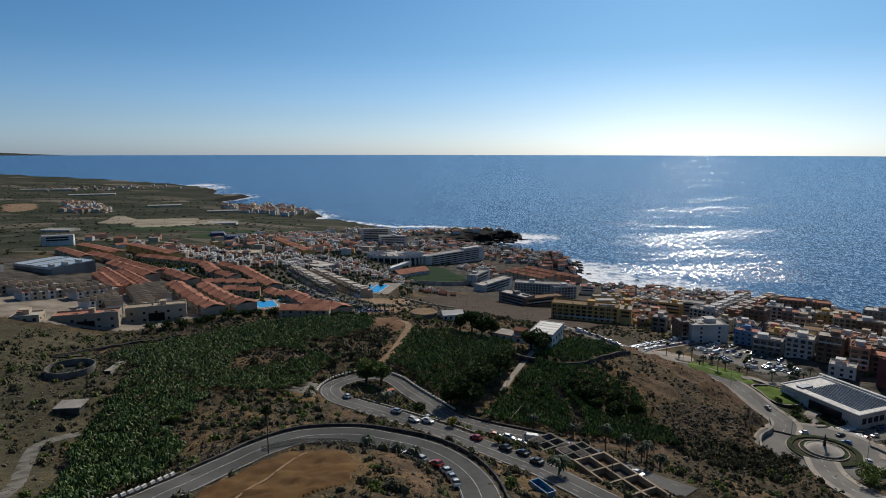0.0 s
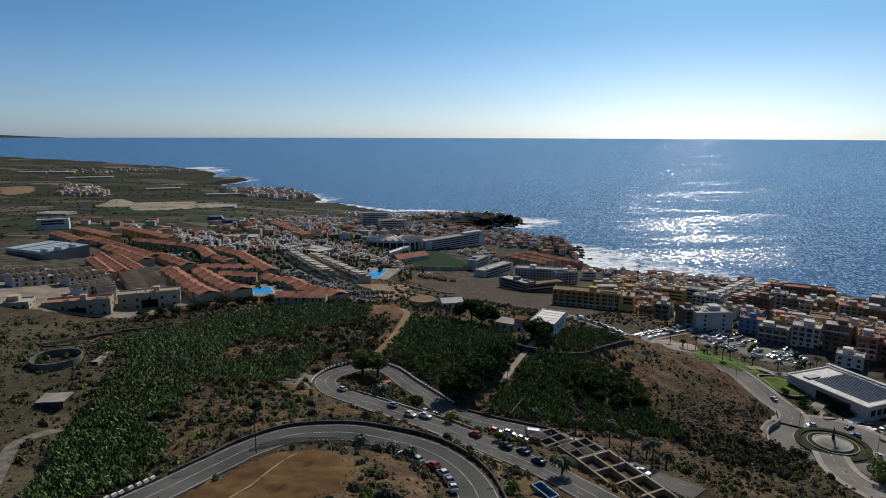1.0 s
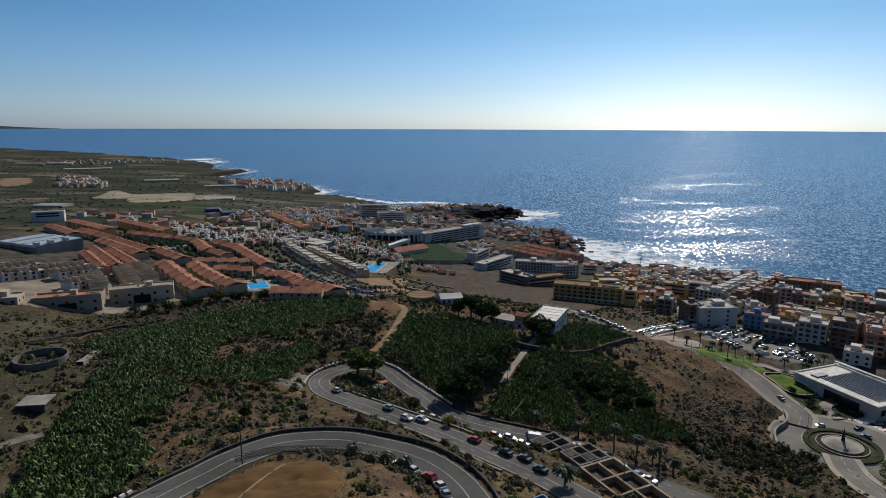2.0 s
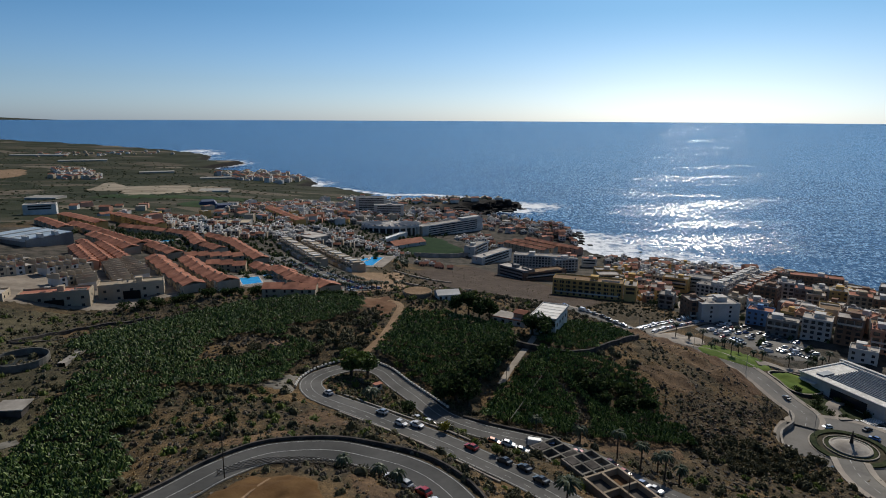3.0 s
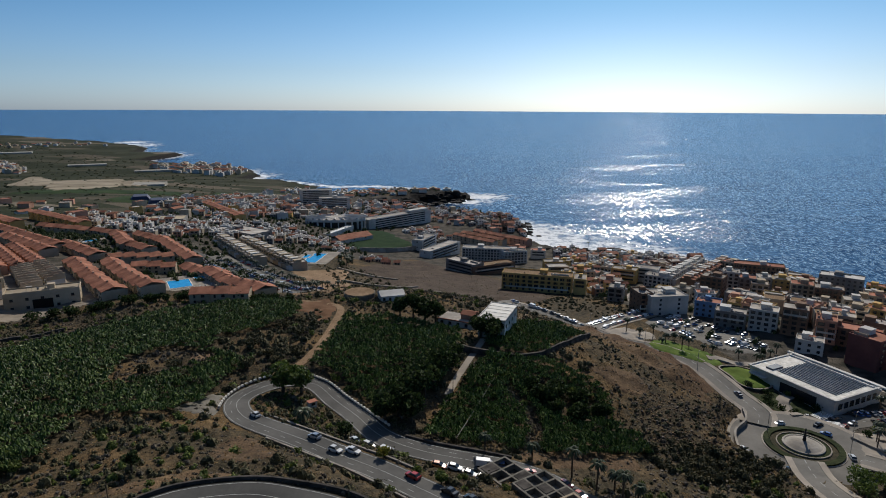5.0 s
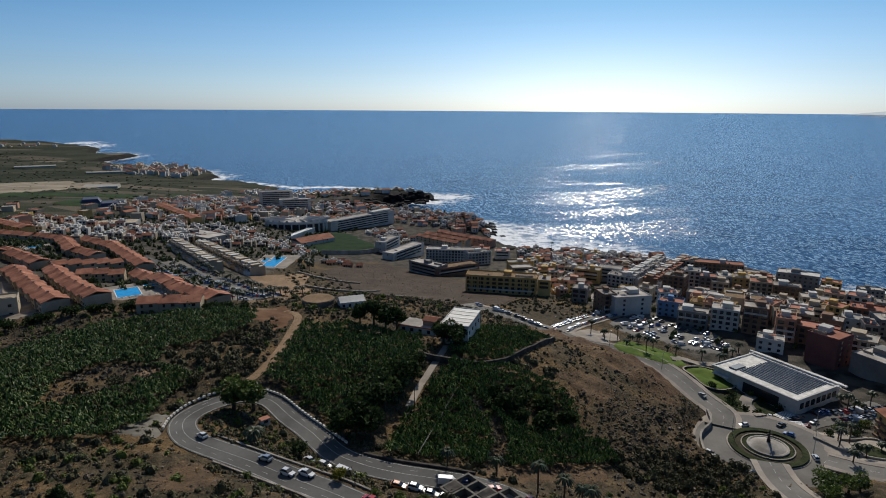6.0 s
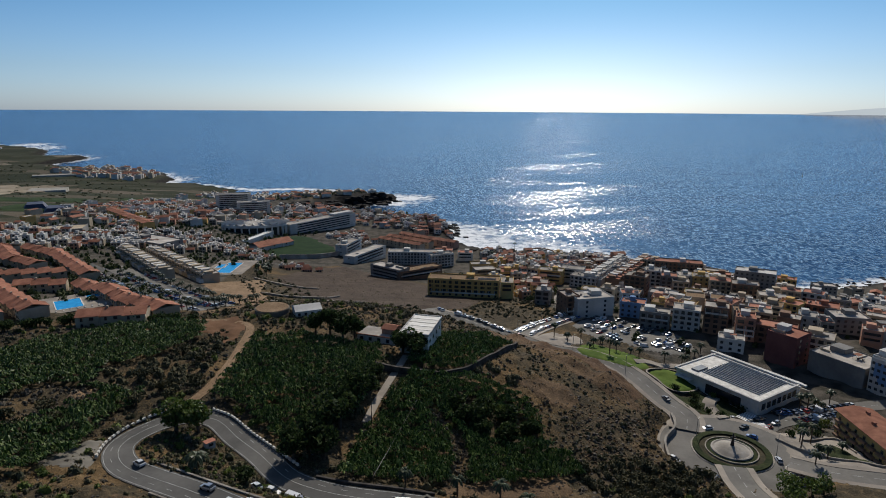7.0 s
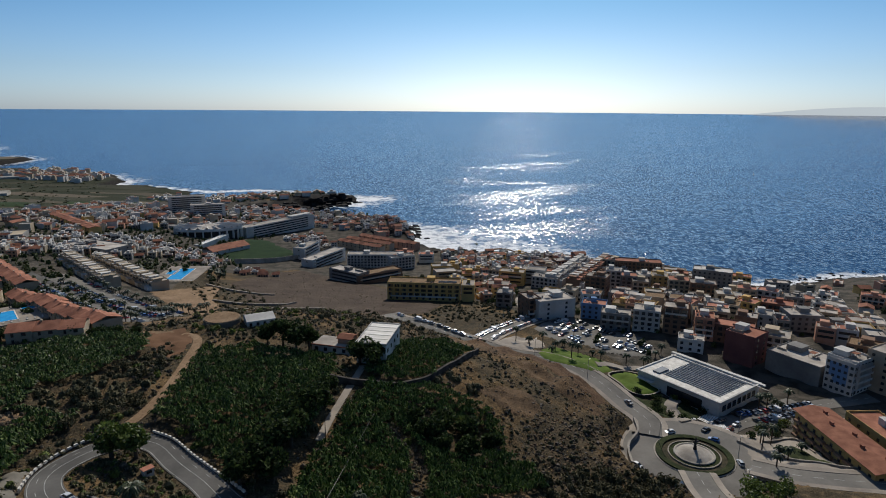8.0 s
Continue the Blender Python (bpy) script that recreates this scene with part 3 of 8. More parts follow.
def wall_along(name, pts, height, thick, mat, label, cap=None, block=0.0, base_lift=0.0, block_mat=None):
    """A wall along a line on the ground, with a cap, or with single blocks standing on it."""
    line = smooth_line(pts, 1.6)
    z = ground(line[:, 0], line[:, 1]) + base_lift
    for _ in range(6):
        z[1:-1] = (z[:-2] + 2 * z[1:-1] + z[2:]) / 4
    w = thing(name, float(line[0, 0]), float(line[0, 1]), 0, 0, label, "wall")
    o = line[0]
    body = strip("body", line - o, z, thick / 2, -thick / 2, height, mat, "", "", w, skirt=height + 1.2)
    if cap:
        strip("coping", line - o, z, thick / 2 + 0.08, -thick / 2 - 0.08, height + 0.12, cap, "", "", w, skirt=0.12)
    if block:
        me = mesh_of("block", M().box(-0.55, -0.3, 0, 0.55, 0.3, block, 0.05), block_mat)
        for i in range(len(line) - 1):
            d = line[i + 1] - line[i]
            b = part("block", me, None, w)
            b.matrix_basis = pose(*(line[i] - o), z[i] + height, 0, 0, math.degrees(math.atan2(d[1], d[0])))
    return w


BW = "dark stone roadside wall topped with whitewashed blocks"
wall_along("roadside_wall", [(-22, 243.5), (-16, 238), (-9.5, 228), (-2.5, 218), (5, 207)], 0.5, 0.7, DARK_STONE, BW, block=0.55, block_mat=WHITEWASH)
wall_along("roadside_wall", [(-30, 245), (-38.5, 242), (-44.5, 235), (-47.5, 226), (-47.5, 217)], 0.5, 0.7, DARK_STONE, BW, block=0.55, block_mat=WHITEWASH)
wall_along("roadside_wall", [(-65, 100), (-60, 113), (-57, 122)], 0.5, 0.7, DARK_STONE, BW, block=0.55, block_mat=WHITEWASH)
wall_along("roadside_wall", [(-56, 124), (-52.5, 133), (-47, 145), (-38, 154), (-24, 157.2), (-12, 155), (-2, 150.5), (6, 142), (11.2, 130), (13.2, 114), (14, 90)], 0.8, 0.5, DARK_STONE, "dark stone parapet wall round the road bend")
wall_along("roadside_wall", [(9, 202.5), (17, 199), (29, 195.5), (38, 192)], 0.7, 0.6, DARK_STONE, "low dark stone wall above the banana field")
wall_along("roadside_wall", [(-29, 196), (-16, 185), (-4, 175), (8, 163), (16, 154)], 0.7, 0.5, CONCRETE, "low weathered concrete wall beside the road")
wall_along("kerb", [(-31, 211), (-19, 200.5), (-8, 191), (5, 180.5), (12, 174)], 0.35, 0.5, CONCRETE, "pale concrete kerb of the planted verge")
wall_along("garden_wall", [(28, 271), (46, 265), (62, 267), (79, 282), (98, 307)], 2.4, 0.8, DARK_STONE, "dark stone terrace wall between banana fields", cap=DARK_STONE)
wall_along("retaining_wall", [(131, 234), (137, 246), (146, 254), (150, 263)], 2.4, 0.8, CONCRETE, "curved grey concrete retaining wall beside the roundabout")
wall_along("garden_wall", [(-120, 236), (-108, 222), (-100, 206)], 0.8, 0.6, CONCRETE, "old concrete channel wall through the banana field")
wall_along("garden_wall", [(-150, 300), (-120, 306), (-92, 318)], 0.9, 0.6, DARK_STONE, "old stone terrace wall on the dry slope")
wall_along("garden_wall", [(-175, 262), (-140, 284), (-105, 300)], 0.9, 0.6, DARK_STONE, "old stone terrace wall on the dry slope")
wall_along("garden_wall", [(-146, 278), (-138, 258), (-131, 244), (-127, 227), (-126, 218)], 1.2, 2.6, CONCRETE, "broad grey concrete channel down the slope")
wall_along("garden_wall", [(-176, 262), (-173, 280), (-168, 295), (-158, 308), (-138, 309)], 1.6, 1.0, DARK_STONE, "old dark stone terrace wall above the bananas")
# lattice fence inside the bend
lf = smooth_line([(-44, 138), (-38, 143.5), (-27, 146.5), (-17, 144.5), (-9, 140)], 1.0)
fence = thing("lattice_fence", float(lf[0, 0]), float(lf[0, 1]), 0, 0, "dark open lattice fence round a ploughed plot", "fence")
bars, rail = M(), M()
for (x0, y0), (x1, y1) in zip(lf[:-1] - lf[0], lf[1:] - lf[0]):
    z0, z1 = at(x0 + lf[0, 0], y0 + lf[0, 1]), at(x1 + lf[0, 0], y1 + lf[0, 1])
    for k in range(2):
        for a, b in ((0, 1), (1, 0)):
            bars.add([(x0, y0, z0 + (k + a) * 0.7), (x1, y1, z1 + (k + b) * 0.7), (x1, y1, z1 + (k + b) * 0.7 + 0.22), (x0, y0, z0 + (k + a) * 0.7 + 0.22),
                      (x0, y0 + 0.08, z0 + (k + a) * 0.7), (x1, y1 + 0.08, z1 + (k + b) * 0.7), (x1, y1 + 0.08, z1 + (k + b) * 0.7 + 0.22), (x0, y0 + 0.08, z0 + (k + a) * 0.7 + 0.22)], [(0, 1, 2, 3), (7, 6, 5, 4), (3, 2, 6, 7)])
    rail.add([(x0, y0 - 0.1, z0 - 0.6), (x1, y1 - 0.1, z1 - 0.6), (x1, y1 - 0.1, z1 + 0.1), (x0, y0 - 0.1, z0 + 0.1), (x0, y0 + 0.3, z0 - 0.6), (x1, y1 + 0.3, z1 - 0.6), (x1, y1 + 0.3, z1 + 0.1), (x0, y0 + 0.3, z0 + 0.1)], [(0, 1, 2, 3), (7, 6, 5, 4), (3, 2, 6, 7)])
part("lattice", bars, TANKWALL, fence)
part("plinth", rail, DARK_STONE, fence)


def patch(name, poly, mat, label, category="ground", lift=0.12, step=3.0, parent=None):
    """A piece of ground cover that follows the land within an outline."""
    xs = np.arange(min(p[0] for p in poly) - step, max(p[0] for p in poly) + step, step)
    ys = np.arange(min(p[1] for p in poly) - step, max(p[1] for p in poly) + step, step)
    X, Y = np.meshgrid(xs, ys)
    ins = inside(poly, X, Y)
    Z = lay(X, Y) + np.where(ins, lift + 0.1, -0.3)
    ids, m = {}, M()
    for j in range(len(ys) - 1):
        for i in range(len(xs) - 1):
            c = ((j, i), (j, i + 1), (j + 1, i + 1), (j + 1, i))
            if sum(ins[q] for q in c) >= 2:
                for q in c:
                    if q not in ids:
                        ids[q] = len(m.v)
                        m.v.append((float(X[q]), float(Y[q]), float(Z[q])))
                m.f.append(tuple(ids[q] for q in c))
    return tagged(part(name, m, mat, None, smooth=True), label, category, kind="structure")


patch("ploughed_field", [(-37, 136), (-29, 136.5), (-22, 131), (-18, 120), (-19, 108), (-28, 98), (-42, 94), (-47, 106), (-43, 122)], worn("ploughed_plot", (0.07, 0.038, 0.016), (0.125, 0.072, 0.03), 0.12, 1.6, 0.95, 0.2), "bare brown ploughed plot inside the road bend", step=0.7, lift=0.25)
wall_along("field_ridge", [(-32, 134.5), (-33.5, 122), (-36, 108), (-38, 98)], 0.55, 0.5, SAND, "low pale earth ridge across the ploughed plot")
DIRT = [(-47, 336), (-26, 338), (-21, 326), (-22, 306), (-29, 300), (-34, 312), (-46, 324)]
patch("dirt_patch", DIRT, worn("red_brown_earth", (0.10, 0.055, 0.032), (0.16, 0.09, 0.052), 0.08, 1.0, 0.95, 0.1), "bare red-brown earth slope below the track", step=1.5, lift=0.2)
FALLOW_PLOT = [(-24, 560), (2, 628), (36, 655), (62, 610), (92, 560), (112, 500), (118, 446), (98, 412), (60, 404), (20, 440), (-6, 476)]
patch("fallow_field", FALLOW_PLOT, FALLOW, "wide dark brown fallow field above the hotels", step=3.0, lift=0.3)
CARS_POLY = [(-152, 556), (-140, 566), (-98, 508), (-44, 424), (-34, 396), (-48, 372), (-62, 380), (-110, 452), (-140, 500)]
patch("car_park", CARS_POLY, PALE_ASPHALT, "long palm-lined car park below the terraced houses", step=3.0, lift=0.22)
patch("dirt_patch", [(-73, 505), (-48, 447), (-22, 366), (-8, 372), (-14, 420), (-30, 480), (-30, 545)], SAND, "bare orange earth lot beside the houses", step=3.0, lift=0.25)
patch("lawn", [(137, 328), (146, 340), (152, 342), (162, 334), (171, 320), (165, 306), (157, 303), (148, 310), (139, 320)], LAWN, "bright green lawn with palms beside the coast road", step=1.5, lift=0.35)
LAWN_EDGE = [(160.5, 291), (160, 300), (165, 305), (173, 306.3), (180, 302), (183.3, 294), (177, 286), (168, 283.3), (162, 286)]
patch("lawn", LAWN_EDGE, LAWN, "oval green lawn ringed by a low wall", step=1.2, lift=0.35)
wall_along("garden_wall", LAWN_EDGE + [(160.5, 291)], 0.9, 0.6, DARK_STONE, "low dark wall round the oval lawn", cap=PAVING)
patch("car_park", [(160, 384), (180, 402), (190, 404), (198, 384), (210, 350), (206, 330), (190, 324), (180, 334), (170, 350), (158, 364)], PALE_ASPHALT, "wide sandy car park full of parked cars", step=3.0, lift=0.3)
patch("plaza", [(119, 345), (140, 366), (152, 360), (150, 346), (140, 340), (132, 333)], PAVING, "pale paved garden terrace beside the lawn", step=1.5, lift=0.35)
patch("plaza", [(172, 262), (178, 280), (186, 262), (212, 250), (232, 256), (236, 272), (222, 268), (196, 262), (182, 268)], PALE_ASPHALT, "paved forecourt of the market hall", step=2.0, lift=0.2)
patch("plaza", [(183, 246), (176, 228), (184, 214), (206, 196), (200, 214), (206, 238), (196, 248)], PAVING, "pale paved plaza with walls and palms", step=2.0, lift=0.2)
TANS = [[(97, 346), (105, 340), (112, 320), (119, 302), (127, 288), (138, 268), (135, 260), (128, 264), (119, 275), (113, 288), (108, 300), (102, 311), (94, 320), (88, 332)],
        [(81.5, 264), (96, 270), (105.4, 268.6), (106.5, 257), (99.2, 248.9), (93, 251.7), (87.8, 257.7)],
        [(40.5, 201.7), (50.4, 203.6), (59.3, 205.5), (70.6, 209.3), (79.9, 208.5), (80.6, 201.7), (72.4, 195.6), (58, 193), (47.6, 194), (40.6, 196.5)],
        [(-38.7, 175.7), (-39.5, 184.1), (-35.5, 194), (-30.4, 192.6), (-25.5, 184.4), (-21, 177), (-27.7, 173), (-34, 171)],
        [(-47.7, 164.8), (-37.3, 166.5), (-26, 164), (-12, 160), (-20, 159.5), (-36.6, 159), (-47.5, 155.6), (-55.8, 158.5)],
        [(-17.7, 138), (-12.6, 139), (-6.7, 130.7), (-2, 118), (-1, 108), (-5, 106), (-9.1, 119)]]
for q in TANS:
    patch("clearing", q, TAN, "bare tan earth on the dry slope", step=1.5, lift=0.15)
MOUND_EARTH = earth("dark_spoil_earth", (0.055, 0.036, 0.025), (0.11, 0.068, 0.042), (0.18, 0.112, 0.065))
patch("clearing", [(112, 312), (122, 303), (130, 292), (131, 278), (137, 270), (146, 276), (146, 292), (142, 305), (133, 316), (122, 325), (112, 333), (104, 338), (100, 332)], MOUND_EARTH, "dark brown spoil heaps along the ridge", step=1.5, lift=0.25)
OLIVE = [(-280, 290), (-200, 325), (-168, 338), (-176, 312), (-172, 290), (-152, 262), (-116, 228), (-116, 203), (-108, 172), (-106, 158), (-84, 118), (-84, 96), (-150, 90), (-280, 180)]
patch("dry_meadow", OLIVE, earth("olive_dry_grass", (0.036, 0.033, 0.021), (0.07, 0.062, 0.039), (0.125, 0.106, 0.063)), "dry olive-grey grassland beside the banana field", step=2.5, lift=0.12)
patch("courtyard", [(-310, 372), (-240, 322), (-190, 338), (-146, 362), (-206, 456), (-240, 430), (-300, 420)], worn("pale_courtyard", (0.15, 0.125, 0.1), (0.27, 0.23, 0.185), 0.1, 1.0, 0.9, 0.02), "pale paved yards between the terraced houses", step=3.0, lift=0.2)
patch("garden_bed", [(190, 232), (188, 222), (196, 210), (199, 216), (197, 232)], HEDGE, "dark planted bed on the plaza", step=1.5, lift=0.4)
patch("garden_bed", [(190, 286), (192, 278), (183, 264), (174, 261), (177, 272), (186, 280)], HEDGE, "dark planted bed beside the ramp", step=1.5, lift=0.4)
patch("garden_bed", [(160, 282), (172, 281), (180, 284), (176, 276), (170, 270), (168, 262), (161, 268)], HEDGE, "dark planted bed below the oval lawn", step=1.5, lift=0.4)
wall_along("garden_wall", [(180, 240), (184, 230), (190, 219), (200, 207), (212, 198)], 1.1, 0.5, CONCRETE, "low concrete wall edging the plaza")
wall_along("garden_wall", [(190, 238), (204, 236), (200, 224)], 1.0, 0.5, PAVING, "pale low wall across the plaza")
for q in ([(-77.4, 239), (-73.7, 241.5), (-70, 237), (-73.6, 233.6)], [(-68, 254.5), (-68.4, 262.3), (-62.3, 262.3), (-59.9, 256.5)]):
    patch("clearing", q, SAND, "orange bare earth in the banana field", step=1.0, lift=0.2)
patch("pull_in", [(-60, 214), (-55, 225), (-48.3, 229), (-48.2, 219), (-47, 211), (-52, 209)], worn("grey_gravel", (0.11, 0.10, 0.085), (0.19, 0.175, 0.15), 0.1, 1.2, 0.95, 0.05), "pale gravel pull-in outside the hairpin", step=1.2, lift=0.25)
for trk, w, lbl in ((TRACKS["dirt"][0], 3.4, "pale dirt track climbing beside the fields"),
                    (TRACKS["path"][0], 2.6, "narrow pale concrete path between fields"),
                    (TRACKS["concrete"][0], 3.8, "pale concrete track past the fields"),
                    (smooth_line([(-60, 470), (-30, 440), (-5, 400), (-20, 366), (-48, 360)], 3), 6.0, "pale dirt lane across the bare lots"),
                    (smooth_line([(162, 315), (177.4, 311.4), (186.5, 305.5), (189, 294), (183, 281), (174.5, 273.5), (171, 264), (171, 258)], 2), 5.0, "curving paved ramp to the market hall"),
                    (smooth_line([(-165, 560), (-137, 519), (-104, 470), (-72, 425), (-44, 372)], 3), 9.0, "asphalt avenue lined with palms and parked cars")):
    tz = ground(trk[:, 0], trk[:, 1])
    strip("track" if "track" in lbl or "lane" in lbl else "path", trk, tz, w / 2, -w / 2, 0.75 if "ramp" in lbl else 0.3, ASPHALT if "asphalt" in lbl else (SAND if "dirt" in lbl else (TANKWALL if "concrete track" in lbl else PAVING)), lbl, "path", skirt=0.8)

# the roundabout
ring = M()
N = 64
for k in range(N):
    a0, a1 = 2 * math.pi * k / N, 2 * math.pi * (k + 1) / N
    b = len(ring.v)
    for r in (14.0, 25.0):
        ring.v += [(r * math.cos(a0), r * math.sin(a0), 0), (r * math.cos(a1), r * math.sin(a1), 0)]
    ring.f.append((b, b + 2, b + 3, b + 1))
rb = part("road", ring, PALE_ASPHALT)
rb.matrix_basis = pose(RX, RY, RZ + 0.14)
tagged(rb, "round asphalt carriageway of the roundabout", "road", kind="structure")


def disc_ring(r0, r1, z, n=64):
    """A flat ring with a skirt outside."""
    m = M()
    for k in range(n):
        c, s = math.cos(2 * math.pi * k / n), math.sin(2 * math.pi * k / n)
        m.v += [(r0 * c, r0 * s, z), (r1 * c, r1 * s, z), (r1 * c, r1 * s, z - 0.6)]
    for k in range(n):
        a, b = 3 * k, 3 * ((k + 1) % n)
        m.f += [(a, a + 1, b + 1, b), (a + 1, a + 2, b + 2, b + 1)]
    return m


pav = part("pavement", disc_ring(25.0, 27.6, 0.2), PAVING)
pav.matrix_basis = pose(RX, RY, RZ - 0.05)
tagged(pav, "pale paved pavement round the roundabout", "pavement", kind="structure")
isl = thing("roundabout_island", RX, RY, RZ, 0, "round planted island with hedge rings and a domed fountain", "roundabout")
part("kerb", disc_ring(13.5, 14.1, 0.35), CONCRETE, isl)
part("hedge", disc_ring(11.2, 13.5, 0.9), HEDGE, isl)
part("planting_bed", disc_ring(9.2, 11.2, 0.45), worn("dark_planted_soil", (0.03, 0.03, 0.02), (0.085, 0.07, 0.045), 0.4, 2.5, 0.95, 0.2), isl)
part("inner_kerb", disc_ring(8.8, 9.2, 0.9), PAVING, isl)
part("inner_bed", disc_ring(7.2, 8.7, 0.6), HEDGE, isl)
dome = M()
prof = [(7.3, 0.2), (7.2, 1.1), (6.6, 1.25), (6.2, 1.0), (4.5, 1.7), (2.5, 2.3), (1.0, 2.6), (0.05, 2.65)]
for r0, z0 in prof:
    dome.v += [(r0 * math.cos(2 * math.pi * k / 40), r0 * math.sin(2 * math.pi * k / 40), z0) for k in range(40)]
for i in range(len(prof) - 1):
    dome.f += [(i * 40 + k, i * 40 + (k + 1) % 40, i * 40 + 40 + (k + 1) % 40, i * 40 + 40 + k) for k in range(40)]
basin = part("fountain_basin", dome, CONCRETE, isl)
part("pedestal", M().tube(0, 0, 2.4, 4.2, 0.7, 0.5, 10).tube(0, 0, 4.2, 7.5, 0.45, 0.2, 8).box(-1.1, -0.2, 5.6, 1.1, 0.2, 6.1), DARK_STONE, basin, "dark bronze sculpture on a short pedestal")
me_z = mesh_of("stripe", M().box(-0.32, -2.4, 0, 0.32, 2.4, 0.03), ZEBRA)


def zebra(x, y, turn, n=8):
    z = at(x, y) + 0.34
    zc = thing("zebra_crossing", x, y, z, turn, "painted white zebra crossing on asphalt", "crossing")
    for k in range(n):
        s = part("stripe", me_z, None, zc)
        s.location = ((k - n / 2) * 1.05, 0, 0)


zebra(154, 260, 8), zebra(181.5, 249.5, 75), zebra(144, 209, 0), zebra(172.5, 219, -40), zebra(185, 262, 20)


# ---- plants ----
def np_mesh(name, V, F, mat, smooth=False):
    """A mesh from arrays of corners and four-cornered faces."""
    me = bpy.data.meshes.new(name)
    me.vertices.add(len(V))
    me.vertices.foreach_set("co", np.asarray(V, np.float32).ravel())
    me.loops.add(F.size)
    me.loops.foreach_set("vertex_index", F.astype(np.int32).ravel())
    me.polygons.add(len(F))
    me.polygons.foreach_set("loop_start", np.arange(0, F.size, 4, dtype=np.int32))
    me.polygons.foreach_set("loop_total", np.full(len(F), 4, np.int32))
    me.update(calc_edges=True)
    me.materials.append(mat)
    return me


def leafy(name, tones, rough=0.5, gloss=0.3, through_=0.0):
    m, nt, p = material(name, rough)
    g = nt.nodes.new("ShaderNodeNewGeometry")
    c = ramp(nt, g.outputs["Random Per Island"], [(k / (len(tones) - 1), t) for k, t in enumerate(tones)])
    c = mix(nt, 0.5, c, ramp(nt, noise_node(nt, 0.06, 3), ((0.35, (0.4,) * 3), (0.65, (0.6,) * 3))), "OVERLAY")
    nt.links.new(c, p.inputs["Base Color"])
    p.inputs["Specular IOR Level"].default_value = gloss
    if through_:
        tr = nt.nodes.new("ShaderNodeBsdfTranslucent")
        nt.links.new(c, tr.inputs["Color"])
        ms = nt.nodes.new("ShaderNodeMixShader")
        ms.inputs[0].default_value = through_
        nt.links.new(p.outputs[0], ms.inputs[1]), nt.links.new(tr.outputs[0], ms.inputs[2])
        nt.links.new(ms.outputs[0], nt.nodes["Material Output"].inputs["Surface"])
    return m


# Palest tones put sun highlights on the leaves into the colour, at random.
BANANA = leafy("banana_leaf", ((0.012, 0.024, 0.006), (0.03, 0.06, 0.012), (0.058, 0.10, 0.02), (0.10, 0.155, 0.034), (0.24, 0.30, 0.10)), 0.45, 0.2, 0.4)
SCRUB = leafy("scrub_leaf", ((0.025, 0.026, 0.013), (0.05, 0.05, 0.023), (0.085, 0.078, 0.037), (0.135, 0.115, 0.06)), 0.8, 0.2, 0.1)
DRY = leafy("dry_grass", ((0.12, 0.07, 0.028), (0.20, 0.12, 0.048), (0.27, 0.18, 0.08), (0.32, 0.24, 0.12)), 0.9, 0.1, 0.1)
GREENBUSH = leafy("green_bush_leaf", ((0.03, 0.05, 0.01), (0.07, 0.10, 0.02), (0.12, 0.15, 0.03), (0.16, 0.19, 0.05)), 0.7, 0.2, 0.25)
TREELEAF = leafy("tree_leaf", ((0.010, 0.018, 0.007), (0.02, 0.035, 0.012), (0.038, 0.06, 0.02), (0.07, 0.10, 0.032)), 0.75, 0.1, 0.3)
PALMLEAF = leafy("palm_frond", ((0.02, 0.03, 0.012), (0.045, 0.06, 0.022), (0.08, 0.09, 0.04)), 0.5, 0.3, 0.15)
BARK = worn("bark", (0.05, 0.04, 0.03), (0.12, 0.095, 0.07), 0.6, 4, 0.95, 0.05)
ROCKS = worn("volcanic_rock", (0.05, 0.045, 0.04), (0.16, 0.135, 0.11), 0.3, 1.6, 0.95, 0.1, islands=0.4)
R8 = np.random.RandomState(8)


def scatter(poly, step, jitter=0.5, holes=(), clear=2.0, roads=True):
    xs = np.arange(min(p[0] for p in poly), max(p[0] for p in poly), step)
    ys = np.arange(min(p[1] for p in poly), max(p[1] for p in poly), step)
    X, Y = np.meshgrid(xs, ys)
    X = X.ravel() + R8.uniform(-jitter, jitter, X.size) * step
    Y = Y.ravel() + R8.uniform(-jitter, jitter, Y.size) * step
    k = inside(poly, X, Y)
    for h in holes:
        k &= ~inside(h, X, Y)
    X, Y = X[k], Y[k]
    if roads:
        k = np.ones(len(X), bool)
        for line, z, w in ROADS.values():
            k &= gap_to(line[::2], X, Y) > w / 2 + clear
        for line, z, w in TRACKS.values():
            k &= gap_to(line[::2], X, Y) > w / 2 + 0.8
        k &= np.hypot(X - RX, Y - RY) > 26
        X, Y = X[k], Y[k]
    return X, Y


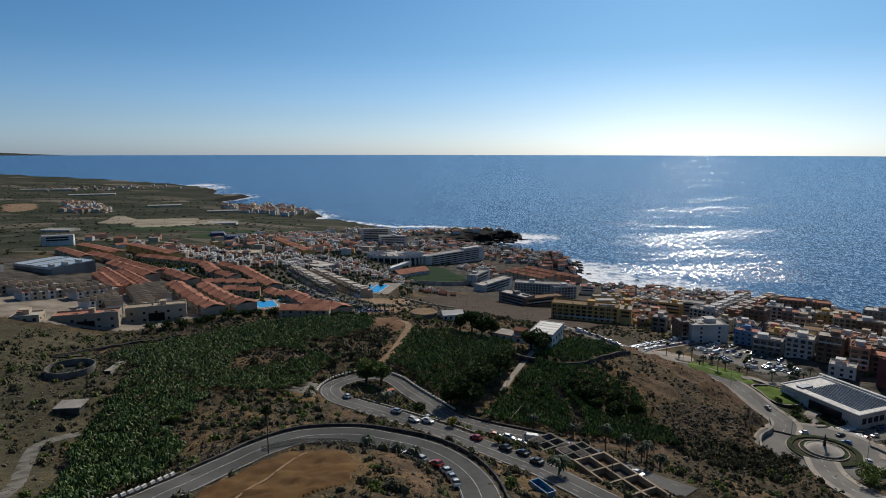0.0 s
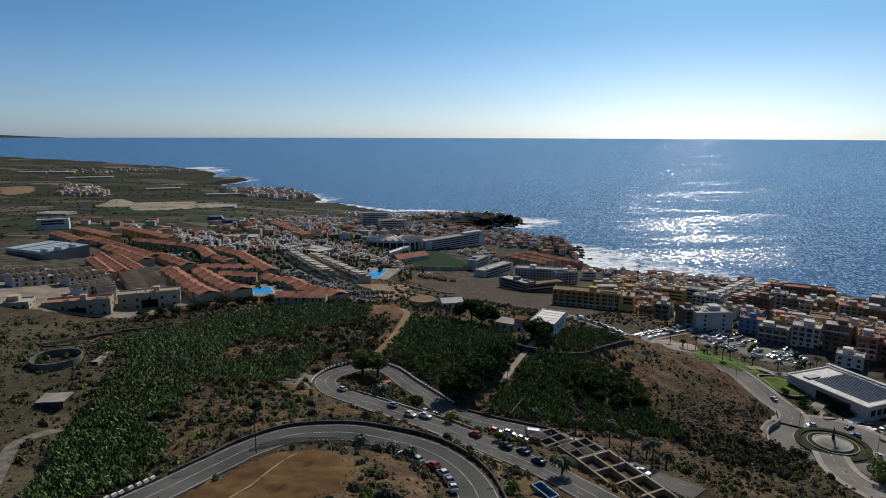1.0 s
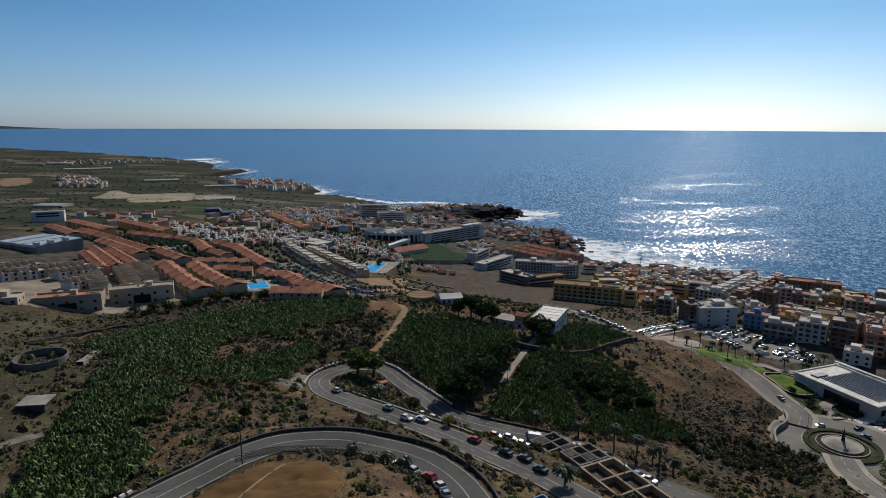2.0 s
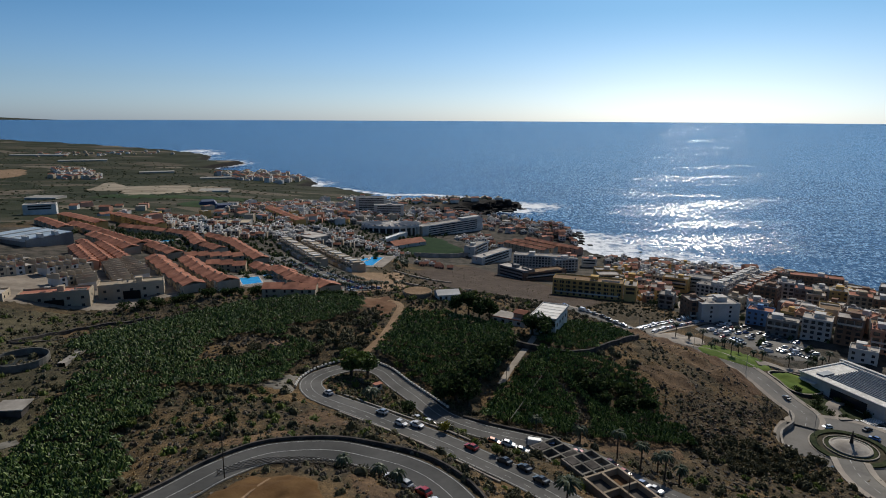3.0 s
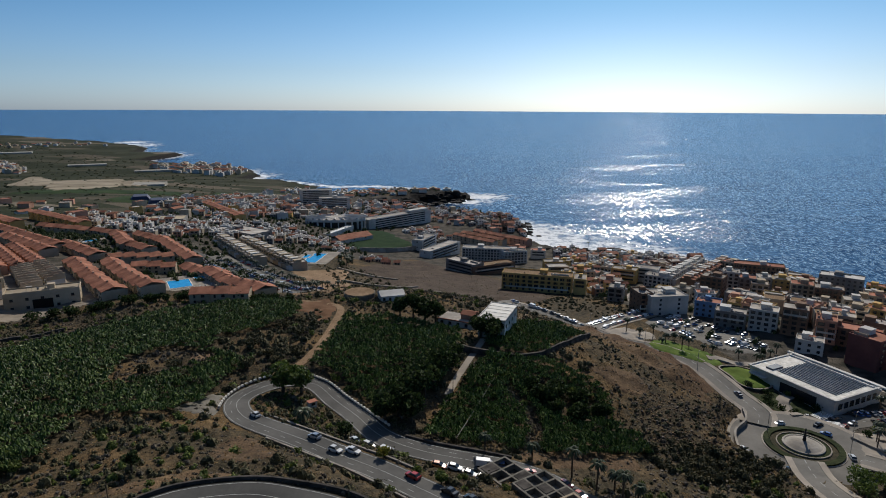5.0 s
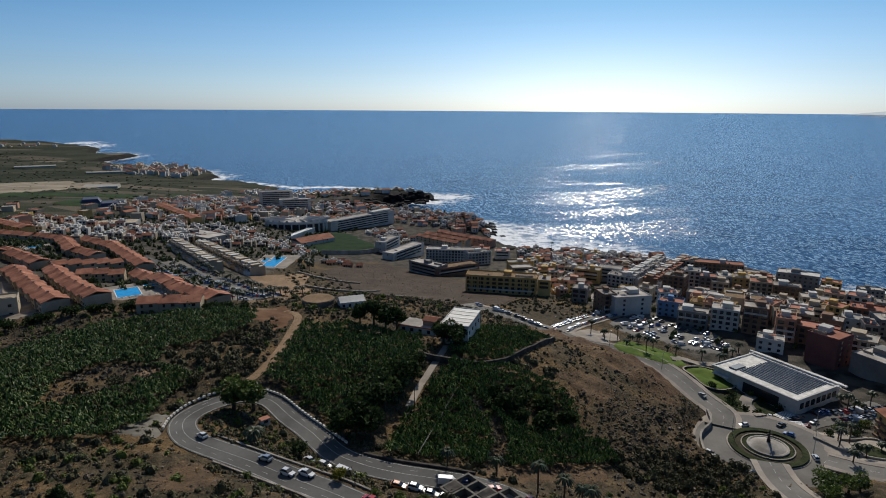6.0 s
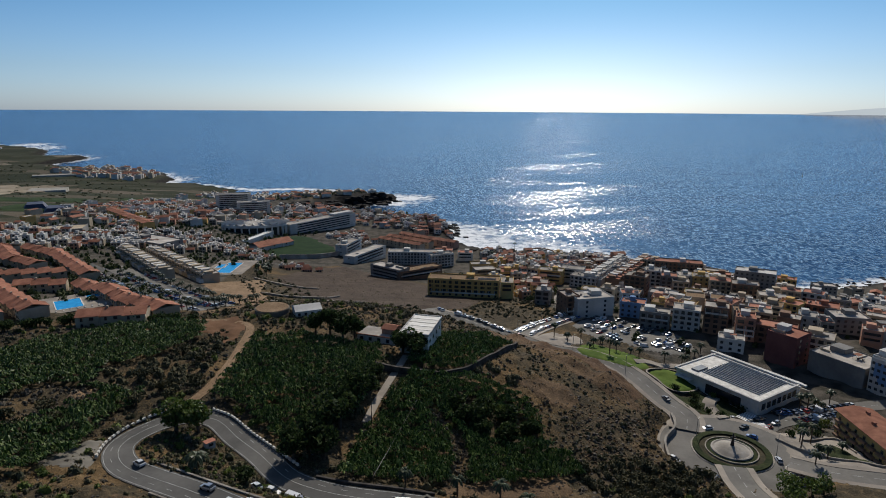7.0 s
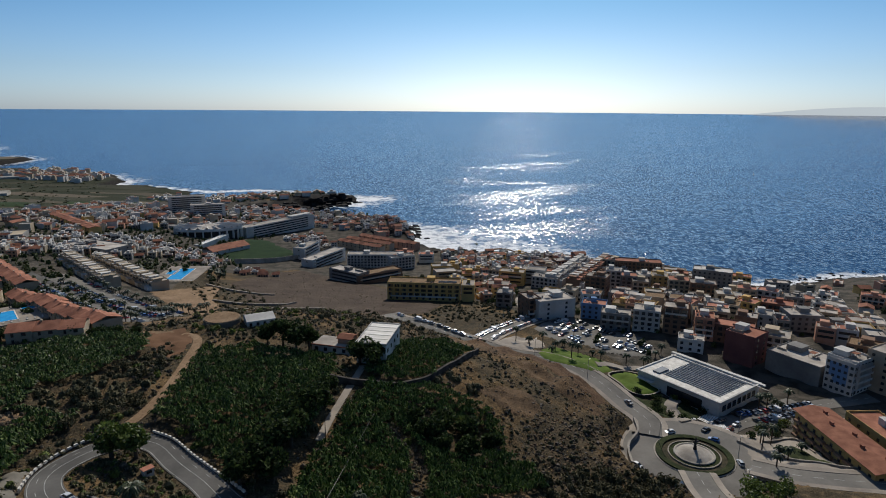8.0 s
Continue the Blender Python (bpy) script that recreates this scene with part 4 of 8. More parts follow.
def banana_leaves():
    """One banana plant: drooping leaves in a whorl, each folded along its rib."""
    V = []
    n = R8.randint(8, 11)
    for k in range(n):
        a = 2 * math.pi * (k + R8.uniform(-0.3, 0.3)) / n
        L, w, up = R8.uniform(1.0, 1.8), R8.uniform(0.2, 0.32), R8.uniform(0.3, 1.5)
        c, s = math.cos(a), math.sin(a)
        pts = [(0.1, 1.9, 0.12), (L * 0.5, 1.9 + up * 0.8, w), (L * 0.95, 1.9 + up * 0.35, w * 0.5)]
        for (r0, z0, w0), (r1, z1, w1) in zip(pts[:-1], pts[1:]):
            for side in (1, -1):
                V.append([(r0 * c, r0 * s, z0 + 0.05), (r1 * c, r1 * s, z1 + 0.05), (r1 * c - side * w1 * s, r1 * s + side * w1 * c, z1 - 0.1), (r0 * c - side * w0 * s, r0 * s + side * w0 * c, z0 - 0.1)])
    return np.array(V)


def clump(n, r, h, leaf, low=0.15, flat=0.6, bodies=2):
    """A leafy mass: quads spread through an uneven dome."""
    lobes = R8.uniform(-0.45, 0.45, (4, 2)) * r
    V = []
    for cx, cy in lobes[:bodies]:
        q = R8.uniform(0.42, 0.58)
        ring = [[np.array([cx + r * q * k * math.cos(a) * R8.uniform(0.8, 1.15), cy + r * q * k * math.sin(a) * R8.uniform(0.8, 1.15), low * 0.3 + h * z * R8.uniform(0.9, 1.1)]) for a in (0, 1.257, 2.513, 3.77, 5.027)] for k, z in ((1.05, 0.0), (0.85, 0.5), (0.3, 0.8))]
        for lo, hi in zip(ring[:-1], ring[1:]):
            V += [[lo[i], lo[(i + 1) % 5], hi[(i + 1) % 5], hi[i]] for i in range(5)]
        V += [[ring[2][0], ring[2][1], ring[2][2], ring[2][3]]]
    for k in range(n):
        c = lobes[R8.randint(4)]
        a, b = R8.uniform(0, 2 * math.pi), math.acos(R8.uniform(0, 1))
        q = R8.uniform(0.65, 1.0)
        p = np.array([c[0] + 0.65 * r * q * math.sin(b) * math.cos(a), c[1] + 0.65 * r * q * math.sin(b) * math.sin(a), low + h * q * math.cos(b)])
        u, v = R8.normal(size=3), R8.normal(size=3)
        u[2] *= flat
        u /= np.linalg.norm(u)
        v -= u * (u @ v)
        v /= np.linalg.norm(v)
        s = leaf * R8.uniform(0.6, 1.3)
        V.append([p - u * s, p - v * s * 0.55, p + u * s, p + v * s * 0.55])
    return np.array(V)


def sow(name, templates, X, Y, mat, label, category, size=(0.8, 1.2), sink=0.1, group=""):
    """One mesh of many plants on the ground."""
    Z = ground(X, Y)
    out = []
    which = R8.randint(0, len(templates), len(X))
    for t, V in enumerate(templates):
        k = np.where(which == t)[0]
        if not len(k):
            continue
        a, s = R8.uniform(0, 2 * math.pi, len(k)), R8.uniform(*size, len(k))
        c, q = np.cos(a), np.sin(a)
        P = V.reshape(-1, 3)
        W = np.empty((len(k), len(P), 3))
        W[..., 0] = X[k, None] + s[:, None] * (c[:, None] * P[:, 0] - q[:, None] * P[:, 1])
        W[..., 1] = Y[k, None] + s[:, None] * (q[:, None] * P[:, 0] + c[:, None] * P[:, 1])
        W[..., 2] = Z[k, None] - sink + s[:, None] * P[:, 2]
        out.append(W.reshape(-1, 3))
    V = np.concatenate(out)
    return tagged(new(name, np_mesh(name, V, np.arange(len(V)).reshape(-1, 4), mat)), label, category, group, "stuff")


BANANA_SETS = [banana_leaves() for _ in range(8)]
BARE = [(-84, 227.8), (-87.8, 243), (-86.8, 253), (-81.8, 262), (-72.8, 266.5), (-61, 260.3), (-59.6, 253), (-65.7, 245.4), (-71.8, 236), (-77, 230)]
FIELD_L = [(-76, 100), (-81, 118), (-103, 158), (-105, 172), (-113, 203), (-113, 222), (-134, 234), (-139, 256), (-132, 286), (-112, 308), (-88, 324), (-66, 338), (-50, 336), (-38, 326), (-34, 299),
           (-40, 262), (-52, 239), (-52, 219), (-61, 206), (-82, 207), (-79, 181), (-84, 172), (-68, 149), (-62, 125), (-60, 104)]
FIELD_M = [(-16, 302), (6, 307), (34, 290), (33, 272), (27, 250), (20, 236), (10, 226), (4, 214), (-4, 226), (-11, 239), (-24, 252), (-20, 270)]
FIELD_R = [(50, 300), (64, 312), (84, 318), (95, 306), (80, 286), (68, 271), (50, 268), (44, 276)]
FIELD_S = [(27, 234), (31, 243), (37, 257), (44, 264), (56, 264), (70, 264), (83, 250), (84, 238), (80, 226), (86, 222), (88, 210), (62, 203), (45, 200), (14, 201), (20, 222)]
STRIP = [(48, 199), (53, 214), (54, 228), (48, 242), (44, 240), (49, 226), (47, 212), (42, 200)]
DARKGAP = [(52, 240), (60, 248), (78, 242), (82, 230), (70, 226), (56, 229)]
BAND = [(-62.8, 262), (-62.8, 279.9), (-48, 284), (-43, 296), (-34, 312), (-26, 322), (-28, 262), (-36, 258), (-50, 255)]
for poly, holes in ((FIELD_L, (BARE, BAND)), (FIELD_M, ()), (FIELD_R, ()), (FIELD_S, (DARKGAP, STRIP))):
    X, Y = scatter(poly, 1.75, 0.4, holes, 3.0)
    sow("banana_field", BANANA_SETS, X, Y, BANANA, "dense field of dark green banana plants", "crop field", (0.85, 1.3))

CLUMPS = [clump(22, 1.0, 0.75, 0.14) for _ in range(9)]
BIG = [clump(60, 1.6, 1.4, 0.2) for _ in range(6)]
TUFTS = [clump(14, 0.8, 0.4, 0.2, 0.02, 0.3, 0) for _ in range(6)]
SLOPE = [(-105, 92), (-60, 92), (110, 92), (150, 150), (150, 205), (138, 235), (150, 270), (140, 312), (115, 335), (85, 372), (60, 395), (40, 420), (-20, 372), (-60, 360), (-170, 345), (-220, 310), (-200, 250)]
CROPS = (FIELD_L, FIELD_M, FIELD_R, [(-38, 137), (-27, 138), (-19, 128), (-18, 106), (-28, 96), (-43, 92), (-48, 106)], DIRT)
RIDGE = [(100, 330), (112, 312), (122, 303), (131, 278), (146, 276), (146, 292), (133, 316), (112, 333)]


def thin(X, Y, low_, high, seed):
    """Keeps plants in drifts: fewer in the gaps, more in the thick of them."""
    k = np.sin(X * 0.11 + seed + 2 * np.sin(Y * 0.07 + seed)) * np.sin(Y * 0.13 + np.sin(X * 0.09) * 1.5)
    return R8.uniform(size=len(X)) < np.where(k > 0, high, low_)


GREYSCRUB = leafy("grey_scrub_leaf", ((0.04, 0.035, 0.027), (0.075, 0.064, 0.048), (0.12, 0.10, 0.073), (0.18, 0.15, 0.11)), 0.85, 0.15, 0.1)
OPEN = tuple(TANS) + (RIDGE,)
X, Y = scatter(SLOPE, 2.5, 0.5, CROPS + OPEN, 1.0)
k = thin(X, Y, 0.15, 0.85, 0.0) & ~((X > 84) & (Y > 225) & (R8.uniform(size=len(X)) < 0.15))
sow("scrub", CLUMPS, X[k], Y[k], SCRUB, "sparse olive-brown scrub bushes on dry slopes", "scrub", (0.25, 1.6))
X, Y = scatter(SLOPE, 2.6, 0.5, CROPS + OPEN, 1.0)
k = thin(X, Y, 0.2, 0.85, 2.0)
sow("scrub", CLUMPS, X[k], Y[k], GREYSCRUB, "dry grey-brown scrub bushes on the slopes", "scrub", (0.25, 1.4))
X, Y = scatter(SLOPE, 6.5, 0.5, CROPS + OPEN, 2.0)
k = thin(X, Y, 0.25, 0.9, 4.0) & ~((X > 84) & (Y > 225))
sow("bushes", BIG, X[k], Y[k], SCRUB, "large dark tangled bushes on the dry slope", "bush", (0.7, 1.7))
for q in TANS:
    X, Y = scatter(q, 1.7, 0.5, (), 1.0)
    if len(X):
        sow("dry_grass", TUFTS, X, Y, DRY, "tufts of straw-coloured grass on bare earth", "grass", (0.25, 0.8))
    X, Y = scatter(q, 1.8, 0.5, (), 1.0)
    k = thin(X, Y, 0.2, 0.75, 3.0)
    if k.any():
        sow("scrub", CLUMPS, X[k], Y[k], GREYSCRUB, "scattered scrub on bare tan earth", "scrub", (0.25, 0.95))
X, Y = scatter(SLOPE, 2.2, 0.5, CROPS + (RIDGE,), 0.5)
k = np.sin(X * 0.13 + 2 * np.sin(Y * 0.06)) * np.sin(Y * 0.11 + np.sin(X * 0.09)) > -0.15
X, Y = X[k], Y[k]
sow("dry_grass", TUFTS, X, Y, DRY, "tufts of straw-coloured dry grass", "grass", (0.4, 1.3))
X, Y = scatter(SLOPE, 9.0, 0.5, CROPS + OPEN, 1.5)
k = ~((X > 60) & (Y > 205)) & thin(X, Y, 0.3, 1.0, 1.0)
sow("green_bushes", [clump(70, 1.6, 1.4, 0.3) for _ in range(5)], X[k], Y[k], GREENBUSH, "yellow-green euphorbia bushes among dry scrub", "bush", (0.6, 1.5))
X, Y = scatter([(-60, 345), (-20, 372), (60, 395), (100, 440), (140, 400), (170, 400), (130, 480), (80, 560), (30, 640), (-20, 560), (-60, 560), (-30, 440)], 6.0, 0.5, (), 2.0)
sow("scrub", CLUMPS, X, Y, SCRUB, "sparse low scrub on the bare brown field", "scrub", (0.4, 1.2))
X, Y = scatter([(-40, 400), (-10, 372), (60, 395), (90, 410), (20, 445), (-20, 560), (-60, 560), (-34, 470)], 9.0, 0.5, (), 2.0)
sow("bushes", BIG, X, Y, SCRUB, "dark bushes on the terraced waste ground", "bush", (0.6, 1.6))
X, Y = scatter([(60, 398), (98, 408), (118, 440), (140, 470), (165, 440), (165, 400), (130, 380), (100, 388)], 3.4, 0.5, (), 2.0)
k = thin(X, Y, 0.25, 0.85, 5.0)
sow("bushes", BIG, X[k], Y[k], SCRUB, "dark scrub on the broken slope above the street", "bush", (0.4, 1.2))
X, Y = scatter(BAND, 3.4, 0.5, (), 1.0)
sow("bushes", BIG, X, Y, SCRUB, "dark bushes between two banana fields", "bush", (0.7, 1.7))
X, Y = scatter(STRIP, 1.5, 0.5, (), 1.0)
sow("scrub", CLUMPS, X, Y, GREYSCRUB, "pale dry scrub in a strip across the banana field", "scrub", (0.5, 1.3))
X, Y = scatter(BARE, 2.0, 0.5, (), 1.0)
k = R8.uniform(size=len(X)) < 0.8
sow("scrub", CLUMPS, X[k], Y[k], GREYSCRUB, "dry grey scrub on the bare plot", "scrub", (0.6, 1.6))


def stones(n_templates):
    out = []
    for _ in range(n_templates):
        q = R8.uniform(0.6, 1.1, 8)
        b = np.array([(-1, -1, -0.3), (1, -1, -0.3), (1, 1, -0.3), (-1, 1, -0.3), (-0.7, -0.7, 0.8), (0.7, -0.7, 0.8), (0.7, 0.7, 0.8), (-0.7, 0.7, 0.8)]) * q[:, None] * 0.5
        out.append(np.array([[b[i] for i in f] for f in ((4, 5, 6, 7), (0, 1, 5, 4), (1, 2, 6, 5), (2, 3, 7, 6), (3, 0, 4, 7))]))
    return out


X, Y = scatter([(96.5, 246.8), (107.8, 256), (120.5, 258.1), (130, 250), (130, 236), (122, 222), (110.5, 214), (98.8, 212), (91.9, 223.8), (91.2, 234)], 1.25, 0.5, (), 1.0)
k = R8.uniform(size=len(X)) < 0.75
sow("rocks", stones(8), X[k], Y[k], worn("brown_rock", (0.06, 0.042, 0.028), (0.17, 0.12, 0.08), 0.3, 1.6, 0.95, 0.1, islands=0.4), "brown boulders strewn down the steep slope", "rocks", (0.3, 1.2))
X, Y = scatter([(60, 170), (100, 185), (128, 205), (134, 240), (146, 268), (128, 290), (100, 262), (90, 240), (88, 215)], 2.4, 0.5, (), 1.0)
k = R8.uniform(size=len(X)) < 0.6
sow("rocks", stones(8), X[k], Y[k], ROCKS, "loose dark volcanic rocks on the steep slope", "rocks", (0.4, 1.5))
X, Y = scatter(SLOPE, 3.6, 0.5, CROPS, 1.0)
sow("rocks", stones(8), X, Y, ROCKS, "scattered dark stones on the dry slope", "rocks", (0.25, 1.0))
X, Y = scatter([(-140, 150), (-112, 160), (-118, 200), (-150, 215), (-170, 190)], 2.2, 0.5, (), 1.0)
sow("rocks", stones(8), X, Y, worn("pale_rock", (0.12, 0.11, 0.095), (0.24, 0.22, 0.19), 0.3, 1.6, 0.95, 0.05, islands=0.4), "pale rubble spread down the slope", "rocks", (0.3, 0.9))
SHORE_ROCK = worn("black_lava_rock", (0.008, 0.008, 0.008), (0.035, 0.032, 0.03), 0.1, 0.5, 0.9, 0.3, islands=0.4)
for line, n, spread, size, sink in (([(-40, 1140), (20, 1122), (70, 1136), (98, 1166), (134, 1186)], 120, 9, (7, 17), 1.0), ([(60, 1150), (100, 1180), (130, 1196), (142, 1210)], 70, 9, (6, 14), 1.0), ([(150, 1200), (166, 1197)], 6, 3, (4, 7), 0.5),
                                    ([(150, 872), (190, 858), (204, 930), (186, 958)], 70, 7, (5, 12), 1.0), ([(194, 752), (216, 742), (244, 735)], 40, 6, (3, 7), 0.5), ([(300, 705), (345, 645), (400, 597)], 40, 6, (2, 5), 0.5), ([(505, 556), (560, 562), (600, 566), (640, 556)], 40, 8, (2, 5), 0.3)):
    run = smooth_line(line, 4.0)
    pick = R8.randint(0, len(run), n)
    X, Y = run[pick, 0] + R8.normal(size=n) * spread, run[pick, 1] + R8.normal(size=n) * spread
    rows = stones(6)
    Z = np.clip(np.minimum(land_height(X, Y), 14), 0, None)
    V = np.concatenate([(rows[R8.randint(6)] * R8.uniform(*size) * np.array([1, 1, R8.uniform(0.5, 1.1)]) + np.array([x, y, z - sink])).reshape(-1, 3) for x, y, z in zip(X, Y, Z)])
    tagged(new("shore_rocks", np_mesh("shore_rocks", V, np.arange(len(V)).reshape(-1, 4), SHORE_ROCK)), "jagged black lava rocks at the water's edge", "rocks", kind="stuff")
VERGE = [(-38, 214), (-40, 224), (-34, 233), (-26, 236), (-19, 230), (-13, 219), (-6, 208), (0, 199), (6, 194), (10, 190), (14, 176), (0, 186), (-14, 198)]
X, Y = scatter(VERGE, 1.5, 0.5, (), 0.6)
k = R8.uniform(size=len(X)) < 0.6
sow("verge_shrubs", CLUMPS, X[k], Y[k], SCRUB, "tangled dark shrubs on the verge inside the bend", "shrubs", (0.6, 1.5))
X, Y = scatter(VERGE, 3.2, 0.5, (), 0.6)
sow("verge_shrubs", CLUMPS, X, Y, GREENBUSH, "light green shrubs on the verge inside the bend", "shrubs", (0.6, 1.4))
X, Y = scatter([(86, 206), (87.5, 214), (98.7, 219), (112, 220), (126, 224), (134, 212), (124, 196), (102, 196), (90, 199)], 3.4, 0.5, (), 1.0)
sow("dark_thicket", [clump(90, 2.2, 2.4, 0.45) for _ in range(4)], X, Y, SCRUB, "dark thicket at the foot of the slope", "shrubs", (0.6, 1.4))
X, Y = scatter([(-110, 100), (-60, 100), (-60, 160), (-84, 170), (-60, 205), (-45, 200), (-30, 180), (-20, 160), (-60, 150), (-80, 120)], 8.5, 0.5, (), 1.5)
sow("green_bushes", [clump(60, 1.6, 1.5, 0.34) for _ in range(5)], X, Y, GREENBUSH, "yellow-green bushes beside the banana field", "bush", (0.6, 1.3))


# ---- buildings ----
PANE = mesh_of("window", M().box(-0.5, -0.06, -0.5, 0.5, 0.06, 0.5), GLASS)
SLAB = {}
TANK = mesh_of("water_tank", M().tube(0, 0, 0, 1.2, 0.55, 0.5, 8), GREY)
FR = random.Random(11)
FRAME_WHITE = plain("white_frame_paint", (0.7, 0.69, 0.66), 0.5)


def put(mesh, parent, name, x, y, z, sx, sy, sz, turn=0.0):
    ob = new(name, mesh)
    ob.parent = parent
    ob.matrix_basis = pose(x, y, z, 0, 0, turn) @ Matrix.Diagonal((sx, sy, sz, 1))
    return ob


def cube_of(mat):
    if mat.name not in SLAB:
        SLAB[mat.name] = mesh_of("slab", M().box(-0.5, -0.5, -0.5, 0.5, 0.5, 0.5), mat)
    return SLAB[mat.name]


def parapet(m, x0, y0, x1, y1, z, h=0.9, t=0.25):
    m.box(x0, y0, z, x1, y0 + t, z + h).box(x0, y1 - t, z, x1, y1, z + h)
    return m.box(x0, y0 + t, z, x0 + t, y1 - t, z + h).box(x1 - t, y0 + t, z, x1, y1 - t, z + h)


def low(x, y, w, d, turn):
    """The lowest ground under a footprint."""
    c, s = math.cos(radians(turn)), math.sin(radians(turn))
    pts = [(x + c * u - s * v, y + s * u + c * v) for u in (-w / 2, 0, w / 2) for v in (-d / 2, 0, d / 2)]
    g = ground(np.array([p[0] for p in pts]), np.array([p[1] for p in pts]))
    return float(g.min()), float(g.mean())


COLOURS = {WHITE: "white", CREAM: "cream", OCHRE: "ochre", PINK: "salmon pink", GREY: "grey", BROWN: "brown", BLUE: "blue", MAROON: "dark maroon"}


def flat_building(x, y, w, d, floors, turn, wall, roof=ROOF_FLAT, label="", name="apartment_building", balconies=True, cols=3.6, sides=True, z=None, fh=3.0, hut=True, base=None, group="", fine=True):
    """A flat-roofed building: walls with a parapet, roof deck, windows floor by floor, balconies, a stair hut and tanks."""
    zl, zm = low(x, y, w, d, turn)
    z = zm if z is None else z
    h = floors * fh + 0.4
    b = thing(name, x, y, z, turn, label or f"{COLOURS.get(wall, 'pale')} flat-roofed town building of {floors} storeys", "building", group)
    foot = min(zl - z - 1.0, -1.0)
    body = M().tub(-w / 2, -d / 2, foot, w / 2, d / 2, h, FR.uniform(0.6, 1.1))
    part("wall", body, wall, b)
    deck = part("roof", M().box(-w / 2 + 0.26, -d / 2 + 0.26, h + 0.01, w / 2 - 0.26, d / 2 - 0.26, h + 0.15), roof, b)
    n = max(2, int(w / cols))
    for f in range(floors):
        zc = f * fh + 1.75
        if balconies and f:
            face = -d / 2
            bay = M().box(-w * 0.45, face - 1.15, f * fh - 0.05, w * 0.45, face - 0.01, f * fh + 0.12).box(-w * 0.45, face - 1.2, f * fh + 0.12, w * 0.45, face - 1.05, f * fh + 1.0)
            if fine:
                for k in range(n + 1):
                    u = (k / n - 0.5) * w * 0.89
                    bay.box(u - 0.1, face - 1.12, f * fh + 0.13, u + 0.1, face - 0.02, f * fh + fh - 0.1)
            part("balcony", bay, wall if FR.random() < 0.6 else WHITE, b)
            if fine:
                for k in range(n):
                    put(PANE, b, "window", (k + 0.5) * w / n - w / 2, -d / 2 - 0.02, zc + 0.1, w / n * FR.choice([0.5, 0.62, 0.7]), 1, 2.0)
            else:
                # One dark pane for the floor's windows and the balcony's shaded recess.
                put(PANE, b, "window", 0, -d / 2 - 0.02, zc + 0.25, w * 0.8, 1, 1.5)
        elif fine:
            for k in range(n):
                put(PANE, b, "window", (k + 0.5) * w / n - w / 2, -d / 2 - 0.02, zc, min(1.5, w / n * 0.5), 1, 1.5)
        elif f >= floors - 2:
            put(PANE, b, "window", 0, -d / 2 - 0.02, zc - 0.2, w * 0.7, 1, 1.8)
        if sides and (fine or f % 2):
            ns = max(1, int(d / (cols * (1.2 if fine else 2.2))))
            for sx in (1 if math.cos(radians(turn)) * (10 - x) + math.sin(radians(turn)) * (40 - y) > 0 else -1,):
                for k in range(ns):
                    put(PANE, b, "window", sx * (w / 2 + 0.02), (k + 0.5) * d / ns - d / 2, zc, 1.3, 1, 1.3, 90)
    if hut and (fine or FR.random() < 0.6):
        hw = min(w, d) * FR.uniform(0.25, 0.48)
        hx, hy = FR.uniform(-0.2, 0.2) * w, FR.uniform(0, 0.25) * d
        part("stair_hut", M().box(hx - hw / 2, hy - hw / 2, h + 0.15, hx + hw / 2, hy + hw / 2, h + 2.7).box(hx - hw / 2 - 0.15, hy - hw / 2 - 0.15, h + 2.7, hx + hw / 2 + 0.15, hy + hw / 2 + 0.15, h + 2.85), wall if FR.random() < 0.8 else WHITE, deck)
        for _ in range(FR.randint(0, 2) if fine else int(FR.random() < 0.3)):
            put(TANK, deck, "water_tank", FR.uniform(-0.4, 0.4) * w, FR.uniform(-0.42, 0.1) * d, h + 0.15, 1, 1, 1)
    if roof is not TERRACOTTA:
        for _ in range(FR.randint(1, 2) if fine else FR.randint(0, 1)):
            walls_up = M()
            u, v, run, high = FR.uniform(-0.4, 0.3) * w, FR.uniform(-0.4, 0.4) * d, FR.uniform(0.2, 0.5), FR.uniform(0.5, 1.3)
            if FR.random() < 0.5:
                walls_up.box(u, v, h + 0.15, min(u + run * w, w * 0.45), v + 0.22, h + 0.15 + high)
            else:
                walls_up.box(u, v, h + 0.15, u + 0.22, min(v + run * d, d * 0.45), h + 0.15 + high)
            part("roof_wall", walls_up, FR.choice([WHITE, WHITE, CREAM, wall]), deck)
        if fine and FR.random() < 0.6:
            u, v, aw = FR.uniform(-0.35, 0.05) * w, FR.uniform(-0.3, 0.1) * d, FR.uniform(2.2, 4.0)
            shade = M().box(u, v, h + 2.3, u + aw, v + aw * 0.8, h + 2.42)
            for a_, b_ in ((0.1, 0.1), (aw - 0.2, 0.1), (aw - 0.2, aw * 0.8 - 0.2), (0.1, aw * 0.8 - 0.2)):
                shade.box(u + a_, v + b_, h + 0.15, u + a_ + 0.1, v + b_ + 0.1, h + 2.3)
            part("awning", shade, FR.choice([TERRACOTTA, WHITE, ROOF_FLAT, BROWN]), deck)
    return b


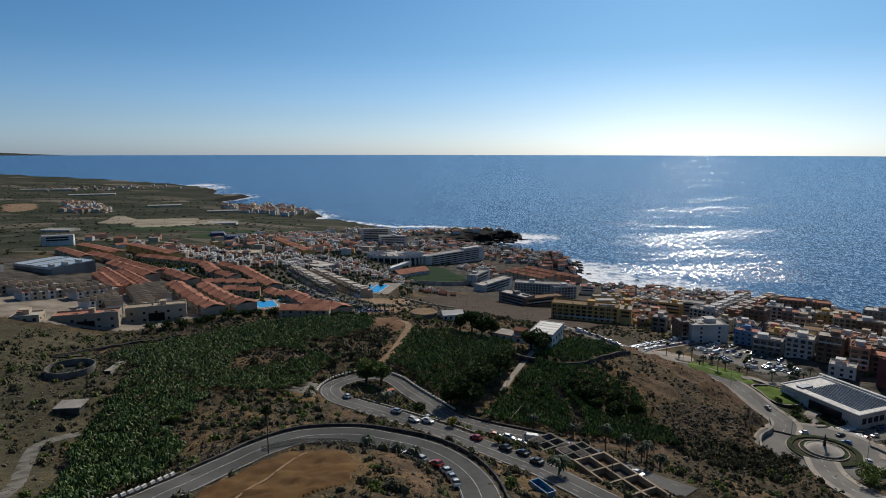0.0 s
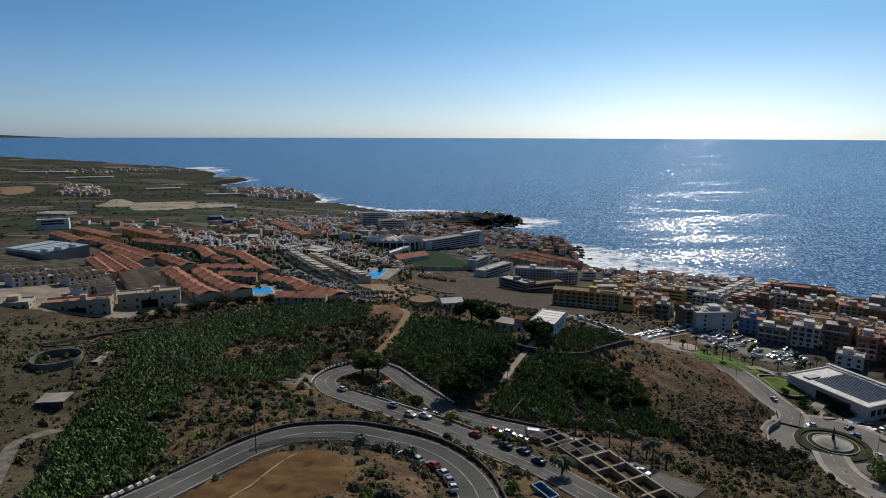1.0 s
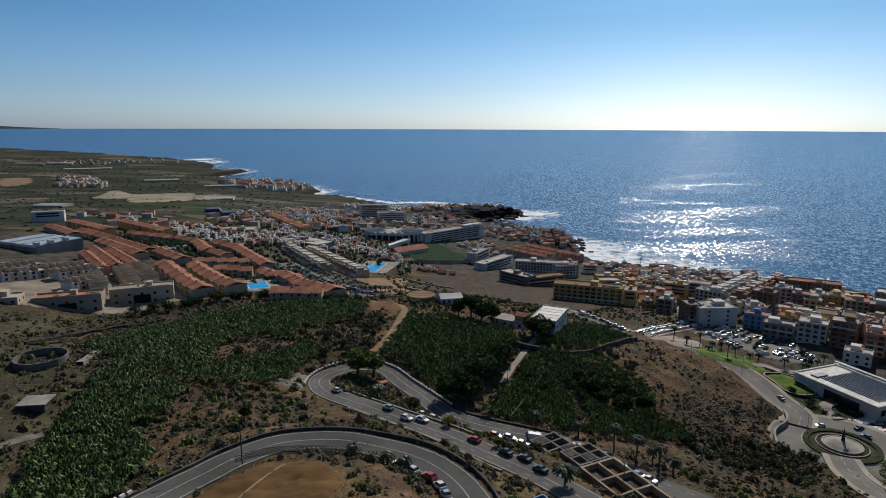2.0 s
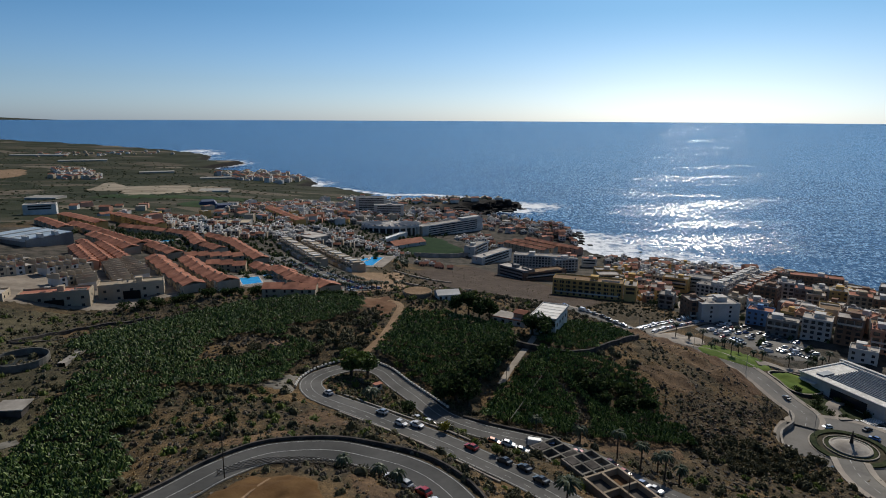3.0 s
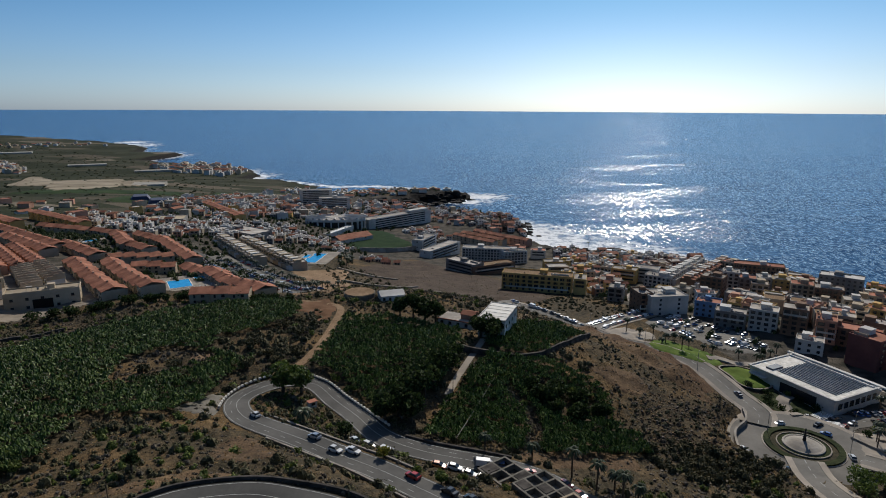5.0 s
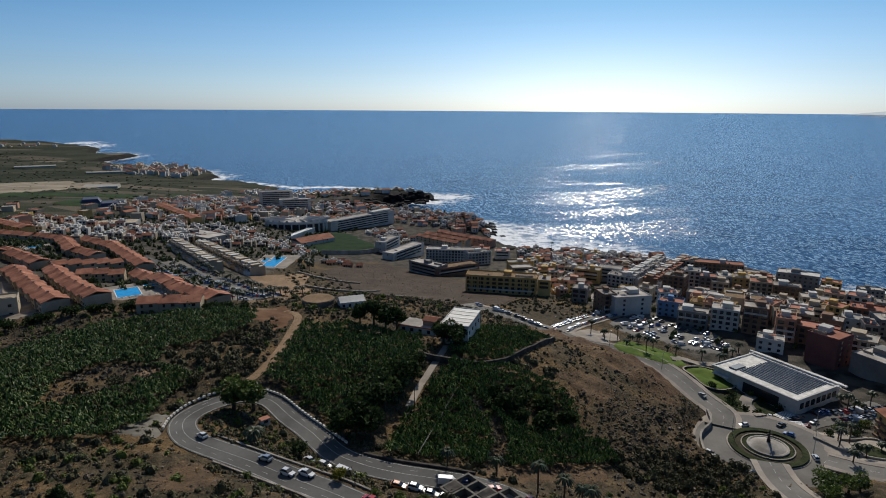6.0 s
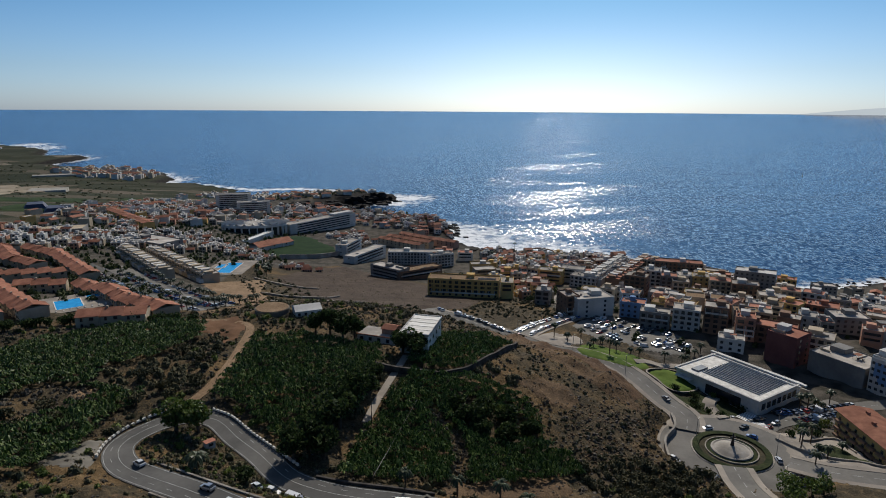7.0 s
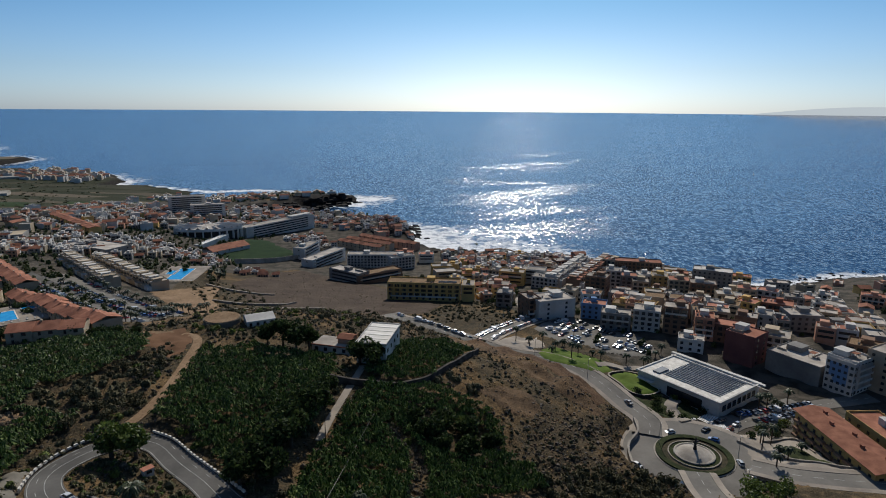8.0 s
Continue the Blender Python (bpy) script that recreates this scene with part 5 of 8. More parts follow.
# the near town, building by building
flat_building(181, 408, 25, 18, 4, 3, WHITE, label="white apartment block with a blank gable beside the car park", balconies=False, sides=False, cols=12)
flat_building(168, 412, 9, 15, 4, 3, BROWN, label="dark brown stair wing of the white block")
flat_building(206, 397, 15, 12, 3, -35, BLUE, ROOF_RED, label="blue painted apartment house with a pink roof terrace", balconies=False)
flat_building(207, 373, 17, 12, 3, -34, GREY, label="dark grey five-bay house with shaded front")
flat_building(222, 364, 15, 12, 4, -36, WHITE, label="white apartment house with dark window bays")
flat_building(234, 354, 13, 12, 5, -36, BROWN, label="brown apartment house with stacked balconies")
flat_building(244, 342, 10, 12, 4, -36, PINK, ROOF_RED, label="salmon pink house with a red roof terrace")
flat_building(253, 336, 30, 13, 3, -44, BROWN, ROOF_RED, label="long brown house row with stepped terraces")
flat_building(245, 311, 15, 15, 5, 24, MAROON, ROOF_RED, label="windowless dark maroon building with a roof tank", balconies=False, cols=9, sides=False)
flat_building(261, 290, 20, 26, 3, 16, GREY, label="large pale grey building with a blank side wall", balconies=False, cols=12, sides=False)
flat_building(266, 270, 14, 13, 5, 14, WHITE, label="tall white block with a blue painted corner", cols=2.8)
bay = flat_building(259.2, 268, 3, 12.5, 5, 14, WHITE, label="white corner bay with a large blue painted panel", balconies=False, hut=False, cols=2)
part("painted_panel", M().box(-1.56, -3.5, 4.5, -1.5, 2.5, 14.2).box(-1.56, 2.5, 7.5, -1.5, 4.5, 14.2), BLUE, bay, "blue painted wall panel")
flat_building(283, 262, 18, 16, 6, 14, CREAM, label="cream apartment block with curved balconies")
flat_building(300, 246, 20, 18, 6, 14, CREAM, label="large cream apartment block beside the valley")
flat_building(226, 329, 13, 10, 2, -38, WHITE, label="low white clinic-like house with a dark roof deck", balconies=False)
# orange hotel
oh = flat_building(209, 219, 13, 43, 4, -13, OCHRE, TERRACOTTA, "ochre hotel wing with brown balconies and a low terracotta roof", "hotel", balconies=False, fine=True, hut=False, z=48.0)
hr = part("tiled_roof", M().gable(-22, -6.9, 22, 6.9, 0, 1.3, 0.5), TERRACOTTA, oh)
hr.matrix_basis = pose(0, 0, 13.4, 0, 0, 90)
for k in range(5):
    put(cube_of(TERRACOTTA), oh, "chimney", 1.5 - 3 * (k % 2), -16 + 8 * k, 14.6, 1.0, 1.4, 1.6)
for f in range(4):
    for k in range(9):
        put(cube_of(BROWN), oh, "balcony", -7.1, -19 + k * 4.7, f * 3.0 + 0.55, 1.2, 3.8, 1.0)
flat_building(228, 219, 13, 30, 4, -13, OCHRE, TERRACOTTA, "second ochre hotel wing behind the pool", "hotel", z=48.5)

# the town behind, house by house
flat_building(247, 466, 16, 13, 5, -43, BROWN, ROOF_FLAT, "brown house with stacked open balconies", z=36.8)
flat_building(273, 487, 12, 13, 5, -31, WHITE, ROOF_FLAT, "white house with rows of blue-grey windows", z=34.3)
flat_building(279, 474, 12, 13, 4, -30, GREY, TERRACOTTA, "grey house under an orange roof terrace", z=35.8)
flat_building(293, 475, 10, 13, 4, -23, WHITE, ROOF_FLAT, "plain white house with a blank front", balconies=False, z=35.7)
flat_building(301, 466, 12, 13, 4, -30, OCHRE, ROOF_FLAT, "yellow ochre house with a blank front", balconies=False, z=36.6)
flat_building(305, 448, 15, 13, 4, -31, CREAM, ROOF_RED, "cream terraced block with long brown balconies", z=38.2)
flat_building(313, 431, 18, 13, 4, -33, BROWN, ROOF_FLAT, "brown terraced block with shaded balconies", z=39.8)
flat_building(348, 464, 29, 15, 5, -41, GREY, WHITE, "grey-green seafront block with a white roof deck", balconies=False, z=35.3)
flat_building(263, 383, 11, 16, 3, -58, PINK, ROOF_RED, "flat pink roof deck over a low house", balconies=False, z=47.2)
flat_building(327, 536, 40, 14, 4, -28, BROWN, ROOF_RED, "long red-brown seafront block", z=29.1)
flat_building(311, 553, 13, 14, 4, -54, CREAM, ROOF_RED, "cream seafront block with a red terrace", z=27.5)
flat_building(218, 424, 12, 10, 3, -20, WHITE, ROOF_RED, "low white house with a pink terrace", z=43.6)
flat_building(228, 515, 22, 14, 3, -42, WHITE, ROOF_FLAT, "white stepped terraces above the shore", z=30.0)
flat_building(218, 547, 14, 13, 3, -29, PINK, SAND, "orange-brown house with a blue dome", z=26.0)
flat_building(204, 539, 10, 12, 3, -48, OCHRE, ROOF_FLAT, "ochre house behind the footbridge", z=26.9)
flat_building(205, 571, 11, 12, 3, -45, CREAM, ROOF_FLAT, "beige rounded house above the surf", z=22.3)
flat_building(174, 484, 16, 12, 3, -24, PINK, ROOF_FLAT, "long salmon house with shaded floors", z=36.5)
flat_building(162, 440, 10, 12, 3, -29, GREY, ROOF_FLAT, "grey house beside the street", z=43.9)
flat_building(163, 494, 14, 12, 2, -47, CREAM, SAND, "beige house with a sloping roof", z=34.7)
flat_building(310, 382, 12, 12, 3, -63, OCHRE, ROOF_RED, "low ochre house with awnings", z=44.0)
flat_building(345, 423, 13, 12, 3, -40, CREAM, ROOF_RED, "cream house with a cluttered terrace", z=38.5)
flat_building(363, 421, 14, 12, 3, -51, WHITE, ROOF_RED, "white house with pink awnings", z=36.1)
flat_building(453, 504, 18, 12, 3, -25, GREY, ROOF_FLAT, "grey blank-sided house near the shore", balconies=False, z=12.5)
flat_building(365, 400, 12, 12, 3, -38, GREY, ROOF_FLAT, "grey house beside the gully", z=37.8)
flat_building(328, 377, 19, 14, 3, -44, TERRACOTTA, ROOF_RED, "orange painted house with red roof rooms", z=43.1)
flat_building(293, 350, 10, 12, 3, -37, WHITE, ROOF_FLAT, "white house with a blank gable", balconies=False, z=47.6)
flat_building(292, 337, 7, 12, 3, -30, GREY, ROOF_RED, "grey house with a red terrace", z=48.8)
flat_building(319, 349, 19, 16, 3, -23, GREY, ROOF_FLAT, "wide grey building with one strip window", balconies=False, z=46.4)
flat_building(454, 549, 17, 12, 3, -42, OCHRE, ROOF_RED, "ochre house with white balconies by the sea", z=6.0)
flat_building(270, 318, 15, 14, 3, -48, CREAM, ROOF_FLAT, "low cream house with a littered roof", z=49.1)
flat_building(302, 292, 16, 14, 3, -54, BROWN, SAND, "long brown house beside the gully", z=49.8)
flat_building(434, 452, 11, 9, 2, -34, WHITE, ROOF_FLAT, "small white terraced house by the shore", z=20.4)
flat_building(453, 455, 11, 9, 2, -34, WHITE, ROOF_FLAT, "small white terraced house by the shore", z=19.2)
flat_building(389, 400, 9, 9, 2, -33, WHITE, ROOF_FLAT, "small white terraced house by the shore", z=34.3)
flat_building(423, 417, 10, 9, 2, -34, WHITE, ROOF_FLAT, "small white terraced house by the shore", z=27.2)
flat_building(468, 424, 16, 13, 3, -48, PINK, ROOF_RED, "salmon pink house among trees", z=23.2)
flat_building(282, 463, 12, 12, 3, -28, CREAM, ROOF_FLAT, "cream house with a white parapet", z=37.1)
flat_building(311, 406, 11, 12, 3, -31, CREAM, ROOF_FLAT, "cream house with deep shaded bays", z=42.2)
flat_building(279, 552, 16, 12, 3, -44, WHITE, ROOF_FLAT, "white house behind the long blocks", z=26.2)
flat_building(330, 337, 12, 12, 2, -28, GREY, SAND, "grey walled yard house", z=45.7)
flat_building(261, 592, 20, 12, 2, -1, BROWN, ROOF_FLAT, "low brown seafront terrace", z=21.9)
flat_building(288, 604, 21, 12, 2, -1, BROWN, ROOF_FLAT, "low brown seafront terrace", z=21.9)
dome_house = [o for o in bpy.data.objects if o.get("label", "").endswith("blue dome")][0]
cap = M()
for i, (r0, z0) in enumerate(((3.2, 10.3), (3.1, 11.2), (2.4, 12.4), (1.3, 13.1), (0.05, 13.3))):
    cap.v += [(r0 * math.cos(math.pi * k / 8), r0 * math.sin(math.pi * k / 8), z0) for k in range(16)]
    if i:
        cap.f += [(i * 16 - 16 + k, i * 16 - 16 + (k + 1) % 16, i * 16 + (k + 1) % 16, i * 16 + k) for k in range(16)]
part("dome", cap, plain("blue_dome_tiles", (0.05, 0.09, 0.16), 0.35), dome_house, smooth=True)
BUILT = [(o.location.x, o.location.y) for o in bpy.data.objects if o.parent is None and o.get("category") in ("building", "hotel")]
# plainer houses that fill the streets between them
row_off = 0.0
LONG_BLOCKS = [[(231, 509), (300, 590)], [(229, 482), (317, 583)]]
for r in range(14):
    bx, by = 222 + 0.61 * row_off, 394 + 0.79 * row_off
    s = -60.0 - FR.uniform(0, 6)
    while s < 280:
        w = FR.uniform(8.5, 14)
        x, y = bx + 0.79 * (s + w / 2) + FR.uniform(-2, 2), by - 0.61 * (s + w / 2) + FR.uniform(-3, 3)
        s += w + (0.6 if FR.random() < 0.8 else 8.0)
        spot = (np.array([x]), np.array([y]))
        if x < 205 or gap_to(COAST, *spot)[0] < 22 or not inside(LAND, x, y) or x > 400 or min(math.hypot(x - p, y - q) for p, q in BUILT) < 14.5 or min(gap_to(l, *spot)[0] for l in LONG_BLOCKS) < 13:
            continue
        wall = FR.choice([WHITE, WHITE, WHITE, CREAM, CREAM, OCHRE, PINK, BROWN, GREY])
        flat_building(x, y, w, FR.uniform(9, 12), FR.choice([1, 2, 2]) if r > 2 else 3, -37.7 + FR.uniform(-9, 9) + FR.choice([0, 0, 90]), wall, FR.choice([ROOF_FLAT, ROOF_FLAT, ROOF_RED, SAND]), fine=False, balconies=r < 4 and FR.random() < 0.7, sides=r < 4, group="town blocks")
    row_off += 13.5 if r % 2 == 0 else 20.0


# the long terraced blocks running down to the sea
def stepped_block(x0, y0, x1, y1, deep, high, wall, roof, label):
    """A long block of narrow units, each roof a little lower than the last, with party walls between."""
    L = math.hypot(x1 - x0, y1 - y0)
    n, tr = max(3, int(L / 6.2)), math.degrees(math.atan2(y1 - y0, x1 - x0))
    u = L / n
    z0, z1 = at(x0, y0), at(x1, y1)
    row = thing("apartment_building", (x0 + x1) / 2, (y0 + y1) / 2, 0, tr, label, "building")
    for k in range(n):
        z = z0 + (z1 - z0) * (k + 0.5) / n + (0.7 if k % 3 == 1 else 0)
        xx = -L / 2 + (k + 0.5) * u
        part("wall", M().tub(xx - u / 2 + 0.03, -deep / 2, z - 6, xx + u / 2 - 0.03, deep / 2, z + high, 0.5, 0.2), wall, row)
        part("roof", M().box(xx - u / 2 + 0.25, -deep / 2 + 0.22, z + high + 0.01, xx + u / 2 - 0.25, deep / 2 - 0.22, z + high + 0.1), roof, row)
        part("stair_hut", M().box(xx - u * 0.3, -deep * 0.15, z + high + 0.1, xx + u * 0.2, deep * 0.3, z + high + 2.2).box(xx - u * 0.36, -deep * 0.2, z + high + 2.2, xx + u * 0.26, deep * 0.36, z + high + 2.35), WHITE if k % 2 else wall, row)
        face = (-1 if -math.sin(radians(tr)) * (10 - x0) + math.cos(radians(tr)) * (40 - y0) < 0 else 1) * deep / 2
        y_a, y_b = sorted((face, face * 1.5))
        part("terrace", M().tub(xx - u / 2 + 0.06, y_a + 0.02, z - 6, xx + u / 2 - 0.06, y_b, z + high - 3.2 - 0.5 * (k % 2), 0.7, 0.2), wall if k % 3 else WHITE, row)
        for f in range(1):
            put(PANE, row, "window", xx, face * 1.004, z + high - 1.6 - 3 * f, u * 0.6, 1, 1.6)
    return row


stepped_block(231, 509, 302, 592, 10, 9.5, WHITE, ROOF_FLAT, "long white stepped block running down to the sea")
stepped_block(238, 488, 322, 580, 11, 9.5, BROWN, ROOF_RED, "long red-brown stepped block running down to the sea")

# market hall
mk = thing("market_hall", 197.5, 286.5, 48.6, 20.5, "modern white market hall with a striped panel roof", "market hall")
part("wall", M().box(-17.5, -22.5, -2, 17.5, 22.5, 8.2), WHITE, mk)
mk.matrix_basis = pose(197.5, 286.5, 48.6, 0, 0, 20.5) @ Matrix.Diagonal((0.92, 0.9, 0.86, 1))
rim = M()
parapet(rim, -18.3, -23.3, 18.3, 23.3, 8.2, 0.9, 0.9)
part("roof_rim", rim, WHITE, mk)
mk_roof = part("roof", M().box(-17.3, -22.3, 8.21, 17.3, 22.3, 8.5), WHITEWASH, mk)
PANEL = plain("dark_roof_panel", (0.05, 0.06, 0.08), 0.35)
pm = mesh_of("roof_panel", M().box(-0.36, -15.5, 0, 0.36, 15.5, 0.3), PANEL)
for k in range(15):
    o = part("roof_panel", pm, None, mk_roof)
    o.matrix_basis = pose(-11.0 + k * 1.85, -3.5, 8.6, 0, 9, 0)
part("skylight", M().box(-13, 13, 8.5, -5, 17, 9.3), PANEL, mk_roof)
part("roof_beam", M().box(15.5, -26, 8.6, 17.2, 26, 9.4).box(12.6, -25, 8.6, 13.4, 24, 9.2), WHITE, mk)
part("canopy", M().box(-20.5, 12, 5.4, -17.5, 21, 5.9), WHITE, mk)
part("glass_front", M().box(-17.62, -14, 1, -17.5, 5, 6.5), GLASS, mk)
for k in range(7):
    put(PANE, mk, "window", -13 + k * 4.3, -22.55, 4.5, 3.0, 1, 3.2)
part("terrace_wall", M().box(20.5, -26, 1.5, 21.3, 28, 5.0), CONCRETE, mk)

# the farm buildings on the ridge
sh = thing("farm_house", 52, 295, 78, -25, "white two-storey farm house with a flat ribbed roof", "house")
part("wall", M().box(-5.8, -11, -3, 5.8, 11, 9.0), WHITE, sh)
part("roof", M().box(-6.2, -11.4, 9.0, 6.2, 11.4, 9.4), ROOF_FLAT, sh)
rib = mesh_of("roof_sheet", M().box(-5.8, -1.9, 0, 5.8, 1.9, 0.16), worn("pale_roof_sheet", (0.42, 0.40, 0.37), (0.6, 0.58, 0.54), 0.2, 1.5, 0.7, 0.01, vary=0.15))
for k in range(5):
    part("roof_sheet", rib, None, sh).location = (0, -8.6 + k * 4.3, 9.42)
rimm = M()
parapet(rimm, -6.2, -11.4, 6.2, 11.4, 9.4, 0.45, 0.3)
part("parapet", rimm, WHITE, sh)
for k in range(4):
    put(PANE, sh, "window", 5.85, -8 + k * 5.2, 6.0, 1.3, 1, 1.5, 90)
lowh = thing("farm_house", 36.5, 304.5, 78.5, -31, "low white house with a rust-red eave and roof terrace", "house")
part("wall", M().box(-9, -5, -2, 8, 5, 3.2), WHITE, lowh)
part("eave", M().box(-9.3, -5.3, 3.0, 8.3, -4.9, 3.5), TERRACOTTA, lowh)
part("roof", M().box(-8.7, -4.7, 3.2, 7.7, 4.7, 3.4), ROOF_FLAT, lowh)
part("upper_room", M().box(1, -2, 3.4, 7, 4, 5.8), PINK, lowh)
part("upper_roof", M().gable(1, -2, 7, 4, 5.8, 0.9), TERRACOTTA, lowh)
for k in range(4):
    put(PANE, lowh, "window", -7 + k * 4, -5.03, 1.6, 1.4, 1, 1.5)
bg = thing("greenhouse_shed", 5, 340, at(5, 340), 12, "small white barn with an arched roof", "barn")
part("wall", M().box(-6, -5, -1, 6, 5, 3.4), WHITE, bg)
part("roof", M().gable(-6, -5, 6, 5, 3.4, 1.6, 0.3), WHITE, bg)
for k in range(4):
    put(PANE, bg, "window", -4.5 + k * 3, -5.04, 1.7, 1.2, 1, 1.4)




def tank(x, y, r, h, label, cover=None):
    z = low(x, y, 2 * r, 2 * r, 0)[0]
    t = thing("water_tank", x, y, z, 0, label, "water tank")
    m = M()
    n = 36
    for k in range(n):
        a0, a1 = 2 * math.pi * k / n, 2 * math.pi * (k + 1) / n
        p = [(q * math.cos(a), q * math.sin(a)) for a in (a0, a1) for q in (r, r - 0.4)]
        m.add([(*p[0], -2), (*p[2], -2), (*p[2], h), (*p[0], h), (*p[1], -2), (*p[3], -2), (*p[3], h), (*p[1], h)], [(0, 1, 2, 3), (5, 4, 7, 6), (3, 2, 6, 7)])
    part("rim_wall", m, TANKWALL, t)
    if cover:
        part("cover", M().tube(0, 0, 0, h + 0.3, r - 0.41, n=36), cover, t)
    else:
        part("water", M().tube(0, 0, -1, h * 0.12, r - 0.41, n=36), plain("tank_water", (0.008, 0.012, 0.009), 0.6), t)


tank(-142, 222, 8.5, 2.8, "round open concrete irrigation tank with dark water")
tank(-11, 344, 8, 3.0, "round concrete irrigation tank with a dusty cover", SAND)
hutt = thing("field_hut", -119, 184.5, at(-119, 184.5), 8, "flat concrete-roofed field hut among bananas", "hut")
part("wall", M().box(-3.6, -3, -1, 3.6, 3, 2.4), DARK_STONE, hutt)
part("roof", M().box(-4.1, -3.5, 2.4, 4.1, 3.5, 2.7), CONCRETE, hutt)

# roofless walls beside the road
def roofless(x, y, turn, cols, rows, cw, cd, wall, floor_mat, label, high=2.2, covered=0):
    """Bare rooms without a roof: a grid of walls round level floors."""
    zl, zm = low(x, y, cols * cw, rows * cd, turn)
    r = thing("roofless_building", x, y, zm, turn, label, "ruin")
    L, D, drop = cols * cw / 2, rows * cd / 2, min(zl - zm, 0) - 1
    for k in range(rows + 1):
        part("room_wall", M().box(-L - 0.3, -D + k * cd - 0.3, drop, L + 0.3, -D + k * cd + 0.3, high), wall, r)
    for k in range(cols + 1):
        for q in range(rows):
            part("room_wall", M().box(-L + k * cw - 0.3, -D + q * cd + 0.31, drop, -L + k * cw + 0.3, -D + (q + 1) * cd - 0.31, high - 0.03), wall, r)
    for k in range(cols):
        for q in range(rows):
            part("room_floor", M().box(-L + k * cw + 0.31, -D + q * cd + 0.31, drop, -L + (k + 1) * cw - 0.31, -D + (q + 1) * cd - 0.31, high - 1.5 - 0.2 * ((k + q) % 2) if covered == 0 or (k * 2 + q) % covered else high + 0.12), floor_mat if (k * 3 + q) % 4 else DARK_STONE, r)
    return r


OLDWALL = worn("sandy_concrete", (0.19, 0.15, 0.105), (0.32, 0.26, 0.19), 0.15, 1.4, 0.9, 0.02)
roofless(46.5, 146, -64, 4, 2, 6.6, 5.2, OLDWALL, SOIL, "unfinished roofless building with sandy concrete room walls")
roofless(42, 171, -62, 3, 3, 4.0, 3.4, TANKWALL, CONCRETE, "low grey concrete rooms, some still under flat slabs", 2.6, 3)
roofless(34.5, 181.5, -58, 3, 2, 3.8, 4.6, TANKWALL, DARK_STONE, "open grey concrete rooms with dark floors", 2.0, 5)
part("long_wall", M().box(-22, -0.3, -2, 22, 0.3, 1.3), OLDWALL, thing("boundary_wall", 57.5, 152, at(57.5, 152), -60, "long sandy boundary wall beside the roofless building", "wall"))


# terracotta rows
def house_row(x0, y0, x1, y1, depth, unit, wall=CREAM, floors=2, roof=TERRACOTTA, label="row of cream terraced houses under terracotta roofs", rise=1.9, both=True):
    L = math.hypot(x1 - x0, y1 - y0)
    n = max(2, round(L / unit))
    turn = math.degrees(math.atan2(y1 - y0, x1 - x0))
    u = L / n
    row = thing("terraced_houses", (x0 + x1) / 2, (y0 + y1) / 2, 0, turn, label, "house")
    h = floors * 2.8
    side = 1 if -math.sin(radians(turn)) * (10 - x0) + math.cos(radians(turn)) * (40 - y0) > 0 else -1
    for k in range(n):
        t = (k + 0.5) / n
        cx, cy = x0 + (x1 - x0) * t, y0 + (y1 - y0) * t
        zl, z = low(cx, cy, u, depth, turn)
        xx = -L / 2 + (k + 0.5) * u
        dd = depth / 2 - (0.8 if k % 2 else 0.0)
        part("wall", M().box(xx - u / 2 + 0.02, -dd, zl - 1, xx + u / 2 - 0.02, dd, z + h), wall, row)
        tiles = part("roof", M().gable(xx - u / 2 + 0.05, -dd, xx + u / 2 - 0.05, dd, z + h, rise + (0.4 if k % 2 else 0), 0.35), roof, row)
        for f in range(floors):
            if y0 > 460 and f == 0:
                continue
            put(PANE, row, "window", xx - u * 0.18, side * (dd + 0.02), z + f * 2.8 + 1.5, 1.6, 1, 1.4)
            if y0 < 460:
                put(PANE, row, "window", xx + u * 0.24, side * (dd + 0.02), z + f * 2.8 + 1.4, 1.0, 1, 1.6)
        if y0 < 520 and k % 2:
            part("chimney", M().box(xx + u * 0.2, -0.4, z + h + 0.6, xx + u * 0.2 + 0.8, 0.4, z + h + rise + 1.0), wall, tiles)
    return row


for seg in ((-140, 364, -204, 452), (-121, 366, -184, 458), (-60, 354, -134, 460), (-66, 346, -94, 344), (-140, 456, -166, 450), (-158, 500, -192, 474), (-200, 478, -244, 522), (-240, 508, -300, 560), (-300, 562, -356, 610),
            (-236, 484, -300, 544), (-262, 602, -312, 616), (-226, 588, -262, 606), (-204, 538, -240, 598), (-188, 572, -222, 602), (-140, 494, -198, 588), (-340, 572, -404, 636), (-182, 522, -212, 548)):
    house_row(*seg, 12.5, 8.2)
for seg in ((-272, 470, -226, 412), (-284, 500, -222, 424), (-268, 498, -216, 436)):
    house_row(*seg, 8.5, 4.4, PINK, 2, TERRACOTTA, "row of small orange-roofed houses stepping downhill", 1.3)
for seg in ((-404, 674, -326, 606), (-362, 700, -280, 630), (-272, 940, -178, 796)):
    house_row(*seg, 13, 7.5, OCHRE, 3, TERRACOTTA, "long ochre apartment row with a brown tiled roof", 1.2)
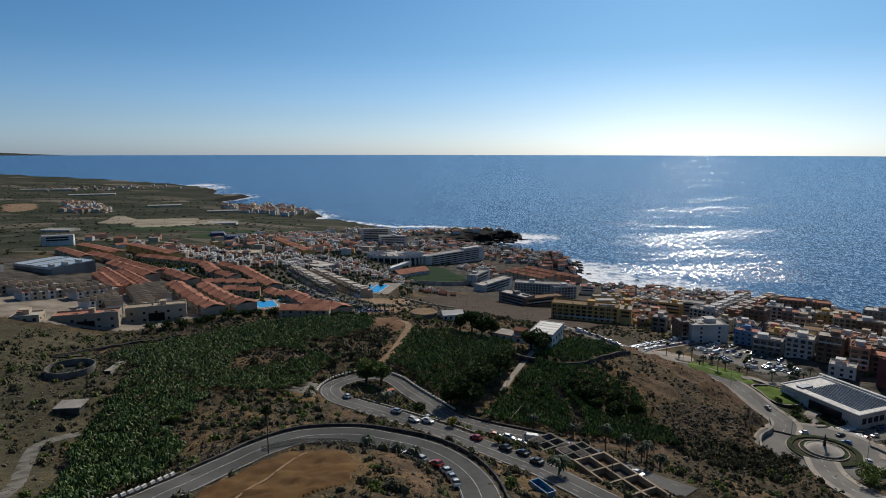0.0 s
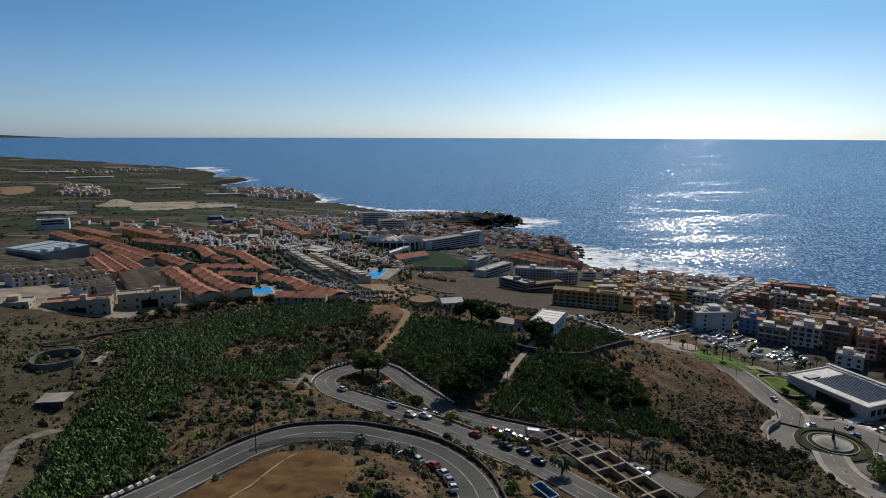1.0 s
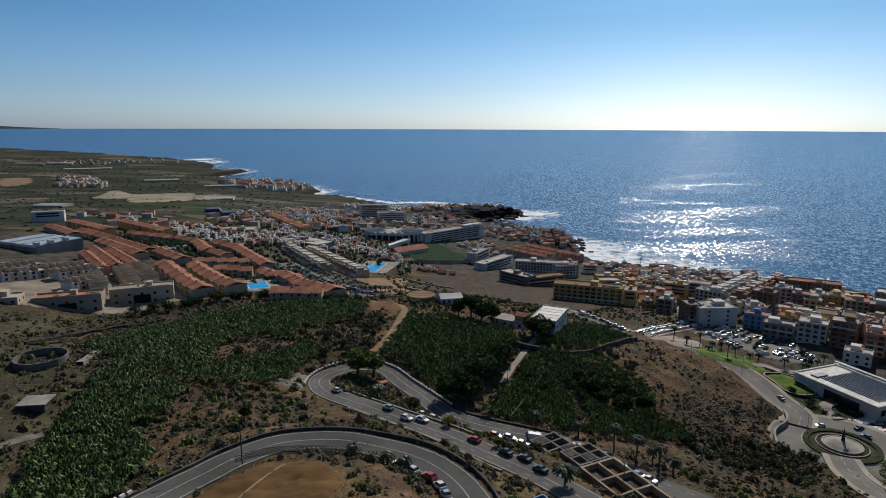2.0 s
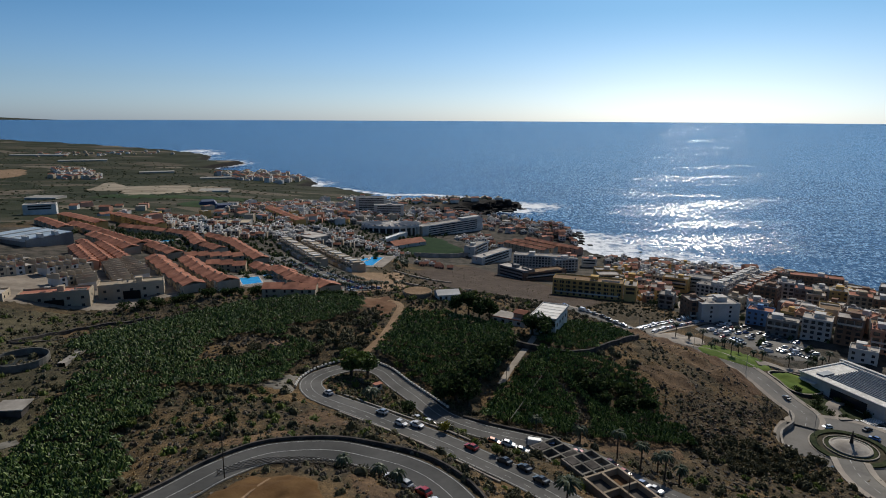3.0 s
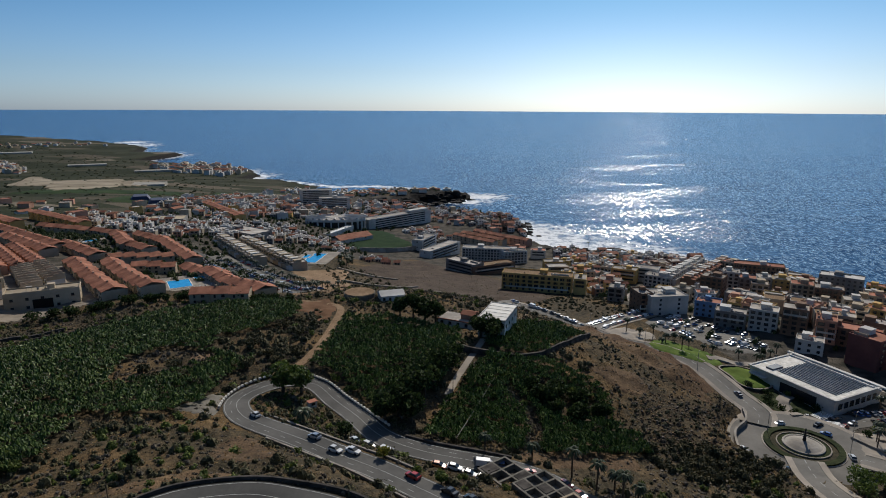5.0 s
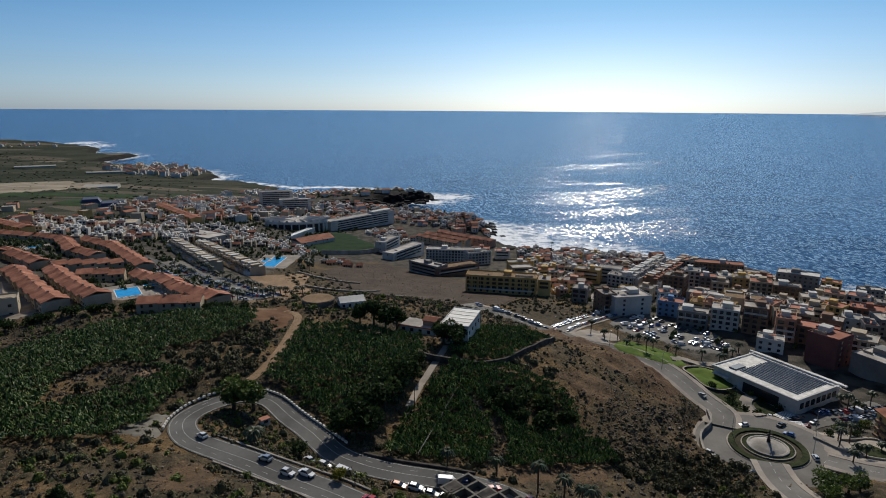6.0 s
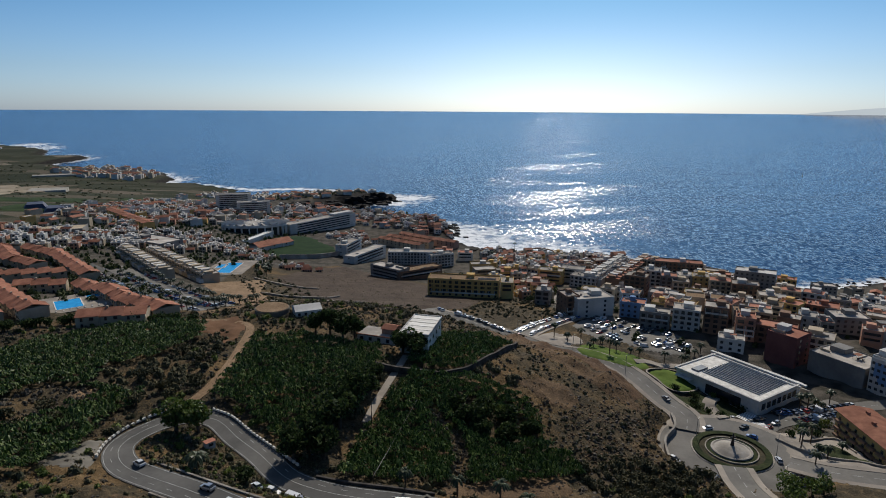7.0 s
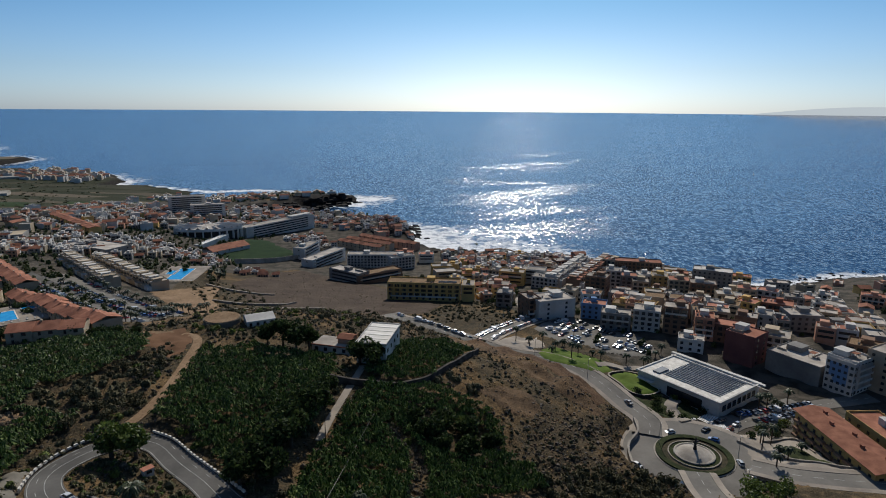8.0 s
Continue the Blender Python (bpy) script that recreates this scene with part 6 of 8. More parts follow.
# stepped white terraces with fins
FIN = mesh_of("party_wall", M().box(-0.2, -5.0, 0, 0.2, 5.0, 2.2).box(-0.2, -5.0, 2.2, 0.2, 1.0, 3.4), CREAM)
for x0, y0, x1, y1 in ((-240, 384, -228, 412), (-252, 392, -242, 420), (-222, 366, -214, 390), (-204, 368, -222, 392), (-190, 380, -218, 418), (-186, 396, -216, 430), (-262, 366, -250, 388), (-276, 380, -266, 408), (-290, 372, -280, 398)):
    L = math.hypot(x1 - x0, y1 - y0)
    tr = math.degrees(math.atan2(y1 - y0, x1 - x0))
    n = int(L / 4.6)
    row = thing("terraced_houses", (x0 + x1) / 2, (y0 + y1) / 2, 0, tr, "stepped cream terraces with pale party walls", "house")
    for k in range(n):
        t = (k + 0.5) / n
        zl, z = low(x0 + (x1 - x0) * t, y0 + (y1 - y0) * t, 5, 10, tr)
        xx = -L / 2 + (k + 0.5) * L / n
        part("wall", M().box(xx - L / n / 2 + 0.05, -4.6, zl - 1, xx + L / n / 2 - 0.05, 4.6, z + 5.4), CREAM if k % 3 else WHITE, row)
        part("terrace", M().box(xx - L / n / 2 + 0.3, -4.4, z + 5.41, xx + L / n / 2 - 0.3, 4.4, z + 5.5), ROOF_FLAT if k % 3 else ROOF_RED, row)
        part("party_wall", FIN, None, row).location = (xx - L / n / 2, 0, z + 5.0)
        for f in range(2):
            put(PANE, row, "window", xx, 4.63 if x1 < x0 else -4.63, z + f * 2.7 + 1.5, 1.6, 1, 1.5)
# white end blocks above the banana field
flat_building(-207, 344, 34, 11, 2, 18, CREAM, ROOF_RED, "cream end block with a dark garage opening", "house", balconies=False, z=72.5, fh=4.3, cols=6)
flat_building(-178, 368, 34, 11, 2, 22, CREAM, CREAM, "cream end block with a bare courtyard wall", "house", balconies=False, z=71, fh=4.4, cols=6)
flat_building(-232, 330, 14, 12, 3, 18, CREAM, ROOF_FLAT, "cream three-storey corner house", "house", balconies=False, z=75)
for q in [o for o in bpy.data.objects if o.parent is None and o.get("label", "").startswith("cream end block")]:
    # Dark panel on the wall face; the opening's shade is put into its colour.
    part("garage_opening", M().box(-4.5, -5.9, 0.4, 4.5, -5.45, 5.6), plain("shaded_opening", (0.02, 0.018, 0.016), 0.8), q)
gh = thing("sports_hall", -326, 503, at(-326, 503), -24, "low hall with a glazed pale green roof", "hall")
part("wall", M().box(-24, -19, -4, 24, 19, 7), GREY, gh)
GREENROOF = worn("glazed_roof", (0.26, 0.31, 0.34), (0.38, 0.43, 0.46), 0.1, 0.8, 0.4, 0.01)
for k in range(6):
    part("roof_bay", M().box(-23.5 + k * 7.9, -18.6, 7.0, -23.5 + k * 7.9 + 7.4, 18.6, 7.5), GREENROOF, gh)
part("roof_rib", M().box(-9, -18.8, 7.5, -8, 18.8, 8.1), WHITE, gh)
part("roof_rib", M().box(7, -18.8, 7.5, 8, 18.8, 8.1), WHITE, gh)
part("fascia", M().box(-24.2, -19.4, 5.6, 24.2, -19.05, 7.6), WHITE, gh)
part("fins", M().box(20, -19, 7, 26, -17, 10).box(20, -8, 7, 26, -6, 10).box(20, 4, 7, 26, 6, 10), WHITE, gh)


# pools
LOUNGER = mesh_of("lounger", M().box(0, 0, 0.18, 0.7, 1.4, 0.3).add([(0, 1.4, 0.18), (0.7, 1.4, 0.18), (0.7, 2.0, 0.6), (0, 2.0, 0.6), (0, 1.4, 0.3), (0.7, 1.4, 0.3), (0.7, 1.95, 0.7), (0, 1.95, 0.7)], [(0, 1, 2, 3), (7, 6, 5, 4), (0, 3, 7, 4), (1, 5, 6, 2)]).box(0.05, 0.1, 0, 0.12, 0.17, 0.18).box(0.58, 0.1, 0, 0.65, 0.17, 0.18).box(0.05, 1.3, 0, 0.12, 1.37, 0.18).box(0.58, 1.3, 0, 0.65, 1.37, 0.18), WHITE)


def pool(name, cx, cy, outline, turn, label, deck=None):
    z = at(cx, cy)
    p = thing(name, cx, cy, z + 0.5, turn, label, "swimming pool")
    if deck:
        part("deck", M().box(-deck[0] / 2, -deck[1] / 2, -4.5, deck[0] / 2, deck[1] / 2, 0.0), PAVING, p)
    for x0, y0, x1, y1 in outline:
        part("water", M().box(x0, y0, -0.4, x1, y1, 0.08), POOL, p)
        cop = M()
        parapet(cop, x0 - 0.5, y0 - 0.5, x1 + 0.5, y1 + 0.5, -0.3, 0.5, 0.5)
        part("coping", cop, WHITEWASH, p)
    for k in range(10):
        part("lounger", LOUNGER, None, p).location = (-deck[0] / 2 + 2 + k * (deck[0] - 4) / 9, -deck[1] / 2 + 2.5, 0.02)


pool("swimming_pool", -116, 404, [(-10.5, -10, 1.5, 7), (5, 5, 11, 10)], 25, "bright blue pool on a pale terrace", (33, 32))
pool("swimming_pool", -244, 562, [(-5, -4, 5, 4)], 20, "small blue pool between terracotta houses", (20, 17))
pool("swimming_pool", -64, 590, [(-6, -18, 6, 16), (-12, -2, -5, 10)], -12, "turquoise hotel pool ringed by palms and loungers", (34, 50))
pool("swimming_pool", 234, 240, [(-4, -5, 4, 5)], -13, "blue hotel pool behind the ochre wing", (14, 16))

# hotels and larger blocks towards the coast
bh = flat_building(14, 896, 118, 17, 6, 42, WHITE, ROOF_FLAT, "long white seaside hotel with banded balconies", "hotel", fine=False, sides=False, z=8)
part("roof_vault", M().box(20, -6, 19.5, 58, 6, 21.5, 1.0), WHITE, bh)
dr = thing("hotel", -68, 850, 12, 0, "curved glazed hotel lobby ringed by white fins", "hotel")
dr.matrix_basis = pose(-68, 850, 12) @ Matrix.Diagonal((1.05, 0.5, 1.15, 1))
part("drum", M().tube(0, 0, -8, 15, 36, n=48), GREY, dr)
part("glazing", M().tube(0, 0, 1, 13, 36.4, n=48, cap=False), GLASS, dr)
part("base_band", M().tube(0, 0, -8, 1.0, 37.4, n=48), GREY, dr)
part("roof_rim", M().tube(0, 0, 13.6, 16.2, 38.4, 37.6, 48), WHITE, dr)
part("roof", M().tube(0, 0, 16.2, 17.6, 34, 22, 48), ROOF_FLAT, dr)
RIDGE_ROOF = mesh_of("roof_ridge", M().gable(14, -2.6, 37.5, 2.6, 16.0, 2.2, 0.2), WHITE)
for k in range(24):
    part("roof_ridge", RIDGE_ROOF, None, dr).matrix_basis = pose(0, 0, 0, 0, 0, k * 15.0)
FIN_TALL = mesh_of("fin", M().box(36.3, -0.6, -1.0, 38.3, 0.6, 14.6), WHITE)
for k in range(26):
    part("fin", FIN_TALL, None, dr).matrix_basis = pose(0, 0, 0, 0, 0, k * 360 / 26)
flat_building(112, 684, 58, 15, 5, -14, WHITE, ROOF_FLAT, "white five-storey hotel with rows of balconies", "hotel", fine=True, z=10, cols=3.4)
flat_building(136, 672, 26, 14, 5, 12, WHITE, ROOF_FLAT, "white hotel wing with a pale roof", "hotel", z=9)
flat_building(60, 704, 62, 14, 4, 52, WHITE, ROOF_FLAT, "white curved hotel with stepped balconies", "hotel", z=11, fine=False)
flat_building(44, 742, 40, 13, 4, 62, WHITE, ROOF_FLAT, "white hotel wing beside the football pitch", "hotel", z=13, fine=False)
flat_building(74, 596, 36, 14, 4, -50, GREY, ROOF_FLAT, "dark apartment block with shaded stepped balconies", fine=False, z=21)
flat_building(98, 592, 46, 14, 3, 22, BROWN, SAND, "brown apartment block with a tan roof terrace", fine=False, z=22)
flat_building(115, 478.5, 52, 15, 4, -20, OCHRE, SAND, "long ochre apartment block in its own shade", fine=True, z=40.6, cols=4.5)
flat_building(145, 468.5, 9, 16, 4, -20, OCHRE, ROOF_FLAT, "ochre end tower of the long block", fine=False, z=40.0, balconies=False)
flat_building(-117, 1050, 52, 16, 9, 6, WHITE, ROOF_FLAT, "white high hotel slab near the headland", "hotel", fine=False, z=14)
flat_building(-85, 1022, 48, 16, 6, 6, WHITE, ROOF_FLAT, "white hotel wing below the slab", "hotel", fine=False, z=14)
for seg in ((88, 812, 132, 762), (100, 826, 146, 776), (118, 838, 176, 770)):
    house_row(*seg, 11, 7, CREAM if seg[0] < 110 else PINK, 3, TERRACOTTA, "row of cream holiday apartments with red roofs")
stepped_block(-98, 518, -156, 628, 12, 6.5, CREAM, ROOF_FLAT, "long cream row of holiday apartments with stepped roofs")
stepped_block(-66, 512, -134, 632, 12, 6.5, CREAM, ROOF_FLAT, "long cream row of holiday apartments beside the pool")
flat_building(-150, 690, 60, 26, 2, -40, GREY, ROOF_FLAT, "low dark shopping centre with a pale deck roof", "shopping_centre", balconies=False, fine=False)
flat_building(-250, 738, 50, 28, 1, 8, GREY, CREAM, "low hall with a wide cream roof", "hall", balconies=False, fine=False, hut=False)
house_row(-60, 742, -24, 772, 22, 18, WHITE, 2, TERRACOTTA, "white hall with a red tiled roof", 4.0)
patch("football_pitch", [(-55, 782), (-17, 843), (32, 727), (-29, 676)], worn("pitch_turf", (0.012, 0.03, 0.012), (0.022, 0.045, 0.017), 0.1, 0.6, 0.95, 0.02), "dark green football pitch with a stand", step=6.0, lift=1.2)
flat_building(-60, 800, 8, 60, 1, -26, WHITE, FRAME_WHITE, "white grandstand beside the football pitch", "grandstand", balconies=False, fine=False, hut=False, sides=False)
wall_along("boundary_wall", [(-28, 676), (8, 700), (34, 726)], 5.0, 0.8, CONCRETE, "high concrete wall below the football pitch")
for x, y, n in ((166, 620, 3), (160, 585, 3), (176, 560, 3), (170, 700, 3), (150, 720, 3), (228, 540, 4), (206, 536, 4)):
    flat_building(x, y, FR.uniform(14, 22), 13, n, FR.uniform(-40, 0), FR.choice([WHITE, WHITE, CREAM, PINK, OCHRE]), FR.choice([ROOF_FLAT, ROOF_RED]), fine=False, group="town blocks")


# ordinary houses of the coastal quarter
def small_house(x, y, turn, w, d, fl, wall, pitched, label):
    zl, z = low(x, y, w, d, turn)
    b = thing("house", x, y, z, turn, label, "house", "coastal houses")
    h = fl * 2.9
    foot = min(zl - z - 1, -1)
    m = M().box(-w / 2, -d / 2, foot, w / 2, d / 2, h) if pitched else M().tub(-w / 2, -d / 2, foot, w / 2, d / 2, h, 0.7)
    if not pitched and FR.random() < 0.4:
        part("roof_room", M().box(-w * 0.2, -d * 0.1, h, w * 0.15, d * 0.3, h + 2.2), wall, b)
    part("wall", m, wall, b)
    part("roof", M().gable(-w / 2, -d / 2, w / 2, d / 2, h, 1.8) if pitched else M().box(-w / 2 + 0.26, -d / 2 + 0.26, h, w / 2 - 0.26, d / 2 - 0.26, h + 0.12), TERRACOTTA if pitched else FR.choice([ROOF_FLAT, ROOF_FLAT, ROOF_RED]), b)
    for f in range(fl - 1, fl) if y < 700 else ():
        put(PANE, b, "window", w * 0.05, -d / 2 - 0.02, f * 2.9 + 1.5, w * 0.55, 1, 1.3)


BUSY = [(-139, 381), (-62, 420), (-46, 612), (-66, 606), (30, 730), (60, 660), (130, 640), (150, 700), (180, 770), (150, 850), (60, 760), (70, 950), (-100, 830), (-110, 880), (-40, 800), (-180, 750), (-270, 745), (-330, 690), (-420, 690), (-340, 480), (-300, 400), (-200, 380)]
HOMES = [(-330, 700), (-280, 760), (-200, 770), (-110, 890), (-30, 880), (20, 960), (70, 1060), (60, 1090), (-20, 1130), (-110, 1000), (-160, 1120), (-230, 1230), (-280, 1100), (-330, 900)]
SPIT = [(-40, 1180), (60, 1175), (120, 1215), (90, 1290), (-20, 1350), (-120, 1330), (-200, 1370), (-230, 1290)]
CLIFF = [(80, 970), (90, 1030), (165, 945), (175, 860), (140, 850), (90, 930)]
FAR = [(-560, 1780), (-470, 1760), (-380, 1680), (-350, 1600), (-400, 1540), (-520, 1600), (-620, 1700)]
FAR2 = [(-984, 1567), (-1137, 1827), (-1057, 1805), (-907, 1665), (-843, 1534)]
SHORE = [(186, 570), (240, 545), (300, 560), (326, 620), (270, 680), (226, 728), (200, 745), (182, 700)]
EAST = [(300, 560), (345, 610), (400, 575), (470, 545), (560, 545), (640, 530), (640, 440), (560, 330), (430, 330), (400, 440), (330, 520)]
WESTS = [(-520, 860), (-380, 700), (-330, 760), (-380, 880)]
for poly, step, tall in ((HOMES, 31, 3), (CLIFF, 30, 3), (WESTS, 40, 2), (EAST, 36, 2), (SHORE, 22, 2)):
    X, Y = scatter(poly, step, 0.3, (), 3.0, False)
    for x, y in zip(X, Y):
        pitched = FR.random() < 0.3
        wall = FR.choice([WHITE, WHITE, WHITE, CREAM, CREAM, PINK, OCHRE])
        fl = FR.randint(1, tall)
        small_house(float(x), float(y), FR.choice([0, 15, -20, 40, 60]), FR.uniform(9, 17), FR.uniform(8, 12), fl, wall, pitched, f"{COLOURS[wall]} coastal house with a {'terracotta' if pitched else 'flat'} roof")
# farther settlements, too small to pick apart
for poly, step, tall in ((SPIT, 20, 2), (FAR, 18, 4), (FAR2, 19, 3), ([(-1500, 2300), (-1100, 2450), (-1000, 2350), (-1400, 2150)], 45, 2)):
    X, Y = scatter(poly, step, 0.35, (), 3.0, False)
    pile = {WHITE: M(), CREAM: M(), TERRACOTTA: M()}
    for x, y in zip(X, Y):
        z, w, d, h = at(x, y), FR.uniform(4, 8), FR.uniform(4, 6), 3 * FR.randint(1, tall)
        pile[FR.choice([WHITE, WHITE, CREAM])].box(x - w, y - d, z - 4, x + w, y + d, z + h)
        if FR.random() < 0.4:
            pile[TERRACOTTA].gable(x - w, y - d, x + w, y + d, z + h + 0.02, 2)
        else:
            pile[CREAM].box(x - w * 0.4, y - d * 0.4, z + h, x + w * 0.3, y + d * 0.5, z + h + 2.2)
    for mat, m in pile.items():
        if m.v:
            tagged(part("far_houses", m, mat), "cluster of small pale houses by the far shore", "houses", kind="stuff")


def close_houses(poly, step, label, tall=2, size=(2.6, 4.8), pitch=0.3, tints=(WHITE, CREAM, GREY, PINK)):
    """Small houses packed too closely to pick apart: walls, roofs and panes, one mesh each."""
    X, Y = scatter(poly, step, 0.38, (), 3.0)
    Z = ground(X, Y)
    pile, roofs, flats, panes = {t: M() for t in tints}, M(), M(), M()
    for x, y, z in zip(X, Y, Z):
        w, d, h = FR.uniform(*size), FR.uniform(*size) * 0.85, 2.9 * FR.randint(1, tall)
        x, y, z = float(x), float(y), float(z)
        pile[FR.choice(tints)].box(x - w, y - d, z - 3, x + w, y + d, z + h)
        if FR.random() < pitch:
            roofs.gable(x - w, y - d, x + w, y + d, z + h + 0.02, 1.4, 0.3)
        else:
            parapet(flats, x - w, y - d, x + w, y + d, z + h, 0.6, 0.25)
            flats.box(x - w * 0.4, y - d * 0.2, z + h, x + w * 0.3, y + d * 0.6, z + h + 2.0)
        for f in range(int(h / 2.8)):
            panes.box(x - w * 0.7, y - d - 0.08, z + f * 2.9 + 0.8, x - w * 0.1, y - d, z + f * 2.9 + 2.2)
            panes.box(x + w * 0.25, y - d - 0.08, z + f * 2.9 + 0.4, x + w * 0.6, y - d, z + f * 2.9 + 2.2)
    for mat, m in (*pile.items(), (TERRACOTTA, roofs), (WHITE, flats), (GLASS, panes)):
        if m.v:
            tagged(part("close_houses", m, mat), label, "houses", kind="stuff")


close_houses([(30, 975), (50, 1070), (85, 1048), (150, 985), (185, 915), (184, 830), (150, 852), (96, 905)], 12.5, "closely packed white villas on the low cliff")
close_houses([(-110, 895), (-30, 885), (20, 962), (58, 1075), (-20, 1125), (-160, 1110), (-250, 1180), (-290, 1050), (-320, 900), (-205, 785)], 15, "dense mixed low houses of the resort")
close_houses([(-330, 660), (-265, 630), (-205, 615), (-190, 640), (-196, 730), (-270, 765), (-340, 760)], 14, "dense low houses behind the terraced rows")
close_houses([(46, 765), (84, 800), (70, 880), (14, 846)], 11, "closely packed pink and white bungalows", 2, tints=(WHITE, PINK, CREAM))
close_houses([(-46, 640), (-30, 668), (-60, 740), (-110, 730), (-84, 680)], 11, "white pool bungalows among palms", 1, (2.4, 3.6))
close_houses([(178, 640), (196, 590), (236, 560), (300, 585), (320, 625), (262, 690), (215, 745), (196, 742)], 13, "stacked white houses above the shore", 2)
close_houses([(150, 470), (166, 452), (182, 470), (200, 500), (196, 545), (160, 560), (146, 520)], 12, "mixed low houses below the ochre block", 3, tints=(WHITE, CREAM, OCHRE, PINK))
close_houses([(-32, 620), (-8, 600), (14, 612), (-6, 640)], 9, "clustered pool-bar roofs beside the hotel pool", 1, (2.0, 3.2), 0.6, (BROWN, CREAM, PINK))
close_houses([(-230, 650), (-160, 640), (-110, 660), (-64, 700), (-120, 790), (-200, 790)], 11, "mixed grey and cream low buildings of the resort", 2, tints=(GREY, CREAM, WHITE, BROWN))
close_houses([(-420, 560), (-350, 470), (-310, 410), (-330, 380), (-420, 430), (-520, 560)], 17, "scattered pale houses on the upper edge of town", 2)


# ---- cars ----
def paint(name, c, metal=0.0):
    m, nt, p = material(name, 0.3, metal)
    p.inputs["Base Color"].default_value = (*c, 1)
    p.inputs["Coat Weight"].default_value = 0.6
    return m


PAINTS = {"white": paint("white_car_paint", (0.6, 0.6, 0.6)), "silver": paint("silver_car_paint", (0.42, 0.43, 0.45), 0.6), "black": paint("black_car_paint", (0.015, 0.015, 0.018)), "red": paint("red_car_paint", (0.35, 0.02, 0.015)),
          "blue": paint("blue_car_paint", (0.03, 0.10, 0.30)), "grey": paint("grey_car_paint", (0.14, 0.14, 0.15), 0.4), "orange": paint("orange_van_paint", (0.55, 0.15, 0.03))}
TYRE = plain("tyre_rubber", (0.012, 0.012, 0.012), 0.9)
LIGHTS = plain("lamp_lens", (0.5, 0.45, 0.4), 0.15)
WHEEL = mesh_of("wheel", M(), TYRE)
wv = M()
for k in range(10):
    a0, a1 = 2 * math.pi * k / 10, 2 * math.pi * (k + 1) / 10
    wv.add([(0.33 * math.cos(a0), -0.1, 0.33 * math.sin(a0)), (0.33 * math.cos(a1), -0.1, 0.33 * math.sin(a1)), (0.33 * math.cos(a1), 0.1, 0.33 * math.sin(a1)), (0.33 * math.cos(a0), 0.1, 0.33 * math.sin(a0)), (0, -0.1, 0), (0, 0.1, 0)], [(0, 1, 2, 3), (4, 1, 0), (5, 3, 2)])
WHEEL = mesh_of("wheel", wv, TYRE)


def loft(sections):
    """A body lofted from cross-sections (x, half width, low, high)."""
    m = M()
    for x, w, z0, z1 in sections:
        m.v += [(x, -w, z0), (x, -w, (z0 + z1) / 2 + 0.05), (x, -w * 0.86, z1), (x, w * 0.86, z1), (x, w, (z0 + z1) / 2 + 0.05), (x, w, z0)]
    for i in range(len(sections) - 1):
        a, b = i * 6, i * 6 + 6
        m.f += [(a + j, a + j + 1, b + j + 1, b + j) for j in range(5)] + [(a + 5, a, b, b + 5)]
    n = len(m.v)
    m.f += [(5, 4, 3, 2, 1, 0), tuple(range(n - 6, n))]
    return m


def make_car(kind, colour, near=True):
    L = {"hatchback": 4.1, "saloon": 4.5, "van": 5.2}[kind]
    c = thing("van" if kind == "van" else "car", 0, 0, -60, 0, f"{colour} {kind} standing on the asphalt", "van" if kind == "van" else "car", "cars")
    h = L / 2
    if kind == "van":
        body = loft([(-h, 0.88, 0.4, 1.95), (-h + 0.1, 0.95, 0.3, 2.05), (h - 1.5, 0.95, 0.3, 2.05), (h - 0.8, 0.93, 0.3, 1.25), (h - 0.1, 0.88, 0.32, 1.0), (h, 0.8, 0.45, 0.8)])
        cabin = loft([(h - 2.2, 0.965, 1.2, 1.75), (h - 1.5, 0.965, 1.2, 1.8), (h - 0.85, 0.94, 1.2, 1.27)])
    else:
        t = -h + (0.25 if kind == "hatchback" else 0.9)
        body = loft([(-h, 0.78, 0.4, 0.8), (-h + 0.12, 0.87, 0.28, 0.95), (-h + 0.9, 0.9, 0.26, 0.98), (h - 1.3, 0.9, 0.26, 0.95), (h - 0.25, 0.84, 0.28, 0.78), (h, 0.7, 0.4, 0.66)])
        cabin = loft([(t, 0.80, 0.9, 1.0), (t + 0.45, 0.76, 0.9, 1.4), (h - 1.95, 0.76, 0.9, 1.45), (h - 1.1, 0.80, 0.9, 0.98)])
        if not near:
            body.box(t + 0.42, -0.6, 1.4, h - 1.9, 0.6, 1.49, 0.06)
    part("body", body, PAINTS[colour], c)
    part("cabin_glass", cabin, GLASS, c)
    if kind != "van" and near:
        part("roof", M().box(t + 0.42, -0.6, 1.4, h - 1.9, 0.6, 1.49, 0.06), PAINTS[colour], c)
    if not near:
        return c
    for x in (-h + 0.75, h - 0.8):
        for y in (-0.82, 0.82):
            part("wheel", WHEEL, None, c).location = (x, y, 0.33)
    for y in (-0.6, 0.6):
        part("headlight", M().box(h - 0.12, y - 0.16, 0.58, h - 0.02, y + 0.16, 0.72), LIGHTS, c)
    return c


KINDS = [("hatchback", "white"), ("saloon", "white"), ("hatchback", "silver"), ("saloon", "grey"), ("saloon", "black"), ("hatchback", "red"), ("hatchback", "blue"), ("van", "white"), ("saloon", "silver"), ("van", "orange"), ("saloon", "red")]
MODELS = {}


